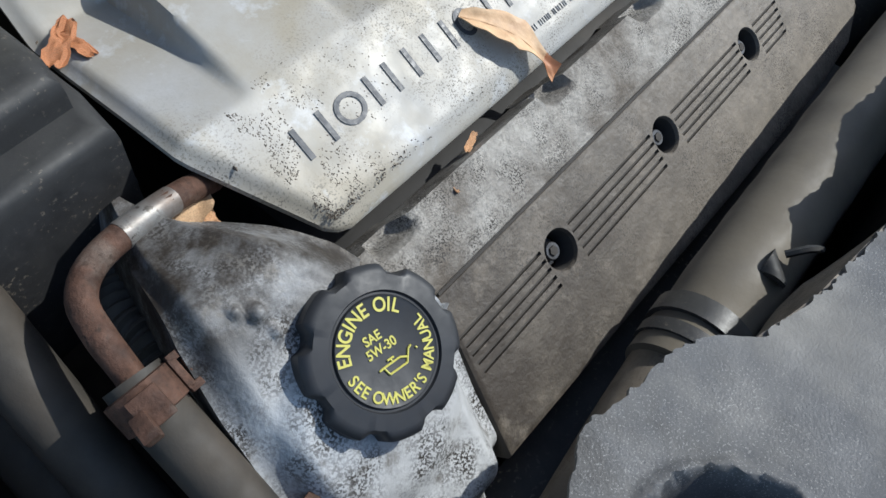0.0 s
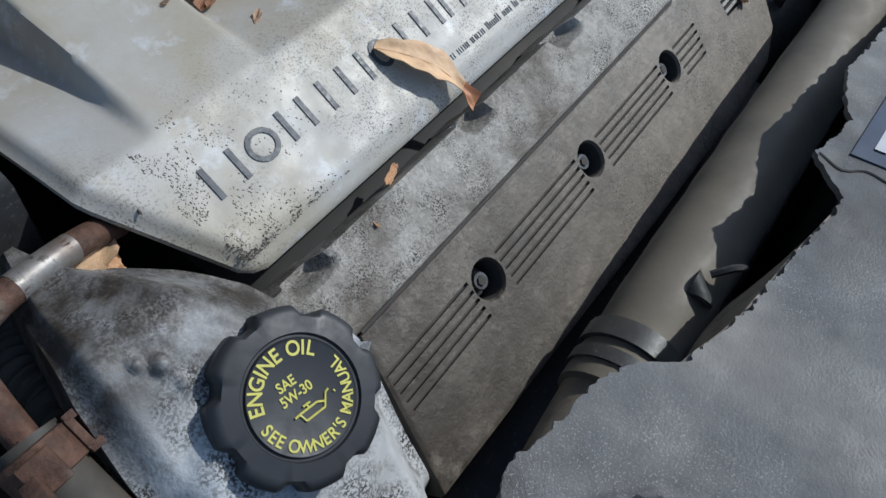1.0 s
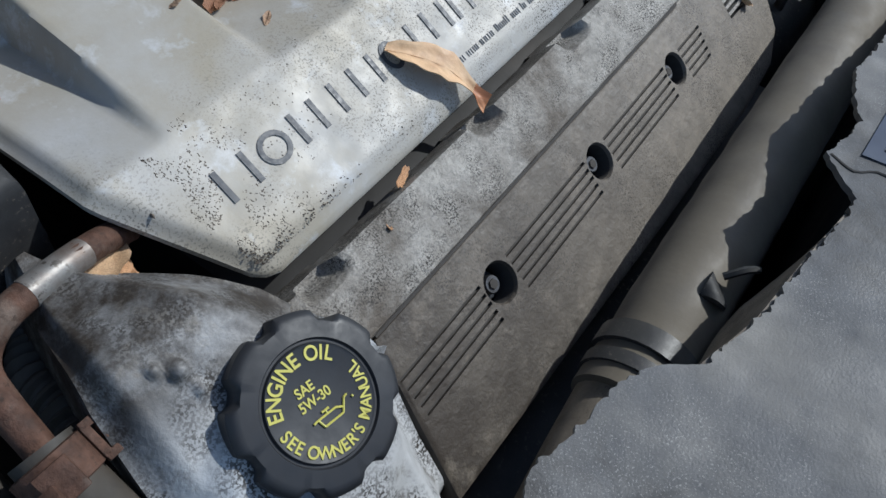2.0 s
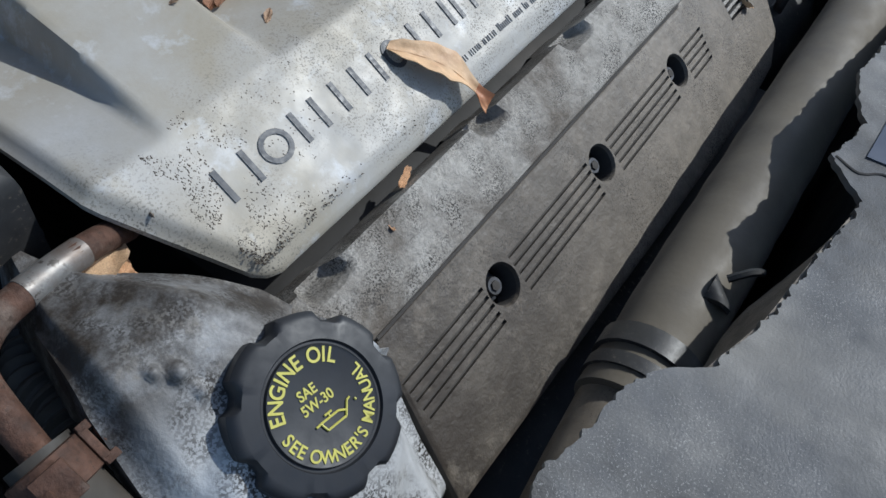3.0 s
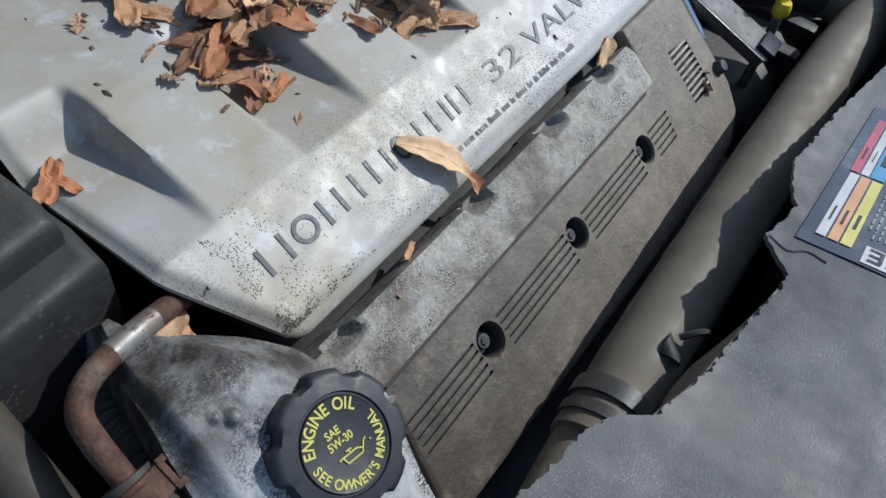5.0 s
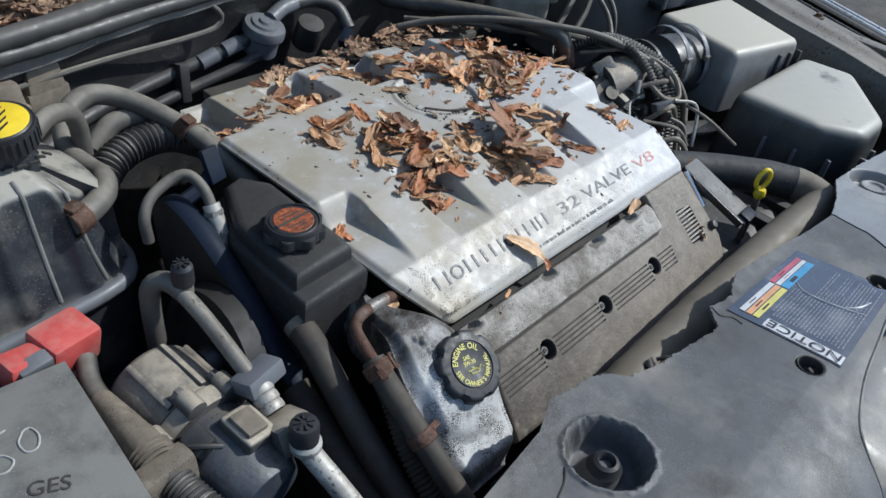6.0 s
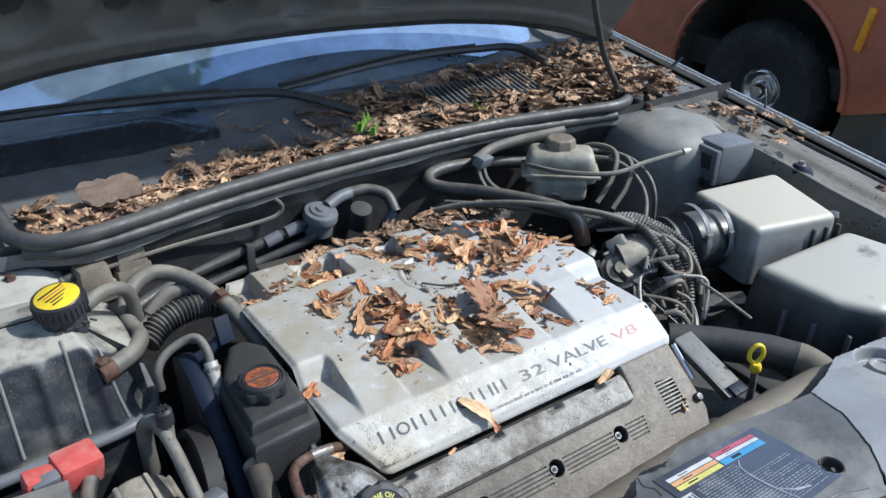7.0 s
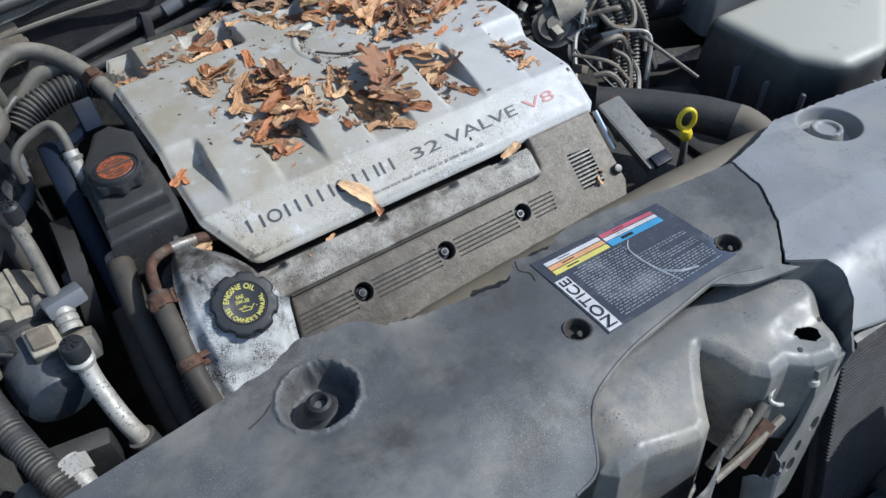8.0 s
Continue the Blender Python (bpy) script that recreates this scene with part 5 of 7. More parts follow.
part("tab_arm", tube([(-0.165, 0.315, 0.948), (-0.185, 0.31, 0.938), (-0.21, 0.305, 0.934)], 0.007, 8), M_BLUESTEEL, guard)
pul = thing("pulley", "dark belt pulley deep beside the engine", "pulley", at=(-0.235, 0.2, 0.80))
part("wheel", lathe([(0, 0.004), (0.055, 0.004), (0.060, 0.010), (0.068, 0.010), (0.070, -0.008), (0.0, -0.008)], 40, pose(-0.245, 0.195, 0.845, 0, -80)), M_DEEP, pul)
part("hub", lathe([(0, 0.012), (0.012, 0.012), (0.016, 0.006), (0.016, 0.0)], 20, pose(-0.249, 0.195, 0.845, 0, -80)), M_BOLT, pul)

# steering line with its crimped fitting
psl = thing("steering_line", "grey bent metal line with crimped hose fitting", "pipe", at=(-0.18, 0.27, 0.94))
part("line", tube([(-0.250, 0.285, 0.925), (-0.249, 0.289, 0.948), (-0.236, 0.298, 0.960), (-0.212, 0.302, 0.968), (-0.199, 0.296, 0.970), (-0.1945, 0.280, 0.962), (-0.1950, 0.266, 0.946)], 0.0052, 12, 0.004), M_GREYHOSE, psl)
part("crimp", tube([(-0.1948, 0.270, 0.951), (-0.1953, 0.260, 0.936), (-0.1960, 0.252, 0.920), (-0.1965, 0.247, 0.908)], 0.0080, 10, 0.006), M_ALU, psl, "crimped metal ferrule")
for k in range(2):
    part("collar", lathe([(0.0078, -0.003), (0.0096, -0.002), (0.0096, 0.002), (0.0078, 0.003)], 6, look((-0.1950 - 0.0007 * k, 0.2655 - 0.010 * k, 0.944 - 0.017 * k), (-0.1965, 0.247, 0.908))), M_STEEL, psl)

# ---- air conditioning lines and pump ----
ac = thing("air_conditioning_line", "dusty grey aluminium air conditioning line with service caps", "pipe", at=(-0.265, 0.1, 0.88))
part("riser", tube([(-0.285, 0.222, 0.86), (-0.285, 0.224, 0.91), (-0.283, 0.222, 0.935), (-0.274, 0.214, 0.942), (-0.268, 0.198, 0.938)], 0.0085, 14, 0.004), M_GREYHOSE, ac)
part("line", tube([(-0.270, 0.204, 0.940), (-0.2655, 0.170, 0.926), (-0.2630, 0.120, 0.905), (-0.2625, 0.105, 0.899)], 0.0068, 14, 0.005), M_GREYALU, ac)
part("port", lathe([(0.0070, -0.016), (0.0074, 0.0)], 14, pose(-0.2655, 0.200, 0.944)), M_GREYALU, ac)
kn = part("service_cap", lathe([(0, 0.014), (0.0062, 0.013), (0.0088, 0.010), (0.0092, -0.006), (0.007, -0.008)], 16, pose(-0.2655, 0.201, 0.952)), M_CAP, ac, "black knurled service cap")
for i in range(8):
    part("cap_rib", box((0, 0, 0), (0.004, 0.0012, 0.002), 0, pose(-0.2655, 0.201, 0.966, 0, 0, i * 45) @ pose(0.0045, 0, 0)), M_CAP, kn)
part("block", box((-0.258, 0.112, 0.904), (0.038, 0.024, 0.016), 0.003, pose(0, 0, 0, -20, 0, 12)), M_GREYBOX, ac)
for k in range(3):
    part("nut", lathe([(0.0100, -0.004), (0.0108, -0.002), (0.0108, 0.002), (0.0100, 0.004)], 18, look((-0.2625, 0.103 - 0.007 * k, 0.8985 - 0.0045 * k), (-0.262, 0.05, 0.87))), M_ALU, ac)
part("fitting", box((-0.262, 0.070, 0.880), (0.034, 0.036, 0.026), 0.006, pose(0, 0, 0, -30, 0, 0)), M_DUSTMETAL, ac)
kn2 = part("service_cap", lathe([(0, 0.012), (0.010, 0.011), (0.0115, 0.008), (0.0115, -0.008), (0.009, -0.010)], 16, pose(-0.2635, 0.047, 0.903)), M_CAP, ac, "black knurled service cap")
for i in range(8):
    part("cap_rib", box((0, 0, 0), (0.005, 0.0013, 0.002), 0, pose(-0.2635, 0.047, 0.915, 0, 0, i * 45 + 20) @ pose(0.005, 0, 0)), M_CAP, kn2)
part("collar", lathe([(0.011, -0.004), (0.0125, -0.002), (0.0125, 0.003), (0.010, 0.006)], 18, pose(-0.2635, 0.045, 0.890)), M_ALU, ac)
part("line", tube([(-0.262, 0.060, 0.885), (-0.262, 0.035, 0.880), (-0.258, 0.010, 0.866), (-0.252, -0.012, 0.845), (-0.246, -0.022, 0.825)], 0.0088, 14, 0.004), M_ALU, ac)
part("boot", tube([(-0.2475, -0.020, 0.832), (-0.243, -0.028, 0.80), (-0.24, -0.035, 0.76)], 0.013, 14), M_HOSE, ac)
pump = thing("pump_housing", "dusty blue-grey cast metal pump housing with tan dirt", "pump", at=(-0.30, 0.11, 0.78))
PUMP = look((-0.312, 0.196, 0.866), (-0.293, 0.02, 0.846))
part("rear_body", lathe([(0, 0.004), (0.020, 0.004), (0.034, 0.0), (0.0385, -0.006), (0.0395, -0.030), (0.0385, -0.058), (0.034, -0.062)], 40, PUMP), M_DUSTMETAL, pump, "tan dusty rounded cast housing")
part("middle_flange", lathe([(0.034, -0.060), (0.0425, -0.061), (0.0435, -0.064), (0.0435, -0.074), (0.0425, -0.077), (0.035, -0.078)], 40, PUMP), M_DUSTMETAL, pump)
part("front_body", lathe([(0.034, -0.076), (0.0365, -0.080), (0.0375, -0.110), (0.0350, -0.140), (0.030, -0.150), (0.016, -0.154), (0, -0.154)], 40, PUMP), M_PUMPBLUE, pump, "oily blue-grey cast body with tan dirt")
for a in (20, 65, 110, 155):
    part("cast_rib", box((0, 0, 0), (0.006, 0.006, 0.052), 0.002, PUMP @ pose(0.0395 * math.cos(radians(a)), 0.0395 * math.sin(radians(a)), -0.031, 0, 0, a)), M_DUSTMETAL, pump)
for a in (35, 80, 125):
    ear = part("flange_ear", lathe([(0, -0.0585), (0.0075, -0.0585), (0.0085, -0.061), (0.0085, -0.077), (0, -0.079)], 18, PUMP @ pose(0.0450 * math.cos(radians(a)), 0.0450 * math.sin(radians(a)), 0)), M_DUSTMETAL, pump)
    part("bolt", lathe([(0, -0.052), (0.0045, -0.052), (0.0050, -0.0535), (0.0050, -0.0585)], 6, PUMP @ pose(0.0450 * math.cos(radians(a)), 0.0450 * math.sin(radians(a)), 0)), M_STEEL, ear)
part("port_block", box((0, 0, 0), (0.030, 0.016, 0.036), 0.004, PUMP @ pose(-0.012, 0.036, -0.110, 0, 0, 12), 3), M_DUSTMETAL, pump)
part("port_plate", box((0, 0, 0), (0.020, 0.006, 0.024), 0.002, PUMP @ pose(-0.012, 0.0455, -0.110, 0, 0, 12)), M_COIL, pump)
part("plug_socket", box((0, 0, 0), (0.018, 0.014, 0.022), 0.003, PUMP @ pose(0.020, 0.036, -0.094, 0, 0, -26)), M_BLACK, pump)
part("clip", tube([PUMP @ Vector(q) for q in ((0.030, 0.030, -0.082), (0.032, 0.040, -0.092), (0.024, 0.046, -0.104), (0.014, 0.044, -0.112))], 0.0022, 8), M_BLACK, pump)
part("flange", box((-0.298, -0.012, 0.828), (0.062, 0.022, 0.052), 0.008, pose(0, 0, 0, 0, 0, -8)), M_BLACK, pump)
wf = thing("line_fitting", "pale dusty aluminium line fitting with sleeve", "pipe fitting", at=(-0.315, -0.05, 0.83))
part("fitting", tube([(-0.306, -0.028, 0.862), (-0.300, -0.050, 0.853), (-0.294, -0.078, 0.838), (-0.288, -0.10, 0.815)], 0.0105, 14), M_ALU, wf)
part("hex", lathe([(0.012, -0.008), (0.015, -0.008), (0.015, 0.008), (0.012, 0.008)], 6, look((-0.3035, -0.037, 0.858), (-0.30, -0.06, 0.848))), M_ALU, wf)
part("collar", lathe([(0.0105, -0.003), (0.0125, -0.002), (0.0125, 0.002), (0.0105, 0.003)], 18, look((-0.297, -0.065, 0.845), (-0.29, -0.09, 0.82))), M_RUST, wf)

# ---- battery ----
BT = pose(-0.364, 0.208, 0.916, 0, 0, -4.8)
batt = thing("battery", "grey dusty car battery with worn print on top", "battery", at=(-0.47, 0.13, 0.72))
part("case", box((-0.128, -0.090, -0.100), (0.254, 0.176, 0.196), 0.006, None), M_BATT, batt)
batt.children[0].data.transform(BT)
part("lid_rim", slab([(0, 0), (0, -0.182), (-0.26, -0.182), (-0.26, 0)], -0.014, 0.0, 0.002, BT), M_BATT, batt)
bm = bmesh.new()
for stroke in ([(-0.105, -0.062), (-0.097, -0.066), (-0.089, -0.068)], [(-0.055, -0.040), (-0.067, -0.044), (-0.070, -0.056), (-0.063, -0.060), (-0.059, -0.068), (-0.065, -0.074), (-0.073, -0.072)],
               [(-0.047, -0.048), (-0.052, -0.056), (-0.050, -0.066), (-0.043, -0.066), (-0.039, -0.056), (-0.042, -0.047), (-0.047, -0.048)]):
    tube([BT @ Vector((x, y, 0.0004)) for x, y in stroke], 0.0008, 6, 0.002, bm=bm)
part("chalk_mark", bm, M_CHALK, batt, "faint white chalk figures")
part("lettering", letters("GES", 0.016, BT @ pose(-0.048, -0.100, 0.0006, 0, 0, -22), 0.0001), M_GROOVE, batt, "worn dark print")
rc = thing("terminal_cover", "faded red plastic battery terminal cover", "terminal cover", at=(-0.37, 0.238, 0.87))
part("cover", box((-0.353, 0.238, 0.902), (0.044, 0.036, 0.034), 0.005, pose(0, 0, 0, 8, 6, 14)), M_RED, rc)
part("cover_arm", box((-0.386, 0.228, 0.906), (0.036, 0.026, 0.026), 0.005, pose(0, 0, 0, 0, 10, 8)), M_RED, rc)
part("cover_clip", box((-0.383, 0.219, 0.913), (0.026, 0.014, 0.012), 0.003, pose(0, 0, 0, 10, 0, 8)), M_GREYBOX, rc)
cb = thing("battery_cable", "thick grey battery cable with boot and ribbed conduit", "cable", at=(-0.35, 0.12, 0.87))
part("cable", tube([(-0.345, 0.222, 0.892), (-0.353, 0.200, 0.888), (-0.355, 0.175, 0.888)], 0.0085, 12), M_HOSE, cb)
part("boot", tube([(-0.355, 0.180, 0.888), (-0.3545, 0.155, 0.890), (-0.353, 0.122, 0.890), (-0.352, 0.105, 0.888)], lambda t: 0.009 + 0.006 * t, 16), M_COIL, cb, "tan dusty rubber boot")
for k in range(4):
    part("boot_ring", lathe([(0.014, -0.0014), (0.0166, 0), (0.014, 0.0014)], 18, look((-0.3525, 0.114 - 0.0042 * k, 0.8892), (-0.352, 0.05, 0.884))), M_COIL, cb)
part("collar", box((-0.354, 0.090, 0.886), (0.044, 0.022, 0.030), 0.006, pose(0, 0, 0, -6, 0, 6)), M_COIL, cb)
part("ribbed_conduit", tube([(-0.352, 0.084, 0.886), (-0.346, 0.050, 0.882), (-0.334, 0.005, 0.874), (-0.318, -0.045, 0.862), (-0.30, -0.10, 0.84)], 0.0125, 18, ribs=0.0013, pitch=0.0042), M_HOSE, cb, "black ribbed conduit")

# ---- coolant tank ----
tank = thing("coolant_tank", "dusty black ribbed coolant expansion tank with yellow cap label", "coolant tank", at=(-0.42, 0.39, 0.80))


def tank_top(x, y):
    z = 0.966 + 0.026 * step01(-0.257, -0.31, x) - 0.012 * step01(0.36, 0.45, y)
    return z


def tank_wall(u, v):
    """Front, side and back wrapped round a rounded outline; v from the seam upwards and over the shoulder."""
    pts = TANK_RUN
    k = u * (len(pts) - 1)
    i = min(len(pts) - 2, int(k))
    p = pts[i].lerp(pts[i + 1], k - i)
    c = Vector((max(-0.60, min(-0.335, p.x)), 0.385, 0))
    inn = (c - p).normalized()
    h = 0.885 + (tank_top(p.x, p.y) - 0.885) * min(1, v / 0.7)
    q = p + inn * ((0.030 if p.y < 0.31 else 0.008) * min(1, v / 0.7) ** 0.7)
    if v > 0.7:
        w = (v - 0.7) / 0.3
        q = q.lerp(c, w * 0.97)
        h += 0.007 * math.sin(min(1, w * 2.5) * math.pi / 2) + 0.004 * w
        h += (tank_top(q.x, q.y) - tank_top(p.x, p.y)) * w
    if p.y < 0.30:
        rib = max(0.0, math.cos((p.x + 0.30) * 2 * math.pi / 0.058)) ** 3
        q -= inn * 0.006 * rib * step01(0.02, 0.10, v) * step01(0.74, 0.60, v)
    return q.x, q.y, h


TANK_RUN = spline([(x, y, 0) for x, y in [(-0.66, 0.278), (-0.50, 0.280), (-0.34, 0.285), (-0.285, 0.292), (-0.262, 0.305), (-0.255, 0.33), (-0.254, 0.40), (-0.262, 0.445), (-0.30, 0.47), (-0.66, 0.48)]], 0.005)
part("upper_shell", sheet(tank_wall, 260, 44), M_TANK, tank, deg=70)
part("seam_flange", tube([(p.x, p.y, 0.884 - 0.004 * step01(-0.30, -0.45, p.x)) for p in TANK_RUN[::6]], 0.0075, 10, 0.01), M_GREYBOX, tank)
for rx in (-0.285, -0.335, -0.395, -0.455):
    ui = min(range(len(TANK_RUN) // 2), key=lambda k: abs(TANK_RUN[k].x - rx) + (9 if TANK_RUN[k].y > 0.3 else 0)) / (len(TANK_RUN) - 1)
    part("rib", tube([Vector(tank_wall(ui, v)) for v in (0.06, 0.25, 0.45, 0.62, 0.70, 0.76)], 0.0019, 8, 0.01), M_STRUT, tank, "scuffed pale rib")
part("lower_shell", slab([(p.x, p.y + 0.004) for p in TANK_RUN[::4]], 0.76, 0.884, 0), M_TANK, tank)
part("neck", lathe([(0.027, -0.04), (0.028, 0.0), (0.026, 0.010)], 28, pose(-0.322, 0.362, 1.008, 6, -4) @ Matrix.Diagonal((0.82, 0.82, 0.9, 1))), M_TANK, tank)
tc = part("cap", lathe([(0, 0.016), (0.029, 0.016), (0.0305, 0.0148), (0.0330, 0.0150), (0.0335, 0.013), (0.0335, -0.006), (0.030, -0.008)], 40, pose(-0.322, 0.360, 1.022, 6, -4) @ Matrix.Diagonal((0.82, 0.82, 0.9, 1))), M_CAP, tank, "black ribbed cap")
part("cap_label", lathe([(0, 0.0168), (0.0275, 0.0166), (0.0285, 0.016)], 40, pose(-0.322, 0.360, 1.0222, 6, -4) @ Matrix.Diagonal((0.82, 0.82, 0.9, 1))), M_YLABEL, tc, "yellow paper label")
for i in range(30):
    a = i * 2 * math.pi / 30
    part("cap_rib", box((0, 0, 0), (0.0022, 0.0030, 0.016), 0.0005, pose(-0.322, 0.360, 1.022, 6, -4) @ Matrix.Diagonal((0.82, 0.82, 0.9, 1)) @ pose(0.0338 * math.cos(a), 0.0338 * math.sin(a), 0.003, 0, 0, math.degrees(a))), M_CAP, tc)
for i in range(5):
    part("warning_bar", box((0, 0, 0), (0.040 - 0.006 * (i % 2), 0.0022, 0.0006), 0, pose(-0.322, 0.360, 1.0376, 6, -4, 35) @ Matrix.Diagonal((0.82, 0.82, 0.9, 1)) @ pose(0, -0.012 + 0.006 * i, 0)), M_ORANGE if i == 3 else M_LBLACK, tc)
for i in range(3):
    for k in range(5 - i):
        px, py = -0.334 + 0.010 * k + 0.002 * i, 0.354 - 0.008 * i
        slope = math.degrees(math.atan((tank_top(px + 0.005, py) - tank_top(px - 0.005, py)) / 0.01))
        part("moulded_print", box((0, 0, 0), (0.0075, 0.0032, 0.0016), 0, pose(px, py, tank_top(px, py) + 0.0112, 0, -slope)), M_BLACK, tank)
part("nipple", tube([(-0.306, 0.322, 0.956), (-0.298, 0.316, 0.957), (-0.286, 0.312, 0.957)], 0.0095, 14), M_TANK, tank)
th = thing("coolant_hose", "looping grey dusty rubber coolant hose with rusty clamp", "hose", at=(-0.22, 0.42, 0.93))
part("run", tube([(-0.304, 0.306, 0.957), (-0.286, 0.312, 0.958), (-0.264, 0.328, 0.958), (-0.250, 0.358, 0.953), (-0.250, 0.385, 0.948), (-0.252, 0.420, 0.950), (-0.236, 0.455, 0.963), (-0.205, 0.472, 0.970), (-0.172, 0.462, 0.962), (-0.145, 0.425, 0.948), (-0.128, 0.380, 0.934), (-0.118, 0.330, 0.915), (-0.112, 0.28, 0.895)], 0.0108, 16, 0.005), M_GREYHOSE, th)
CL3 = look((-0.298, 0.308, 0.957), (-0.278, 0.316, 0.958))
cl3 = part("spring_clamp", lathe([(0.0118, -0.009), (0.0126, -0.008), (0.0126, 0.008), (0.0118, 0.009)], 22, CL3), M_RUST, th, "rusty spring clamp")
part("clamp_tab", box((0, 0, 0), (0.012, 0.003, 0.014), 0.0008, CL3 @ pose(0.0, 0.0145, 0)), M_RUST, cl3)
part("clamp_tab", box((0, 0, 0), (0.006, 0.006, 0.018), 0.0008, CL3 @ pose(-0.005, -0.012, 0)), M_RUST, cl3)
CL4 = look((-0.137, 0.405, 0.9425), (-0.122, 0.35, 0.922))
cl4 = part("spring_clamp", lathe([(0.0116, -0.008), (0.0124, -0.007), (0.0124, 0.007), (0.0116, 0.008)], 22, CL4), M_RUST, th, "rusty spring clamp")
part("clamp_tab", box((0, 0, 0), (0.012, 0.003, 0.012), 0.0008, CL4 @ pose(0.0, 0.0142, 0)), M_RUST, cl4)
plain_hose("vent_hose", "short grey hose from the coolant tank", [(-0.298, 0.372, 1.006), (-0.275, 0.390, 1.008), (-0.253, 0.402, 1.000), (-0.243, 0.410, 0.98), (-0.240, 0.415, 0.945)], 0.0085, M_GREYHOSE)
plain_hose("conduit", "thick black corrugated conduit behind the engine cover", [(-0.238, 0.400, 0.915), (-0.215, 0.415, 0.925), (-0.180, 0.425, 0.930), (-0.140, 0.425, 0.925), (-0.10, 0.42, 0.90)], 0.0165, M_HOSE, ribs=0.0016, pitch=0.006, n=18)
plain_hose("bracket_hose", "grey hose arching behind the corrugated conduit", [(-0.22, 0.445, 0.925), (-0.19, 0.455, 0.942), (-0.155, 0.452, 0.938), (-0.13, 0.44, 0.92)], 0.011, M_GREYHOSE)

# ---- along the firewall ----
relay_x = [(-0.266, 0.546, 0.950), (-0.212, 0.576, 0.948)]
for c in relay_x:
    r = thing("relay_box", "small dusty grey-brown relay block on the firewall", "relay", "relays on the firewall", at=(c[0], c[1], c[2] - 0.02))
    part("cap", box(c, (0.046, 0.036, 0.034), 0.004, pose(0, 0, 0, 0, 0, 12), taper=0.84), M_COIL, r)
    part("socket", box((c[0], c[1] + 0.002, c[2] - 0.024), (0.050, 0.040, 0.028), 0.003, pose(0, 0, 0, 0, 0, 12)), M_COIL, r)
    part("stem", box((c[0], c[1] + 0.004, c[2] - 0.07), (0.012, 0.012, 0.08), 0.002), M_BODY, r)
stl = thing("strut_tower", "round dusty pale strut tower top", "strut tower", "strut towers", at=(-0.40, 0.56, 0.80))
part("dome", lathe([(0, 0.014), (0.05, 0.013), (0.075, 0.009), (0.088, 0.0), (0.096, -0.02), (0.10, -0.16)], 48, pose(-0.395, 0.548, 0.952, 4, -2)), M_WHITE, stl)
part("rim", lathe([(0.088, 0.002), (0.092, 0.004), (0.097, 0.0), (0.098, -0.006)], 48, pose(-0.395, 0.548, 0.950, 4, -2)), M_STRUT, stl)
for dx, dy in ((0.035, 0.01), (-0.03, 0.03)):
    nut = part("nut", lathe([(0, 0.009), (0.005, 0.009), (0.006, 0.007), (0.0075, 0.002), (0.011, 0.0)], 6, pose(-0.395 + dx, 0.548 + dy, 0.965)), M_RUST, stl, "rusty nut")
fl = thing("firewall_lines", "pair of black metal lines clipped along the firewall", "pipe", at=(-0.05, 0.6, 0.87))
part("line", tube([(-0.262, 0.512, 0.862), (-0.235, 0.545, 0.872), (-0.16, 0.585, 0.878), (-0.05, 0.602, 0.890), (0.03, 0.600, 0.905), (0.075, 0.592, 0.920)], 0.0088, 12, 0.01), M_SEAL, fl)
part("line", tube([(-0.262, 0.500, 0.840), (-0.235, 0.530, 0.852), (-0.16, 0.572, 0.856), (-0.05, 0.588, 0.868), (0.04, 0.585, 0.885), (0.08, 0.578, 0.900)], 0.0078, 12, 0.01), M_SEAL, fl)
part("clip", box((-0.032, 0.592, 0.882), (0.014, 0.020, 0.050), 0.003, pose(0, 0, 0, -15, 8)), M_BLACK, fl)
for k in range(2):
    part("sleeve", tube([(0.0 + 0.036 * k, 0.600 - 0.002 * k, 0.898 + 0.010 * k), (0.026 + 0.036 * k, 0.600 - 0.003 * k, 0.9045 + 0.010 * k)], 0.0105, 12, 0.004), M_GREYBOX, fl)
rod = thing("cable_rod", "thin grey cable with rubber end along the firewall", "cable", at=(-0.1, 0.585, 0.95))
part("rod", tube([(-0.250, 0.556, 0.950), (-0.14, 0.574, 0.948), (-0.03, 0.586, 0.944), (0.020, 0.588, 0.948), (0.030, 0.589, 0.962), (0.020, 0.592, 0.975), (0.016, 0.597, 0.985)], 0.0036, 8, 0.006), M_GREYHOSE, rod)
part("rubber_end", tube([(-0.305, 0.540, 0.925), (-0.302, 0.548, 0.946), (-0.285, 0.550, 0.952), (-0.245, 0.557, 0.951)], 0.0085, 10), M_HOSE, rod)
fb = thing("firewall_bracket", "rusty bolted bracket on the firewall", "bracket", at=(-0.15, 0.6, 0.94))
part("plate", box((-0.155, 0.601, 0.938), (0.060, 0.008, 0.018), 0.002, pose(0, 0, 0, 0, -8)), M_RUST, fb)
part("bolt", lathe([(0, 0.010), (0.0055, 0.010), (0.006, 0.003), (0.0095, 0.002), (0.0095, 0)], 8, look((-0.141, 0.590, 0.949), (-0.141, 0.65, 0.949))), M_STEEL, fb)
ev = thing("purge_valve", "round dusty grey purge valve with hose", "valve", at=(0.095, 0.585, 0.89))
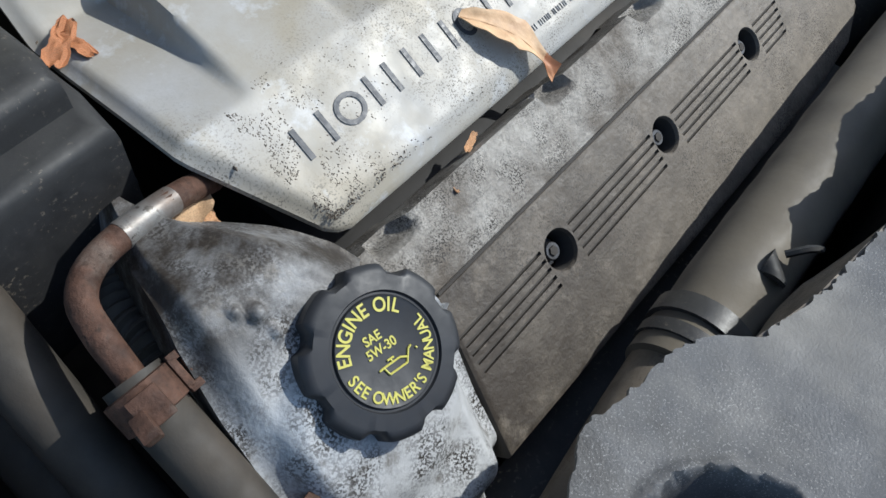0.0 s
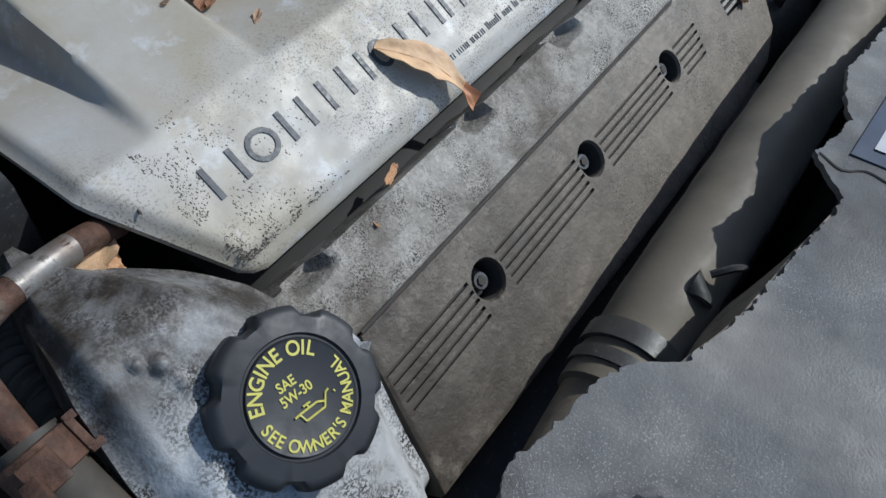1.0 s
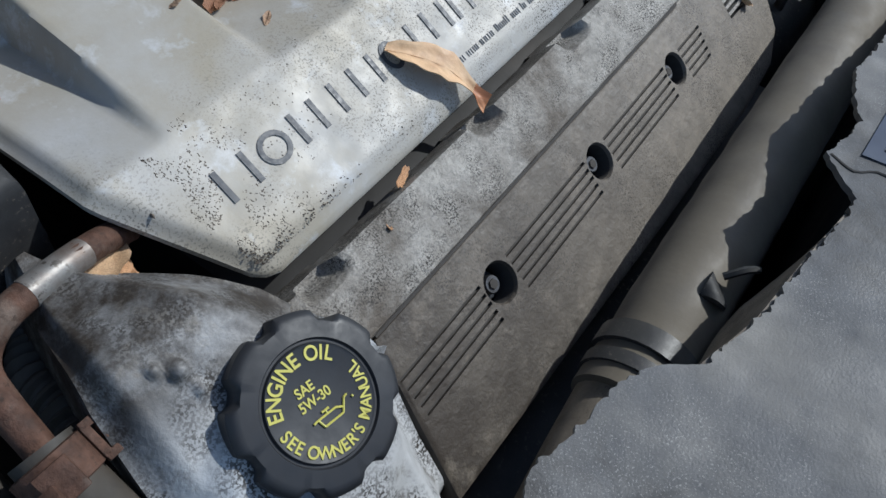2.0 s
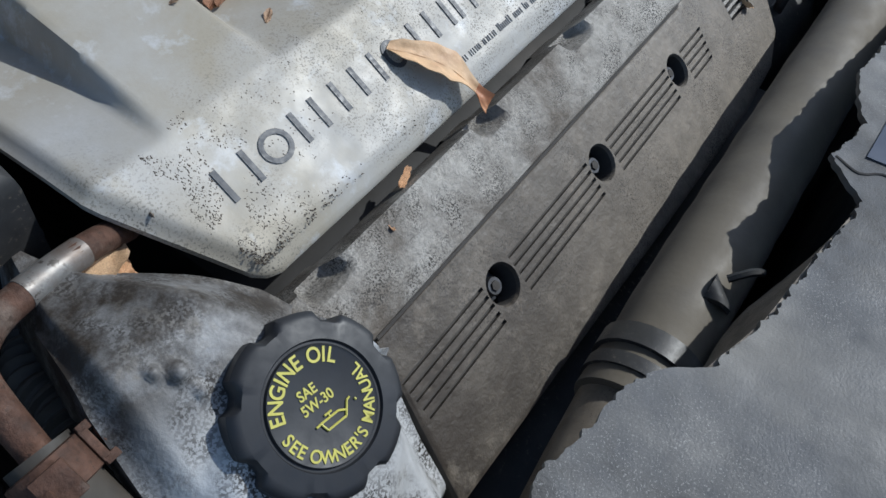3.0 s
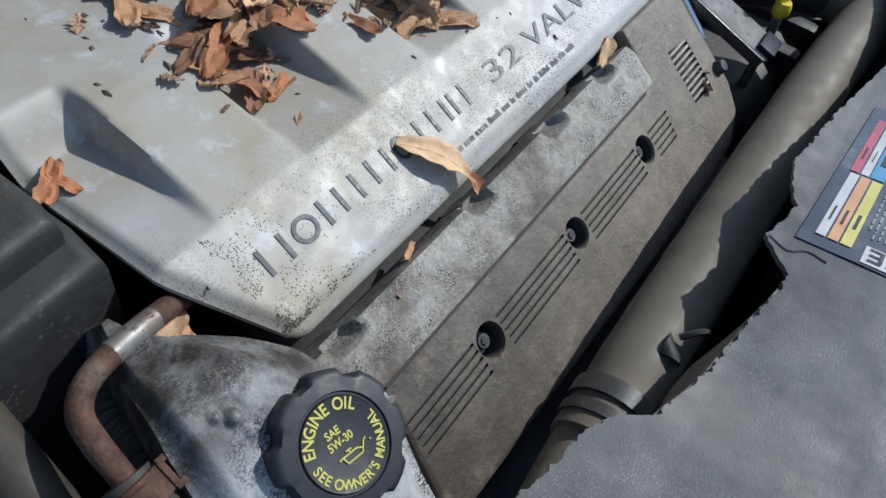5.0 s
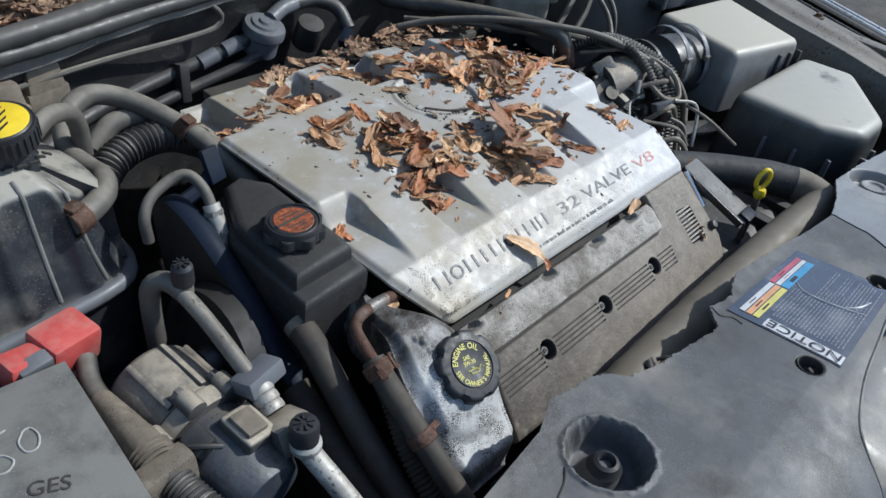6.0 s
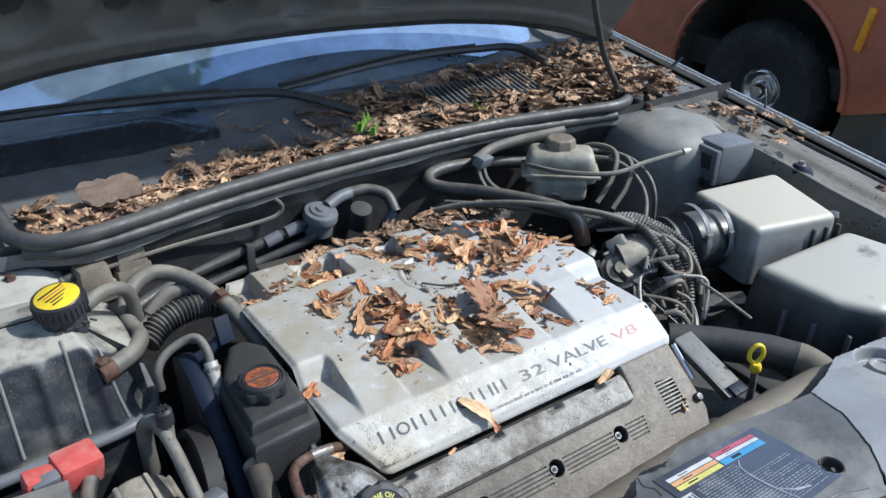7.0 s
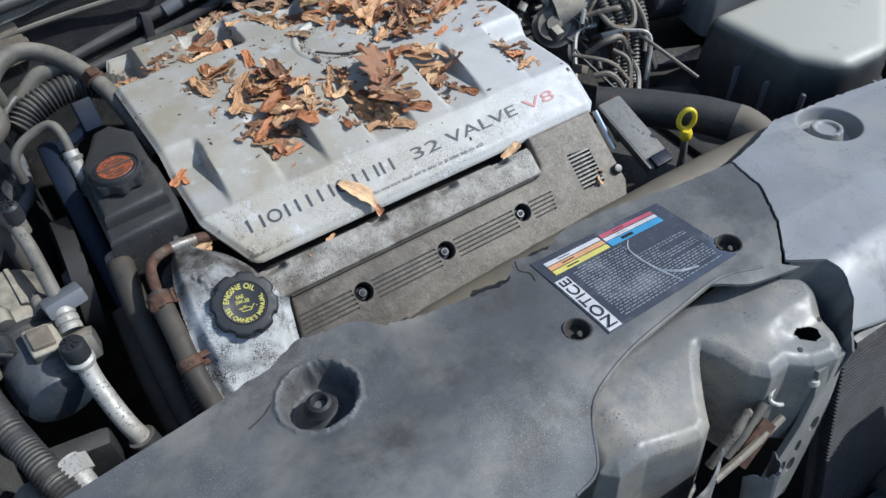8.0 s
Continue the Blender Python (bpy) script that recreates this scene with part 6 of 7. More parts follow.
part("body", lathe([(0, 0.014), (0.008, 0.014), (0.010, 0.011), (0.018, 0.011), (0.020, 0.008), (0.027, 0.007), (0.029, 0.003), (0.029, -0.006), (0.024, -0.010), (0.024, -0.034), (0, -0.034)], 36, pose(0.094, 0.588, 0.930, 14, 6)), M_GREYBOX, ev)
part("outlet", tube([(0.110, 0.595, 0.938), (0.135, 0.602, 0.945), (0.160, 0.605, 0.947)], 0.0105, 12), M_GREYBOX, ev)
part("hose", tube([(0.155, 0.605, 0.947), (0.190, 0.600, 0.947), (0.215, 0.580, 0.938), (0.218, 0.555, 0.915)], 0.0100, 14), M_HOSE, ev)
part("solenoid", lathe([(0, 0.02), (0.018, 0.018), (0.020, 0.0), (0.020, -0.02)], 24, pose(0.160, 0.575, 0.915, 20, 0)), M_BLACK, ev)
part("plug", box((0.195, 0.535, 0.915), (0.03, 0.014, 0.014), 0.003, pose(0, 0, 0, 0, -20, 30)), M_BLUESTEEL, ev)
wh = thing("heater_hose", "thick dusty black heater hose behind the engine", "hose", at=(0.38, 0.48, 0.92))
part("run", tube([(0.56, 0.575, 0.925), (0.47, 0.602, 0.936), (0.38, 0.612, 0.944), (0.325, 0.606, 0.944), (0.306, 0.585, 0.938), (0.318, 0.553, 0.937), (0.352, 0.495, 0.944), (0.386, 0.410, 0.953), (0.404, 0.350, 0.957), (0.4135, 0.318, 0.950), (0.415, 0.305, 0.920)], 0.0118, 16, 0.008), M_HOSE, wh)
part("end_sleeve", tube([(0.4132, 0.322, 0.952), (0.4145, 0.310, 0.935), (0.415, 0.302, 0.912)], 0.0126, 14, 0.005), M_RUST, wh)
tcb = thing("throttle_cable", "dusty grey throttle cable looping over to the throttle body", "cable", at=(0.45, 0.27, 0.9))
part("run", tube([(0.262, 0.500, 0.930), (0.300, 0.465, 0.945), (0.355, 0.395, 0.962), (0.412, 0.322, 0.966), (0.455, 0.268, 0.960), (0.500, 0.212, 0.934), (0.522, 0.178, 0.905), (0.528, 0.152, 0.872), (0.526, 0.14, 0.80)], 0.0052, 10, 0.008), M_GREYHOSE, tcb)
part("run", tube([(0.40, 0.335, 0.960), (0.47, 0.285, 0.945), (0.55, 0.255, 0.925), (0.60, 0.245, 0.905)], 0.0045, 8, 0.008), M_GREYHOSE, tcb)
part("run", tube([(0.30, 0.525, 0.925), (0.37, 0.42, 0.94), (0.45, 0.32, 0.935), (0.52, 0.25, 0.915), (0.56, 0.21, 0.89)], 0.0050, 8, 0.008), M_GREYHOSE, tcb)

# throttle body, wiring and small lines between engine and duct
tb = thing("throttle_valve", "grimy aluminium throttle housing with linkage", "throttle valve", at=(0.45, 0.25, 0.84))
part("bore", lathe([(0.034, -0.03), (0.040, -0.028), (0.040, 0.028), (0.034, 0.03), (0.030, 0.028), (0.030, -0.02)], 28, look((0.462, 0.245, 0.895), (0.6, 0.21, 0.91))), M_DUSTMETAL, tb)
part("motor", lathe([(0, 0.016), (0.010, 0.016), (0.012, 0.011), (0.022, 0.010), (0.025, 0.006), (0.030, 0.004), (0.031, -0.002), (0.027, -0.004), (0.027, -0.03), (0, -0.03)], 28, pose(0.424, 0.228, 0.896, 30, -26, 0)), M_DUSTMETAL, tb, "dusty rounded casting")
part("lever", box((0.455, 0.205, 0.912), (0.034, 0.005, 0.020), 0.002, pose(0, 0, 0, 0, 30, 40)), M_ALU, tb)
part("spring", tube([(0.44 + 0.001 * i, 0.206 + 0.008 * math.cos(i * 0.9), 0.905 + 0.008 * math.sin(i * 0.9)) for i in range(26)], 0.0013, 6, 0.002), M_STEEL, tb)
part("solenoid", lathe([(0, 0.016), (0.010, 0.016), (0.012, 0.012), (0.012, -0.012)], 18, pose(0.440, 0.255, 0.925, 30, 40)), M_ALU, tb)
part("bracket", tube([(0.470, 0.155, 0.860), (0.472, 0.160, 0.890), (0.482, 0.170, 0.900), (0.497, 0.168, 0.895), (0.502, 0.160, 0.850)], 0.0045, 8), M_RUST, tb)
rng = random.Random(3)
harness = thing("wiring_harness", "tangle of thin black and grey wires by the throttle", "wiring", at=(0.46, 0.2, 0.82))
for i in range(30):
    p = Vector((rng.uniform(0.39, 0.52), rng.uniform(0.14, 0.34), rng.uniform(0.86, 0.925)))
    q = p + Vector((rng.uniform(-0.06, 0.06), rng.uniform(-0.08, 0.04), rng.uniform(-0.06, 0.0)))
    mid = (p + q) / 2 + Vector((rng.uniform(-0.03, 0.03), rng.uniform(-0.03, 0.03), rng.uniform(0.0, 0.03)))
    part("wire", tube([p, mid, q], rng.choice([0.0018, 0.0025, 0.0035]), 7, 0.006), rng.choice([M_HOSE, M_GREYHOSE, M_COIL, M_ALU]), harness)
for i in range(13):
    c = (rng.uniform(0.385, 0.50), rng.uniform(0.14, 0.31), rng.uniform(0.872, 0.918))
    part("connector", box(c, (rng.uniform(0.014, 0.028), rng.uniform(0.010, 0.018), rng.uniform(0.010, 0.018)), 0.002, pose(0, 0, 0, rng.uniform(-40, 40), rng.uniform(-40, 40), rng.uniform(0, 180))), rng.choice([M_BLACK, M_BLACK, M_DUSTMETAL, M_COIL, M_GREYBOX]), harness)
for pts, r in (([(0.520, 0.22, 0.905), (0.532, 0.18, 0.880), (0.526, 0.14, 0.835)], 0.004), ([(0.535, 0.235, 0.915), (0.545, 0.19, 0.885), (0.54, 0.14, 0.83)], 0.004)):
    part("wire", tube(pts, r, 8), M_HOSE, harness)

for k, (dx, r) in enumerate(((0.0, 0.0075), (0.018, 0.0085), (0.036, 0.0085), (0.055, 0.007))):
    hs = thing("ribbed_conduit", "dusty ribbed conduit looping down beside the intake duct", "conduit", "conduits by the intake", at=(0.47 + dx, 0.24, 0.90))
    part("run", tube([(0.425 + dx * 1.3, 0.330, 0.920), (0.455 + dx, 0.290, 0.952 - 0.004 * k), (0.476 + dx, 0.240, 0.950 - 0.006 * k), (0.484 + dx, 0.195, 0.915), (0.480 + dx, 0.165, 0.870), (0.470 + dx, 0.150, 0.82)], r, 12, ribs=0.0011, pitch=0.005), M_HOSE, hs)
bow = thing("wire_loop", "pale grey cable loops tied beside the throttle", "cable", at=(0.5, 0.18, 0.9))
for pts, r in (([(0.472, 0.262, 0.945), (0.502, 0.222, 0.940), (0.515, 0.182, 0.925), (0.500, 0.158, 0.905), (0.478, 0.170, 0.905), (0.470, 0.195, 0.92)], 0.0036), ([(0.44, 0.30, 0.93), (0.485, 0.245, 0.945), (0.520, 0.195, 0.928), (0.525, 0.160, 0.900), (0.512, 0.140, 0.870)], 0.003),
               ([(0.430, 0.165, 0.885), (0.450, 0.150, 0.905), (0.475, 0.150, 0.900), (0.485, 0.140, 0.870), (0.480, 0.125, 0.83)], 0.0035), ([(0.452, 0.140, 0.895), (0.462, 0.120, 0.885), (0.455, 0.105, 0.850)], 0.003), ([(0.405, 0.120, 0.885), (0.420, 0.108, 0.888), (0.432, 0.095, 0.870), (0.430, 0.085, 0.84)], 0.004)):
    part("cable", tube(pts, r, 8, 0.004), M_COIL, bow)
part("tie", box((0.512, 0.190, 0.928), (0.010, 0.008, 0.012), 0.002, pose(0, 0, 0, 20, 10, 30)), M_STEEL, bow)
part("tie", box((0.498, 0.215, 0.938), (0.012, 0.008, 0.010), 0.002, pose(0, 0, 0, -20, 10, 40)), M_STEEL, bow)
gear = thing("transmission_housing", "grimy cast transmission housing deep in the bay", "gearbox", at=(0.60, 0.2, 0.55))
part("case", box((0.56, 0.20, 0.66), (0.40, 0.50, 0.26), 0.05, None, 4), M_BODY, gear)
part("rib", box((0.50, 0.05, 0.78), (0.02, 0.20, 0.04), 0.006), M_DEEP, gear)
part("rib", box((0.56, 0.05, 0.78), (0.02, 0.20, 0.04), 0.006), M_DEEP, gear)

# ---- brake fluid reservoir and lines ----
ms = thing("brake_reservoir", "aged yellowish brake fluid reservoir with grey cap", "fluid reservoir", at=(0.535, 0.50, 0.86))
part("tank", box((0.537, 0.500, 0.955), (0.135, 0.075, 0.058), 0.016, pose(0, 0, 0, 0, 0, -38), 4, 0.86), M_MASTER, ms)
part("seam", box((0.536, 0.499, 0.944), (0.142, 0.082, 0.005), 0.002, pose(0, 0, 0, 0, 0, -38)), M_MASTER, ms)
part("lower_tank", box((0.530, 0.492, 0.918), (0.100, 0.060, 0.046), 0.014, pose(0, 0, 0, 0, 0, -38), 3), M_MASTER, ms)
part("cap", lathe([(0, 0.012), (0.024, 0.012), (0.0265, 0.010), (0.0285, 0.0), (0.0285, -0.010)], 8, pose(0.540, 0.508, 0.990)), M_COIL, ms, "octagonal dusty grey cap")
part("master_cylinder", tube([(0.50, 0.47, 0.895), (0.56, 0.56, 0.90), (0.59, 0.62, 0.905)], 0.018, 16), M_DUSTMETAL, ms)
bl = thing("brake_lines", "thin looping dark brake lines", "pipe", at=(0.55, 0.45, 0.93))
for pts, r in (([(0.405, 0.575, 0.955), (0.400, 0.560, 0.935), (0.405, 0.535, 0.915), (0.43, 0.50, 0.90)], 0.0042), ([(0.415, 0.575, 0.955), (0.412, 0.553, 0.930), (0.425, 0.525, 0.915), (0.46, 0.49, 0.905)], 0.0042),
               ([(0.47, 0.515, 0.962), (0.50, 0.455, 0.962), (0.575, 0.405, 0.960), (0.66, 0.405, 0.963), (0.74, 0.415, 0.957), (0.786, 0.425, 0.950)], 0.0045),
               ([(0.60, 0.50, 0.955), (0.63, 0.46, 0.955), (0.645, 0.42, 0.94), (0.63, 0.37, 0.915), (0.59, 0.33, 0.88), (0.56, 0.31, 0.82)], 0.0042), ([(0.61, 0.51, 0.962), (0.65, 0.475, 0.960), (0.672, 0.43, 0.945), (0.665, 0.38, 0.91), (0.64, 0.35, 0.82)], 0.0042),
               ([(0.56, 0.42, 0.90), (0.60, 0.43, 0.93), (0.63, 0.45, 0.96), (0.64, 0.48, 0.97), (0.62, 0.52, 0.965), (0.58, 0.55, 0.93)], 0.005), ([(0.58, 0.40, 0.89), (0.62, 0.41, 0.92), (0.65, 0.43, 0.95), (0.655, 0.47, 0.955), (0.63, 0.52, 0.92)], 0.005)):
    part("line", tube(pts, r, 8, 0.006), M_GREYHOSE, bl)
part("sheath", tube([(0.40, 0.578, 0.962), (0.45, 0.59, 0.972), (0.52, 0.585, 0.978), (0.60, 0.565, 0.985)], 0.010, 12), M_GREYHOSE, bl)
part("clip", box((0.412, 0.570, 0.962), (0.042, 0.020, 0.020), 0.003, pose(0, 0, 0, 20, 10, 25)), M_GREYBOX, bl)

# ---- strut tower, module box, air boxes ----
sr = thing("strut_tower", "round dusty grey strut tower top", "strut tower", "strut towers", at=(0.81, 0.535, 0.80))
part("dome", lathe([(0, 0.024), (0.045, 0.023), (0.080, 0.017), (0.108, 0.008), (0.124, -0.012), (0.131, -0.05), (0.136, -0.20)], 56, pose(0.846, 0.520, 0.962, 3, 2)), M_STRUT, sr)
part("stud_cap", lathe([(0, 0.024), (0.010, 0.024), (0.012, 0.020), (0.012, 0.006), (0.018, 0.004), (0.022, -0.004)], 18, pose(0.826, 0.592, 0.984)), M_BLACK, sr)
part("dome_nut", lathe([(0, 0.009), (0.006, 0.009), (0.008, 0.002), (0.012, 0.0)], 6, pose(0.83, 0.562, 0.992)), M_RUST, sr)
md = thing("control_module", "grey plastic control module box with cable plug", "control module", at=(0.885, 0.41, 0.86))
MD = pose(0.868, 0.392, 0.932, 0, 0, -8)
part("box", box((0, 0, 0), (0.088, 0.072, 0.078), 0.007, MD, 2, 0.94), M_GREYBOX, md)
part("side_plate", box((0, 0, 0), (0.012, 0.064, 0.070), 0.003, MD @ pose(-0.049, -0.003, -0.003)), M_GREYBOX, md)
part("recess", box((0, 0, 0), (0.003, 0.026, 0.030), 0.001, MD @ pose(-0.0555, -0.010, 0.006)), M_BLACK, md)
part("plug", tube([MD @ Vector((-0.090, 0.020, 0.018)), MD @ Vector((-0.050, 0.020, 0.020))], 0.009, 12), M_ALU, md)
for i in range(4):
    part("pin_block", box((0, 0, 0), (0.010, 0.010, 0.012), 0.002, MD @ pose(-0.056, -0.024 + 0.014 * i, -0.034)), M_BLACK, md)


def lid(name, poly, z, h, ma, flare, label_, r=0.015, seg=5):
    t = thing(name, label_, "air filter box", at=(sum(p[0] for p in poly) / len(poly), sum(p[1] for p in poly) / len(poly), z - h))
    cx, cy = t.location.x, t.location.y
    bm = bmesh.new()
    hi = [bm.verts.new((x, y, z + 0.004 * noise.noise(Vector((x * 20, y * 20, 0))))) for x, y in poly]
    lo = [bm.verts.new((cx + (x - cx) * flare, cy + (y - cy) * flare, z - h)) for x, y in poly]
    top = bm.faces.new(hi)
    k = len(poly)
    for i in range(k):
        bm.faces.new((lo[i], lo[(i + 1) % k], hi[(i + 1) % k], hi[i]))
    bmesh.ops.recalc_face_normals(bm, faces=bm.faces[:])
    edges = list(top.edges) + [e for e in bm.edges if len({v in hi for v in e.verts}) == 2]
    bmesh.ops.bevel(bm, geom=edges, offset=r, segments=seg, affect="EDGES", profile=0.55)
    part("lid", bm, ma, t, deg=50)
    return t


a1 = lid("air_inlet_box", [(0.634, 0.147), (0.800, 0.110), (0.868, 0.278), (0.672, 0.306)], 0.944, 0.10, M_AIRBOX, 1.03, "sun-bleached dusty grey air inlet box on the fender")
for k in range(3):
    part("side_rib", box((0.752 + 0.026 * k, 0.120 - 0.006 * k, 0.905), (0.006, 0.010, 0.040), 0.002, pose(0, 0, 0, 0, 0, -12)), M_PSBLACK, a1)
part("clip", box((0.835, 0.135, 0.915), (0.030, 0.016, 0.020), 0.004, pose(0, 0, 0, 0, 0, 30)), M_BLACK, a1)
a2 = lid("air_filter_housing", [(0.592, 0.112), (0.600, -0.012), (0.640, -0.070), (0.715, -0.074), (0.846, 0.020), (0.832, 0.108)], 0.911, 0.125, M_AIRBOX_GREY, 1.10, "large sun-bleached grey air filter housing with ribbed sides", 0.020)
for x, y, rz in ((0.588, 0.045, 0), (0.592, 0.0, 0), (0.607, -0.045, 55), (0.66, -0.078, 90), (0.70, -0.078, 90), (0.74, -0.058, 125), (0.78, -0.028, 125)):
    part("side_rib", box((x, y, 0.832), (0.009, 0.005, 0.070), 0.002, pose(0, 0, 0, 0, 0, rz)), M_GREYBOX, a2)
part("base", slab([(0.570, 0.125), (0.575, -0.03), (0.63, -0.095), (0.73, -0.10), (0.88, 0.01), (0.865, 0.13)], 0.70, 0.795, 0.004), M_BLACK, a2)
duct = thing("intake_duct", "black corrugated rubber air intake duct with clamps", "air duct", at=(0.58, 0.25, 0.86))
part("bellows", tube([(0.485, 0.255, 0.884), (0.520, 0.258, 0.889), (0.560, 0.250, 0.892), (0.590, 0.244, 0.892)], 0.045, 30, ribs=0.0055, pitch=0.0165, cap=False), M_BLACK, duct)
part("cuff", tube([(0.588, 0.244, 0.892), (0.612, 0.238, 0.892), (0.645, 0.230, 0.890)], 0.0485, 32, 0.008), M_BLACK, duct)
part("box_neck", tube([(0.635, 0.232, 0.890), (0.665, 0.225, 0.888), (0.70, 0.218, 0.886)], lambda t: 0.0455 + 0.003 * t, 32, 0.008), M_AIRBOX, duct)
for c in ((0.598, 0.2415, 0.904), (0.640, 0.2312, 0.9022)):
    part("clamp_band", lathe([(0.0515, -0.005), (0.0525, -0.004), (0.0525, 0.004), (0.0515, 0.005)], 36, look(c, (c[0] + 0.1, c[1] - 0.024, c[2]))), M_GREYBOX, duct)
    part("clamp_screw", box((c[0] - 0.01, c[1] - 0.045, c[2] + 0.020), (0.014, 0.008, 0.008), 0.002), M_STEEL, duct)
shelf = thing("battery_tray_bracket", "dark dusty pressed bracket below the intake duct", "bracket", at=(0.57, 0.17, 0.82))
part("plate", box((0.575, 0.150, 0.832), (0.10, 0.030, 0.006), 0.002, pose(0, 0, 0, 8, 0, -25)), M_BODY, shelf)
part("plate", box((0.545, 0.115, 0.80), (0.09, 0.030, 0.006), 0.002, pose(0, 0, 0, 8, 0, -25)), M_BODY, shelf)
stud = thing("mount_cone", "grey conical mount with bolt on the fender ledge", "mount", at=(0.93, 0.27, 0.91))
part("cone", lathe([(0, 0.010), (0.012, 0.010), (0.022, 0.0), (0.030, -0.030), (0.032, -0.06)], 28, pose(0.930, 0.266, 0.938)), M_BLUESTEEL, stud)
part("bolt", lathe([(0, 0.007), (0.006, 0.007), (0.0065, 0.001), (0.010, 0.0)], 6, pose(0.930, 0.266, 0.948)), M_STEEL, stud)
ew = thing("hood_cable", "short black wire standing on the fender edge", "cable", at=(1.06, 0.48, 0.97))
part("wire", tube([(1.095, 0.470, 0.970), (1.098, 0.476, 0.992), (1.105, 0.486, 1.008)], 0.0025, 8), M_HOSE, ew)
for y in (-0.02, 0.16, 0.40, 0.62):
    fbt = thing("fender_bolt", "small rusty bolt head on the fender ledge", "bolt", "fender bolts", at=(1.03, y, rail_z(y) - 0.01))
    part("head", lathe([(0, 0.006), (0.006, 0.006), (0.007, 0.001), (0.011, 0.0), (0.011, -0.006)], 6, pose(1.03, y, rail_z(y) - 0.004)), M_RUST, fbt)

# ---- parked truck beyond the fender ----
truck = thing("pickup_truck", "faded orange-red old pickup truck with chrome bumper", "truck", at=(3.6, 2.4, 0.05))


def side_panel(u, v):
    y, z = 0.98 + 4.2 * u, 0.42 + 0.78 * v
    d = math.hypot(y - 1.70, z - 0.44)
    x = 2.86 + 0.05 * (v - 0.5) ** 2 + 0.08 * step01(1.10, 0.98, y)
    if d < 0.47 and z > 0.3:
        k = 0.47 / max(d, 0.05)
        y, z = 1.70 + (y - 1.70) * k, max(0.42, 0.44 + (z - 0.44) * k)
        x -= 0.012
    return x, y, z


ol = [(0.98, 0.50), (1.02, 1.02), (1.3, 1.06), (5.2, 1.10), (5.2, 0.42), (2.19, 0.42)] + [(1.70 + 0.475 * math.cos(a), 0.44 + 0.475 * math.sin(a)) for a in (math.pi * i / 24 for i in range(25))] + [(1.22, 0.42)]
part("body_side", slab(ol, -0.04, 0.0, 0.012, basis((2.86, 0, 0), (0, 1, 0), (0, 0, 1)) @ Matrix.Diagonal((1, 1, -1, 1))), M_ORANGE, truck)
part("arch_lip", tube([(2.855, 1.70 + 0.477 * math.cos(a), 0.44 + 0.477 * math.sin(a)) for a in (math.pi * i / 24 for i in range(25))], 0.012, 8, 0.03), M_ORANGE, truck)
part("wheel_well", lathe([(0.475, 0.0), (0.475, 0.5), (0, 0.5)], 40, basis((2.88, 1.70, 0.44), (0, 1, 0), (0, 0, 1))), M_GROOVE, truck)
part("hood_top", box((3.75, 1.9, 1.10), (1.75, 1.85, 0.06), 0.03), M_ORANGE, truck)
part("front_face", box((3.75, 0.98, 0.78), (1.75, 0.05, 0.55), 0.02), M_ORANGE, truck)
part("cab", box((3.75, 3.6, 1.45), (1.70, 1.5, 0.75), 0.12, None, 3, 0.86), M_ORANGE, truck)
part("chassis", box((3.75, 3.0, 0.50), (1.5, 4.0, 0.15), 0.02), M_GROOVE, truck)
wheel = part("wheel", lathe([(0.10, 0.02), (0.115, -0.04), (0.24, -0.105), (0.33, -0.11), (0.365, -0.07), (0.372, -0.02), (0.372, 0.12), (0.33, 0.16), (0.12, 0.14)], 64, pose(3.0, 1.69, 0.395, 0, -90) @ Matrix.Diagonal((0.9, 0.9, -0.9, 1))), M_TYRE, truck, "black truck tyre")
for i in range(44):
    a = 2 * math.pi * i / 44
    part("tread_block", box((0, 0, 0), (0.05, 0.018, 0.05), 0.003, pose(2.985, 1.69, 0.395, math.degrees(a)) @ pose(0, 0.313, 0, 90)), M_TYRE, wheel)
part("rim", lathe([(0, -0.09), (0.035, -0.09), (0.05, -0.07), (0.06, -0.03), (0.09, -0.028), (0.108, -0.04), (0.116, -0.045), (0.122, -0.03), (0.136, -0.05), (0.140, -0.045)], 48, pose(3.0, 1.69, 0.395, 0, -90) @ Matrix.Diagonal((0.8, 0.8, -0.9, 1))), M_CHROME, wheel, "chrome hubcap rim")
part("side_marker", box((2.853, 1.208, 0.795), (0.020, 0.030, 0.185), 0.006, pose(0, 0, 0, 8)), M_AMBER, truck, "amber side marker lens")
BUMPER = [(-0.075, 0.715), (-0.02, 0.708), (0.006, 0.690), (0.014, 0.665), (0.022, 0.600), (0.030, 0.588), (0.020, 0.570), (0.0, 0.530), (-0.05, 0.480)]


def bumper_at(u, v):
    """Pressed bumper: short side, rounded corner, then straight across the front."""
    k = v * (len(BUMPER) - 1)
    i = min(int(k), len(BUMPER) - 2)
    out, z = (BUMPER[i][c] + (BUMPER[i + 1][c] - BUMPER[i][c]) * (k - i) for c in (0, 1))
    d = u * 2.1
    if d < 0.12:
        return (2.815 - out, 1.02 - d, z)
    if d < 0.36:
        a = (d - 0.12) / 0.24 * math.pi / 2
        return (2.965 - (0.15 + out) * math.cos(a), 0.90 - (0.15 + out) * math.sin(a), z)
    return (2.965 + d - 0.36, 0.75 - out, z)


bp = part("bumper", sheet(bumper_at, 84, 16, (0, 0, -0.004)), M_CHROME, truck, "bent chrome front bumper")
bez = part("headlamp_bezel", box((3.12, 0.945, 0.93), (0.42, 0.06, 0.22), 0.02), M_CHROME, truck, "chrome headlamp bezel")
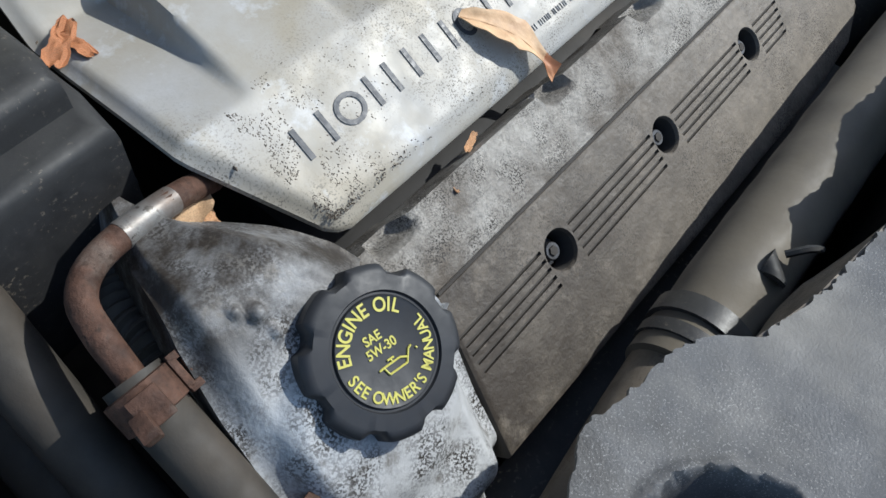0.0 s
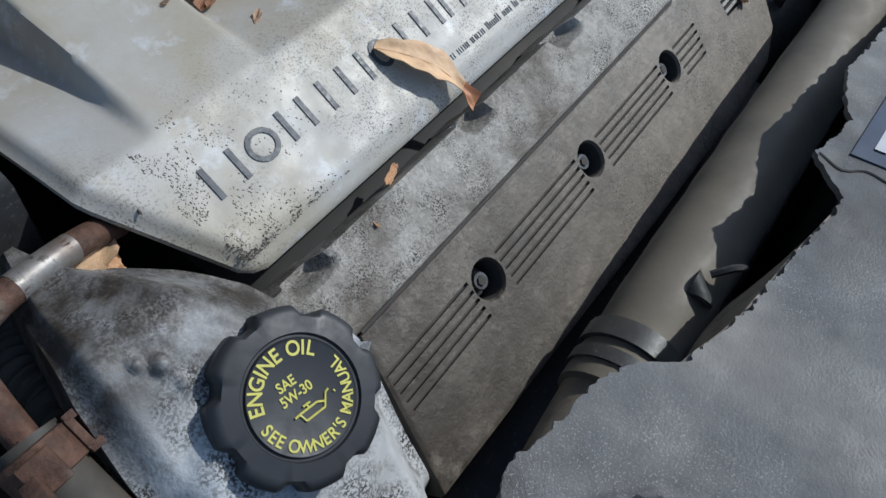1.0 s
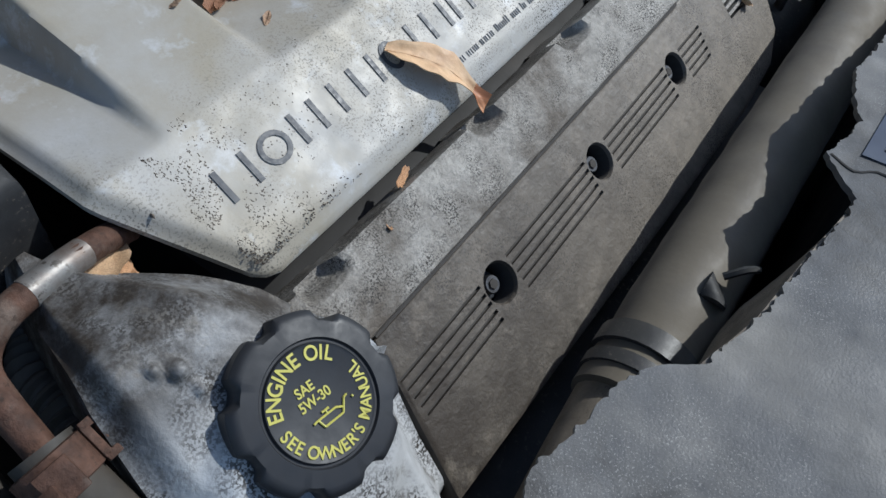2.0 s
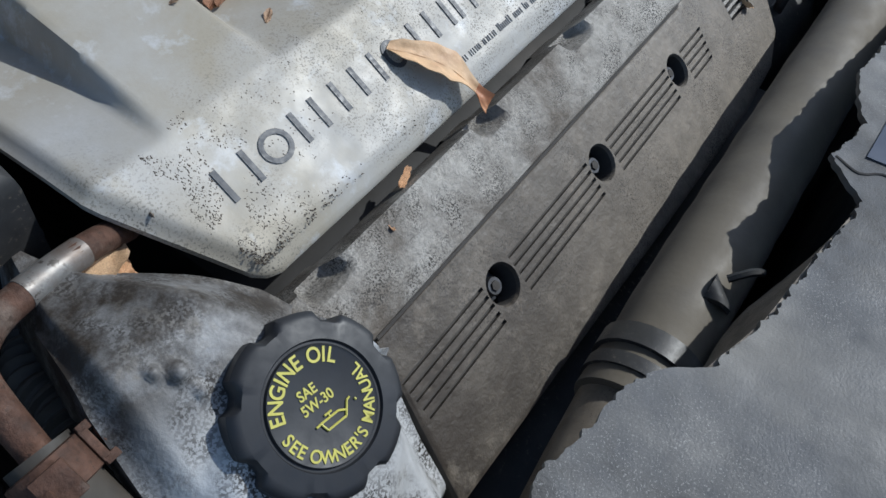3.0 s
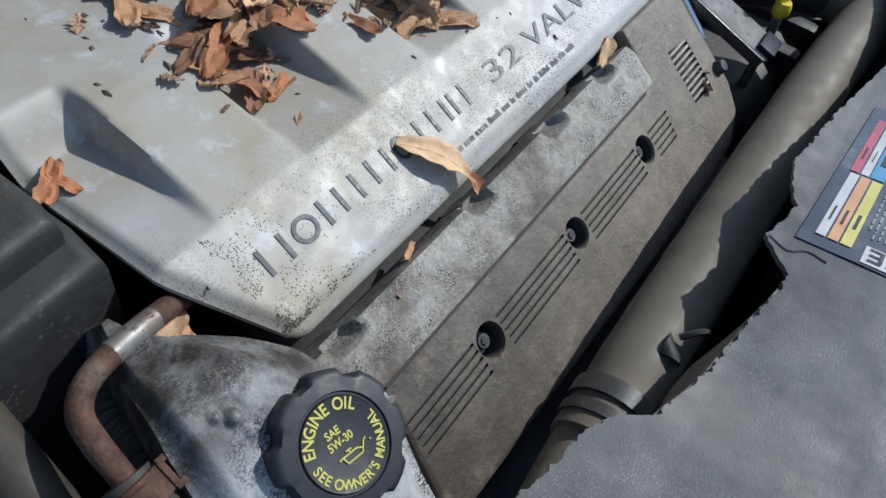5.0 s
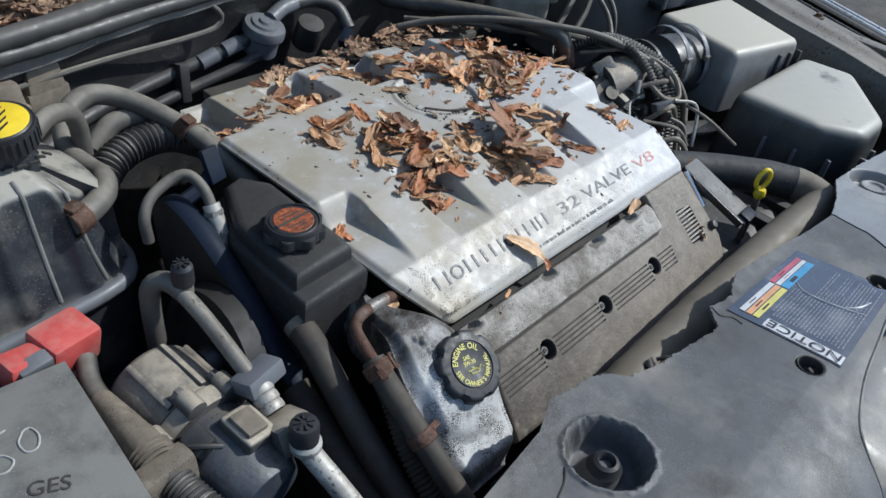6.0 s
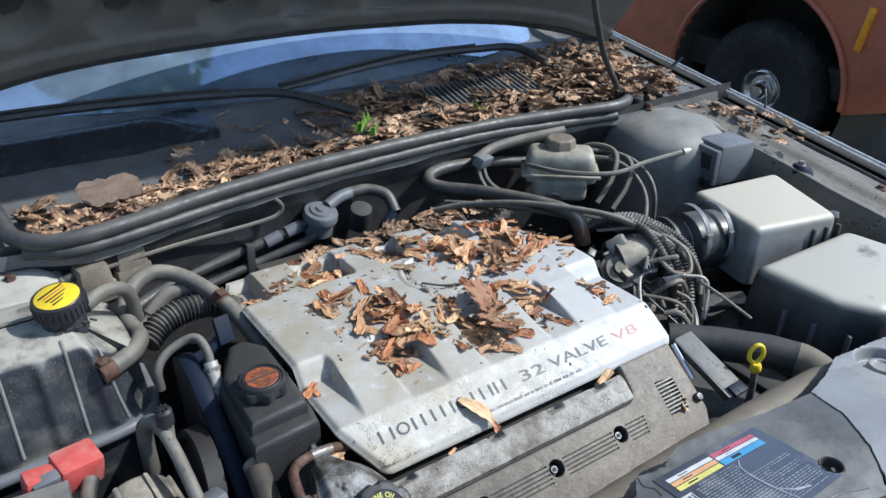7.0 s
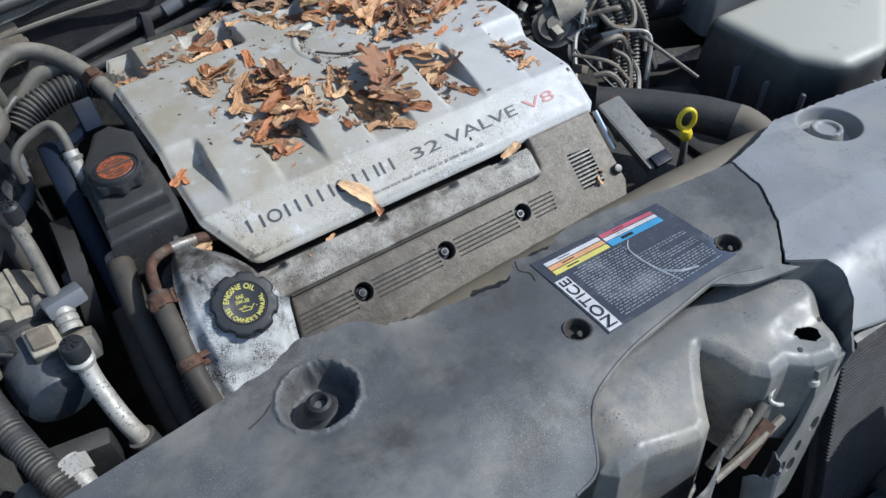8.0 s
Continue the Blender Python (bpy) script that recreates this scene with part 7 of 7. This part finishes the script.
part("lens", box((3.12, 0.912, 0.93), (0.30, 0.02, 0.15), 0.008), M_GROOVE, bez)


# ---- trees round the yard ----
def tree(x, y, h, seed, lean=(0.0, 0.0), wide=0.30):
    rng = random.Random(seed)
    t = thing("tree", "leafy green tree at the edge of the yard", "tree", "yard trees", at=(x, y, 0.05))
    part("trunk", tube([(x, y, 0.0), (x + 0.1, y, h * 0.3), (x + lean[0] * 0.55, y + 0.1 + lean[1] * 0.55, h * 0.6), (x + lean[0], y + lean[1], h * 0.85)], lambda k: 0.16 * (1 - 0.8 * k), 10, 0.3), M_BARK, t)
    for i in range(7):
        a, z = rng.uniform(0, 6.28), h * rng.uniform(0.3, 0.7)
        part("limb", tube([(x, y, z), (x + 0.7 * math.cos(a), y + 0.7 * math.sin(a), z + 0.5), (x + 1.4 * math.cos(a), y + 1.4 * math.sin(a), z + 0.7)], lambda k: 0.05 * (1 - 0.8 * k), 6, 0.2), M_BARK, t)
    x, y = x + lean[0], y + lean[1]
    vs, fs = [], []
    for i in range(9000 if lean[0] else 4200):
        c = Vector((rng.gauss(0, 1), rng.gauss(0, 1), rng.gauss(0, 1))).normalized() * rng.uniform(0.35, 1.0) ** 0.5
        if noise.noise(c * 2.2 + Vector((seed, 0, 0))) < -0.12:
            continue
        c = Vector((x + c.x * h * wide, y + c.y * h * wide, h * 0.70 + c.z * h * 0.30))
        s, e = rng.uniform(0.07, 0.15), Euler((rng.uniform(-1, 1), rng.uniform(-1, 1), rng.uniform(0, 6.28))).to_matrix()
        b = len(vs)
        vs += [c + e @ Vector(p) * s for p in ((-1, 0, 0), (0, -0.5, 0.1), (1, 0, 0), (0, 0.5, 0.1))]
        fs.append((b, b + 1, b + 2, b + 3))
    me = bpy.data.meshes.new("crown")
    me.from_pydata(vs, [], fs)
    part("crown", me, M_FOLIAGE, t)
    return t


tree(-3.2, 4.6, 9.5, 1, (3.1, -1.1), 0.16)
for x, y, h, s in ( (-6.0, -7.0, 8.0, 2), (-8.5, 3.0, 9.0, 4)):
    tree(x, y, h, s)


# ---- fallen leaves ----
def leaf_mesh(seed, kind):
    """One dry leaf, 1 long: a whole blade, a torn piece or a lobed blade, bent and crumpled."""
    rng = random.Random(seed)
    nu, nv = 14, 8
    cup, bend, twist, fold = rng.uniform(-0.5, 0.9), rng.uniform(-0.7, 0.7), rng.uniform(-0.5, 0.5), rng.uniform(-0.2, 0.35)
    roll = rng.uniform(0.0, 0.7) * rng.choice((0, 1))
    side = rng.uniform(0.5, 1.0)
    vs = []
    for i in range(nu + 1):
        t = i / nu
        for j in range(nv + 1):
            s = 2 * j / nv - 1
            if kind == "lens":
                w = 0.21 * math.sin(math.pi * (0.03 + 0.94 * t)) ** 0.7 * (1 + 0.10 * math.sin(t * 50))
            elif kind == "strip":
                w = 0.195 + 0.07 * noise.noise(Vector((t * 3, seed * 2.3, math.copysign(1, s))))
                w *= (side if s > 0 else 1.0) * min(1, 6 * t + 0.62) * min(1, 6 * (1 - t) + 0.55)
            else:
                w = (0.30 + 0.15 * math.cos(t * 24 + 0.6 * math.copysign(1, s))) * math.sin(math.pi * (0.05 + 0.92 * t)) ** 0.6
            w *= 1 + 0.22 * abs(s) * noise.noise(Vector((t * 9, s * 2, seed * 1.7)))
            y = s * w
            x = t - 0.5 + (0.10 * noise.noise(Vector((seed * 1.3, s * 2.5, t))) if kind == "strip" else 0)
            z = cup * y * y * 2.2 + fold * abs(y) + 0.45 * bend * (t - 0.5) ** 2
            z += 0.085 * noise.noise(Vector((t * 3.5, s * 1.8, seed * 3.1))) + 0.03 * noise.noise(Vector((t * 11, s * 5, seed)))
            if s > 0.2:
                z += roll * (s - 0.2) ** 2 * w * 1.6
                y -= roll * (s - 0.2) ** 2 * w * 0.6
            p = Matrix.Rotation(twist * (t - 0.5), 3, "X") @ Vector((x, y, z))
            vs.append(p)
    k = nv + 1
    fs = [(i * k + j, i * k + j + 1, (i + 1) * k + j + 1, (i + 1) * k + j) for i in range(nu) for j in range(nv)]
    me = bpy.data.meshes.new("leaf")
    # a thin solid: both faces, closed round the edge
    n = len(vs)
    th = Vector((0, 0, 0.010))
    ring = [j for j in range(k)] + [i * k + nv for i in range(1, nu + 1)] + [nu * k + j for j in range(nv - 1, -1, -1)] + [i * k for i in range(nu - 1, 0, -1)]
    fs2 = [tuple(q + n for q in reversed(f)) for f in fs] + [(ring[(a + 1) % len(ring)], ring[a], ring[a] + n, ring[(a + 1) % len(ring)] + n) for a in range(len(ring))]
    me.from_pydata(vs + [v - th for v in vs], [], [tuple(f) for f in fs] + fs2)
    me.polygons.foreach_set("use_smooth", [True] * len(me.polygons))
    me.set_sharp_from_angle(angle=radians(40))
    return me


LEAVES = [leaf_mesh(s, k) for s, k in enumerate(("strip", "strip", "strip", "strip", "strip", "strip", "strip", "lens", "strip", "strip", "strip", "strip", "strip", "strip", "strip", "strip"), 1)]
for i, me in enumerate(LEAVES):
    me.materials.append((M_LEAF, M_TAN, M_RUSSET, M_LEAF, M_DARKLEAF, M_LEAF, M_RUSSET, M_TAN)[i % 8])


BROAD = [leaf_mesh(200 + i, k) for i, k in enumerate(("lens", "lobed", "strip", "lens", "lobed", "lens", "strip", "lobed"))]


def rest(me, m, ground_at, lift):
    """The pose m moved up or down until the leaf's lowest place lies lift above the ground below it."""
    low = min((m @ v.co).z - ground_at((m @ v.co).x, (m @ v.co).y) for v in list(me.vertices)[::3])
    return Matrix.Translation((0, 0, lift - low)) @ m


def cover_floor(x, y):
    if -0.13 < x < 0.36 and 0.06 < y < 0.46:
        return cov_z(x, y)
    return 0.93 if y >= 0.46 else 0.88


rng = random.Random(21)
PILES = [  # centre, spread, how many, mean length, height of the heap
    (0.024, 0.252, 0.025, 0.027, 36, 0.038, 0.010), (0.012, 0.190, 0.022, 0.017, 20, 0.042, 0.010), (-0.028, 0.306, 0.012, 0.009, 6, 0.040, 0.002),
    (0.070, 0.196, 0.013, 0.018, 9, 0.036, 0.005), (0.128, 0.178, 0.017, 0.030, 30, 0.040, 0.013), (0.208, 0.186, 0.011, 0.036, 15, 0.040, 0.004),
    (0.222, 0.305, 0.046, 0.040, 80, 0.036, 0.009), (0.180, 0.370, 0.040, 0.026, 24, 0.034, 0.005), (0.290, 0.310, 0.026, 0.040, 20, 0.034, 0.005),
    (0.008, 0.408, 0.022, 0.015, 17, 0.036, 0.007), (0.118, 0.418, 0.024, 0.012, 13, 0.030, 0.005), (-0.075, 0.380, 0.024, 0.010, 8, 0.032, 0.002),
    (0.312, 0.168, 0.009, 0.017, 5, 0.034, 0.002)]
for cx, cy, sx, sy, count, ln, heap in PILES:
    for i in range(count):
        x, y = rng.gauss(cx, sx), rng.gauss(cy, sy)
        y = min(max(y, 0.13), 0.447)
        x = min(max(x, -0.115), 0.35)
        me = rng.choice(LEAVES)
        size = ln * rng.uniform(0.5, 1.12)
        r = math.hypot((x - cx) / sx, (y - cy) / sy)
        m = pose(x, y, 0, rng.gauss(0, 13), rng.gauss(0, 11), rng.uniform(0, 360)) @ Matrix.Diagonal((size, size, size, 1))
        ob = new("leaf", me)
        ob.matrix_world = rest(me, m, cover_floor, heap * rng.random() * math.exp(-r * r / 2) - 0.0015)
        tan = me.materials[0] is M_TAN
        tagged(ob, "curled tan dry leaf lying on the engine cover" if tan else "curled brown dry leaf lying on the engine cover", "leaf", "fallen leaves on the engine")
for x, y, rz, l in ((-0.110, 0.190, 40, 0.026), (-0.106, 0.185, 100, 0.018)):
    m = pose(x, y, 0, 8, -6, rz) @ Matrix.Diagonal((l, l, l, 1))
    ob = new("leaf", LEAVES[2])
    ob.matrix_world = rest(LEAVES[2], m, cover_floor, 0.0)
    tagged(ob, "curled russet leaf lying by the edge of the engine cover", "leaf", "fallen leaves on the engine")
OAK = leaf_mesh(61, "lobed")
OAK.materials.append(M_DARKLEAF)
for x, y, z, rx, ry, rz, l in ((0.140, 0.205, 0.962, 30, -12, 62, 0.058), (0.133, 0.150, 0.950, 18, 10, 100, 0.046)):
    ob = new("leaf", OAK)
    ob.matrix_world = pose(x, y, z, rx, ry, rz) @ Matrix.Diagonal((l, l, l, 1))
    tagged(ob, "crinkled dark brown lobed leaf on the heap", "leaf", "fallen leaves on the engine")
# the pale leaf across the lettering, and single ones
pale = thing("leaf", "long pale tan leaf with curled brown tip across the cover's lettering", "leaf", "fallen leaves on the engine", at=(0.038, 0.068, 0.913))
PALE = basis((0.0300, 0.0960, cov_z(0.0300, 0.0960) + 0.0015), (0.0265, -0.046, -0.026), (0.87, 0.48, 0.06))


def pale_blade(u, v):
    """Broad near its torn top, drawn in towards the stalk, its edges lifted a little."""
    w = along([(0.0, 0.003), (0.10, 0.0062), (0.35, 0.0098), (0.55, 0.0100), (0.72, 0.0058), (0.85, 0.0036), (1.0, 0.0042)], u)
    k = 2 * v - 1
    y = k * w * (1 + 0.14 * noise.noise(Vector((u * 8, k, 4)))) + 0.004 * math.sin(2.4 * u) - 0.003 * step01(0.6, 1.0, u)
    z = 0.0022 * abs(k) ** 1.5 + 0.0055 * math.sin(math.pi * u) + 0.0011 * noise.noise(Vector((u * 6, k * 2, 1))) + 0.003 * step01(0.8, 1.0, u) * k
    return tuple(PALE @ Vector((0.056 * u, 0.92 * y, z)))


part("blade", sheet(lambda u, v: pale_blade(0.84 * u, v), 40, 12, (0, 0, -0.0005)), M_TAN, pale, deg=60)
part("curled_tip", sheet(lambda u, v: pale_blade(0.83 + 0.17 * u, v), 12, 12, (0, 0, -0.0005)), M_RUSSET, pale, "curled reddish-brown tip", 60)
part("midrib", tube([pale_blade(u, 0.5) for u in (0.02, 0.3, 0.6, 0.83)], 0.0005, 5, 0.004), M_TAN, pale)
for x, y, z, l, rz in ((-0.004, 0.058, 0.8855, 0.012, 20), (0.228, 0.060, 0.8885, 0.030, 12), (-0.032, 0.045, 0.8895, 0.008, 60), (-0.128, 0.104, 0.905, 0.034, 20), (-0.118, 0.100, 0.902, 0.020, 70), (0.312, -0.001, 0.848, 0.024, 60), (0.316, 0.006, 0.853, 0.018, 110)):
    ob = new("leaf", LEAVES[1 if l > 0.02 else 0])
    ob.matrix_world = pose(x, y, z, 25, rng.uniform(-10, 10), rz) @ Matrix.Diagonal((l, l, l, 1))
    tagged(ob, "small brown dry leaf scrap caught beside the valve cover", "leaf", "fallen leaves on the engine")


def heap_mesh(name, spots, seed, sizes):
    """Many loose leaves in one mesh; spots: a function that gives a place and its ground."""
    rng = random.Random(seed)
    bm = bmesh.new()
    for i in range(spots[0]):
        x, y, z, h = spots[1](rng)
        me = rng.choice(BROAD)
        s = rng.uniform(*sizes)
        m = pose(x, y, 0, rng.gauss(0, 12), rng.gauss(0, 11), rng.uniform(0, 360)) @ Matrix.Diagonal((s, s, s, 1))
        low = min((m @ v.co).z for v in list(me.vertices)[::4])
        m = Matrix.Translation((0, 0, z + h - low)) @ m
        base = [bm.verts.new(m @ v.co) for v in me.vertices]
        for p in me.polygons:
            bm.faces.new([base[q] for q in p.vertices])
    me = bpy.data.meshes.new(name)
    bm.to_mesh(me)
    bm.free()
    return me


def cowl_spot(rng):
    while True:
        x, y = rng.uniform(-0.32, 0.95), rng.uniform(0.57, 0.88)
        d = y - seal_y(min(0.735, max(-0.335, x)))
        if d < 0.02 or y > screen_y(x) - 0.01:
            continue
        if x < 0.18 and d > 0.13 and (x < -0.1 or rng.random() < 0.8):
            continue
        if 0.40 < x < 0.68 and 0.72 < y < 0.81 and rng.random() < 0.85:
            continue
        thick = 0.022 * step01(0.18, 0.4, x) + 0.012 * step01(0.1, 0.02, d) + 0.02 * step01(0.72, 0.85, x)
        return x, y, tray_z(x, y) - 0.008, rng.random() * thick


def litter_mat():
    m = M_LITTER
    n, l = m.node_tree.nodes, m.node_tree.links
    b = n["Principled BSDF"]
    src = b.inputs["Base Color"].links[0].from_socket
    h = n.new("ShaderNodeHueSaturation")
    r = n.new("ShaderNodeMapRange")
    r.inputs["To Min"].default_value, r.inputs["To Max"].default_value = 0.35, 1.7
    l.new(n.new("ShaderNodeNewGeometry").outputs["Random Per Island"], r.inputs["Value"])
    l.new(r.outputs["Result"], h.inputs["Value"])
    l.new(src, h.inputs["Color"])
    l.new(h.outputs["Color"], b.inputs["Base Color"])


litter_mat()
lit = heap_mesh("leaf_litter", (1350, cowl_spot), 8, (0.022, 0.055))
lit.materials.append(M_LITTER)
tagged(new("leaf_litter", lit), "thick brown leaf litter filling the cowl tray", "leaf litter", kind="stuff")
def scrap_spot(rng):
    cx, cy, sx, sy = rng.choice(PILES)[:4]
    x, y = min(max(rng.gauss(cx, sx * 1.25), -0.11), 0.345), min(max(rng.gauss(cy, sy * 1.25), 0.135), 0.445)
    return x, y, cov_z(x, y), 0.0


scraps = heap_mesh("leaf_scraps", (420, scrap_spot), 12, (0.005, 0.014))
scraps.materials.append(M_LITTER)
tagged(new("leaf_scraps", scraps), "small crumbled brown leaf scraps on the engine cover", "leaf litter", kind="stuff")
back = heap_mesh("leaf_litter", (75, lambda r: (r.uniform(0.02, 0.30) if r.random() < 0.6 else r.uniform(0.22, 0.40), r.uniform(0.460, 0.505), 0.914, r.random() * 0.007)), 9, (0.018, 0.036))
back.materials.append(M_LITTER)
tagged(new("leaf_litter", back), "brown leaf litter behind the engine cover", "leaf litter", kind="stuff")
part("leaf_shelf", box((0.17, 0.485, 0.907), (0.44, 0.06, 0.012), 0.003), M_BODY, engine)
ledge_lit = heap_mesh("leaf_litter", (60, lambda r: (r.uniform(0.93, 1.07), r.uniform(0.30, 0.72), rail_z(0.5) - 0.004, 0.004)), 10, (0.02, 0.045))
ledge_lit.materials.append(M_LITTER)
tagged(new("leaf_litter", ledge_lit), "scattered dry leaves on the fender ledge", "leaf litter", kind="stuff")
BIG = leaf_mesh(93, "strip")
BIG.materials.append(M_GREYLEAF)
ob = new("leaf", BIG)
ob.matrix_world = pose(-0.205, 0.650, 1.028, 36, 4, 12) @ Matrix.Diagonal((0.090, 0.150, 0.05, 1))
tagged(ob, "large flat brown leaf standing in the cowl litter", "leaf")
GREEN = leaf_mesh(78, "lobed")
GREEN.materials.append(M_GREENLEAF)
for x, y, z, s in ((0.222, 0.665, 1.036, 0.045), (0.235, 0.650, 1.030, 0.030), (0.46, 0.66, 1.030, 0.030)):
    ob = new("leaf", GREEN)
    ob.matrix_world = pose(x, y, z, 40, 10, 20 + 900 * x) @ Matrix.Diagonal((s, s, s, 1))
    tagged(ob, "fresh green leaf growing out of the cowl litter", "leaf")
# crumbs of bark and dirt on the cover
vs, fs = [], []
rng = random.Random(31)
for i in range(2900):
    if i > 720:
        x, y = -0.090 + min(0.3, rng.expovariate(42)), 0.066 + 0.055 * rng.random() ** 1.3
        if noise.noise(Vector((x * 70, y * 70, 4))) < -0.02:
            continue
    elif rng.random() < 0.62:
        a, d = rng.uniform(0, 6.28), 0.047 * rng.random() ** 0.5
        x, y = 0.139 + d * math.cos(a), 0.305 + d * math.sin(a)
    else:
        x, y = rng.gauss(0.10, 0.11), rng.gauss(0.30, 0.08)
    x, y = min(max(x, along(COV_L, y) + 0.002), 0.35), min(max(y, 0.066), 0.445)
    s = rng.uniform(0.0006, 0.0022) if i <= 720 else rng.uniform(0.00016, 0.0004)
    z = cov_z(x, y)
    b, a = len(vs), rng.uniform(0, 3.14)
    c, q = math.cos(a) * s, math.sin(a) * s
    k = rng.uniform(1, 2.6)
    vs += [(x - c * k, y - q * k, z - 0.0002), (x + q, y - c, z - 0.0002), (x + c * k, y + q * k, z - 0.0002), (x - q, y + c, z - 0.0002), (x, y, z + s * 0.9)]
    fs += [(b, b + 1, b + 4), (b + 1, b + 2, b + 4), (b + 2, b + 3, b + 4), (b + 3, b, b + 4)]
me = bpy.data.meshes.new("crumbs")
me.from_pydata(vs, [], fs)
me.materials.append(M_CRUMB)
tagged(new("dirt_crumbs", me), "dark crumbs of bark and dirt on the cover", "debris", kind="stuff")
twig = thing("twig", "thin dark bent twig on the engine cover", "twig", at=(0.16, 0.28, 0.947))
part("stem", tube([(0.105, 0.292, cov_z(0.105, 0.292) + 0.002), (0.125, 0.272, 0.9465), (0.150, 0.256, 0.949), (0.180, 0.240, 0.9505)], 0.0014, 6), M_CRUMB, twig)
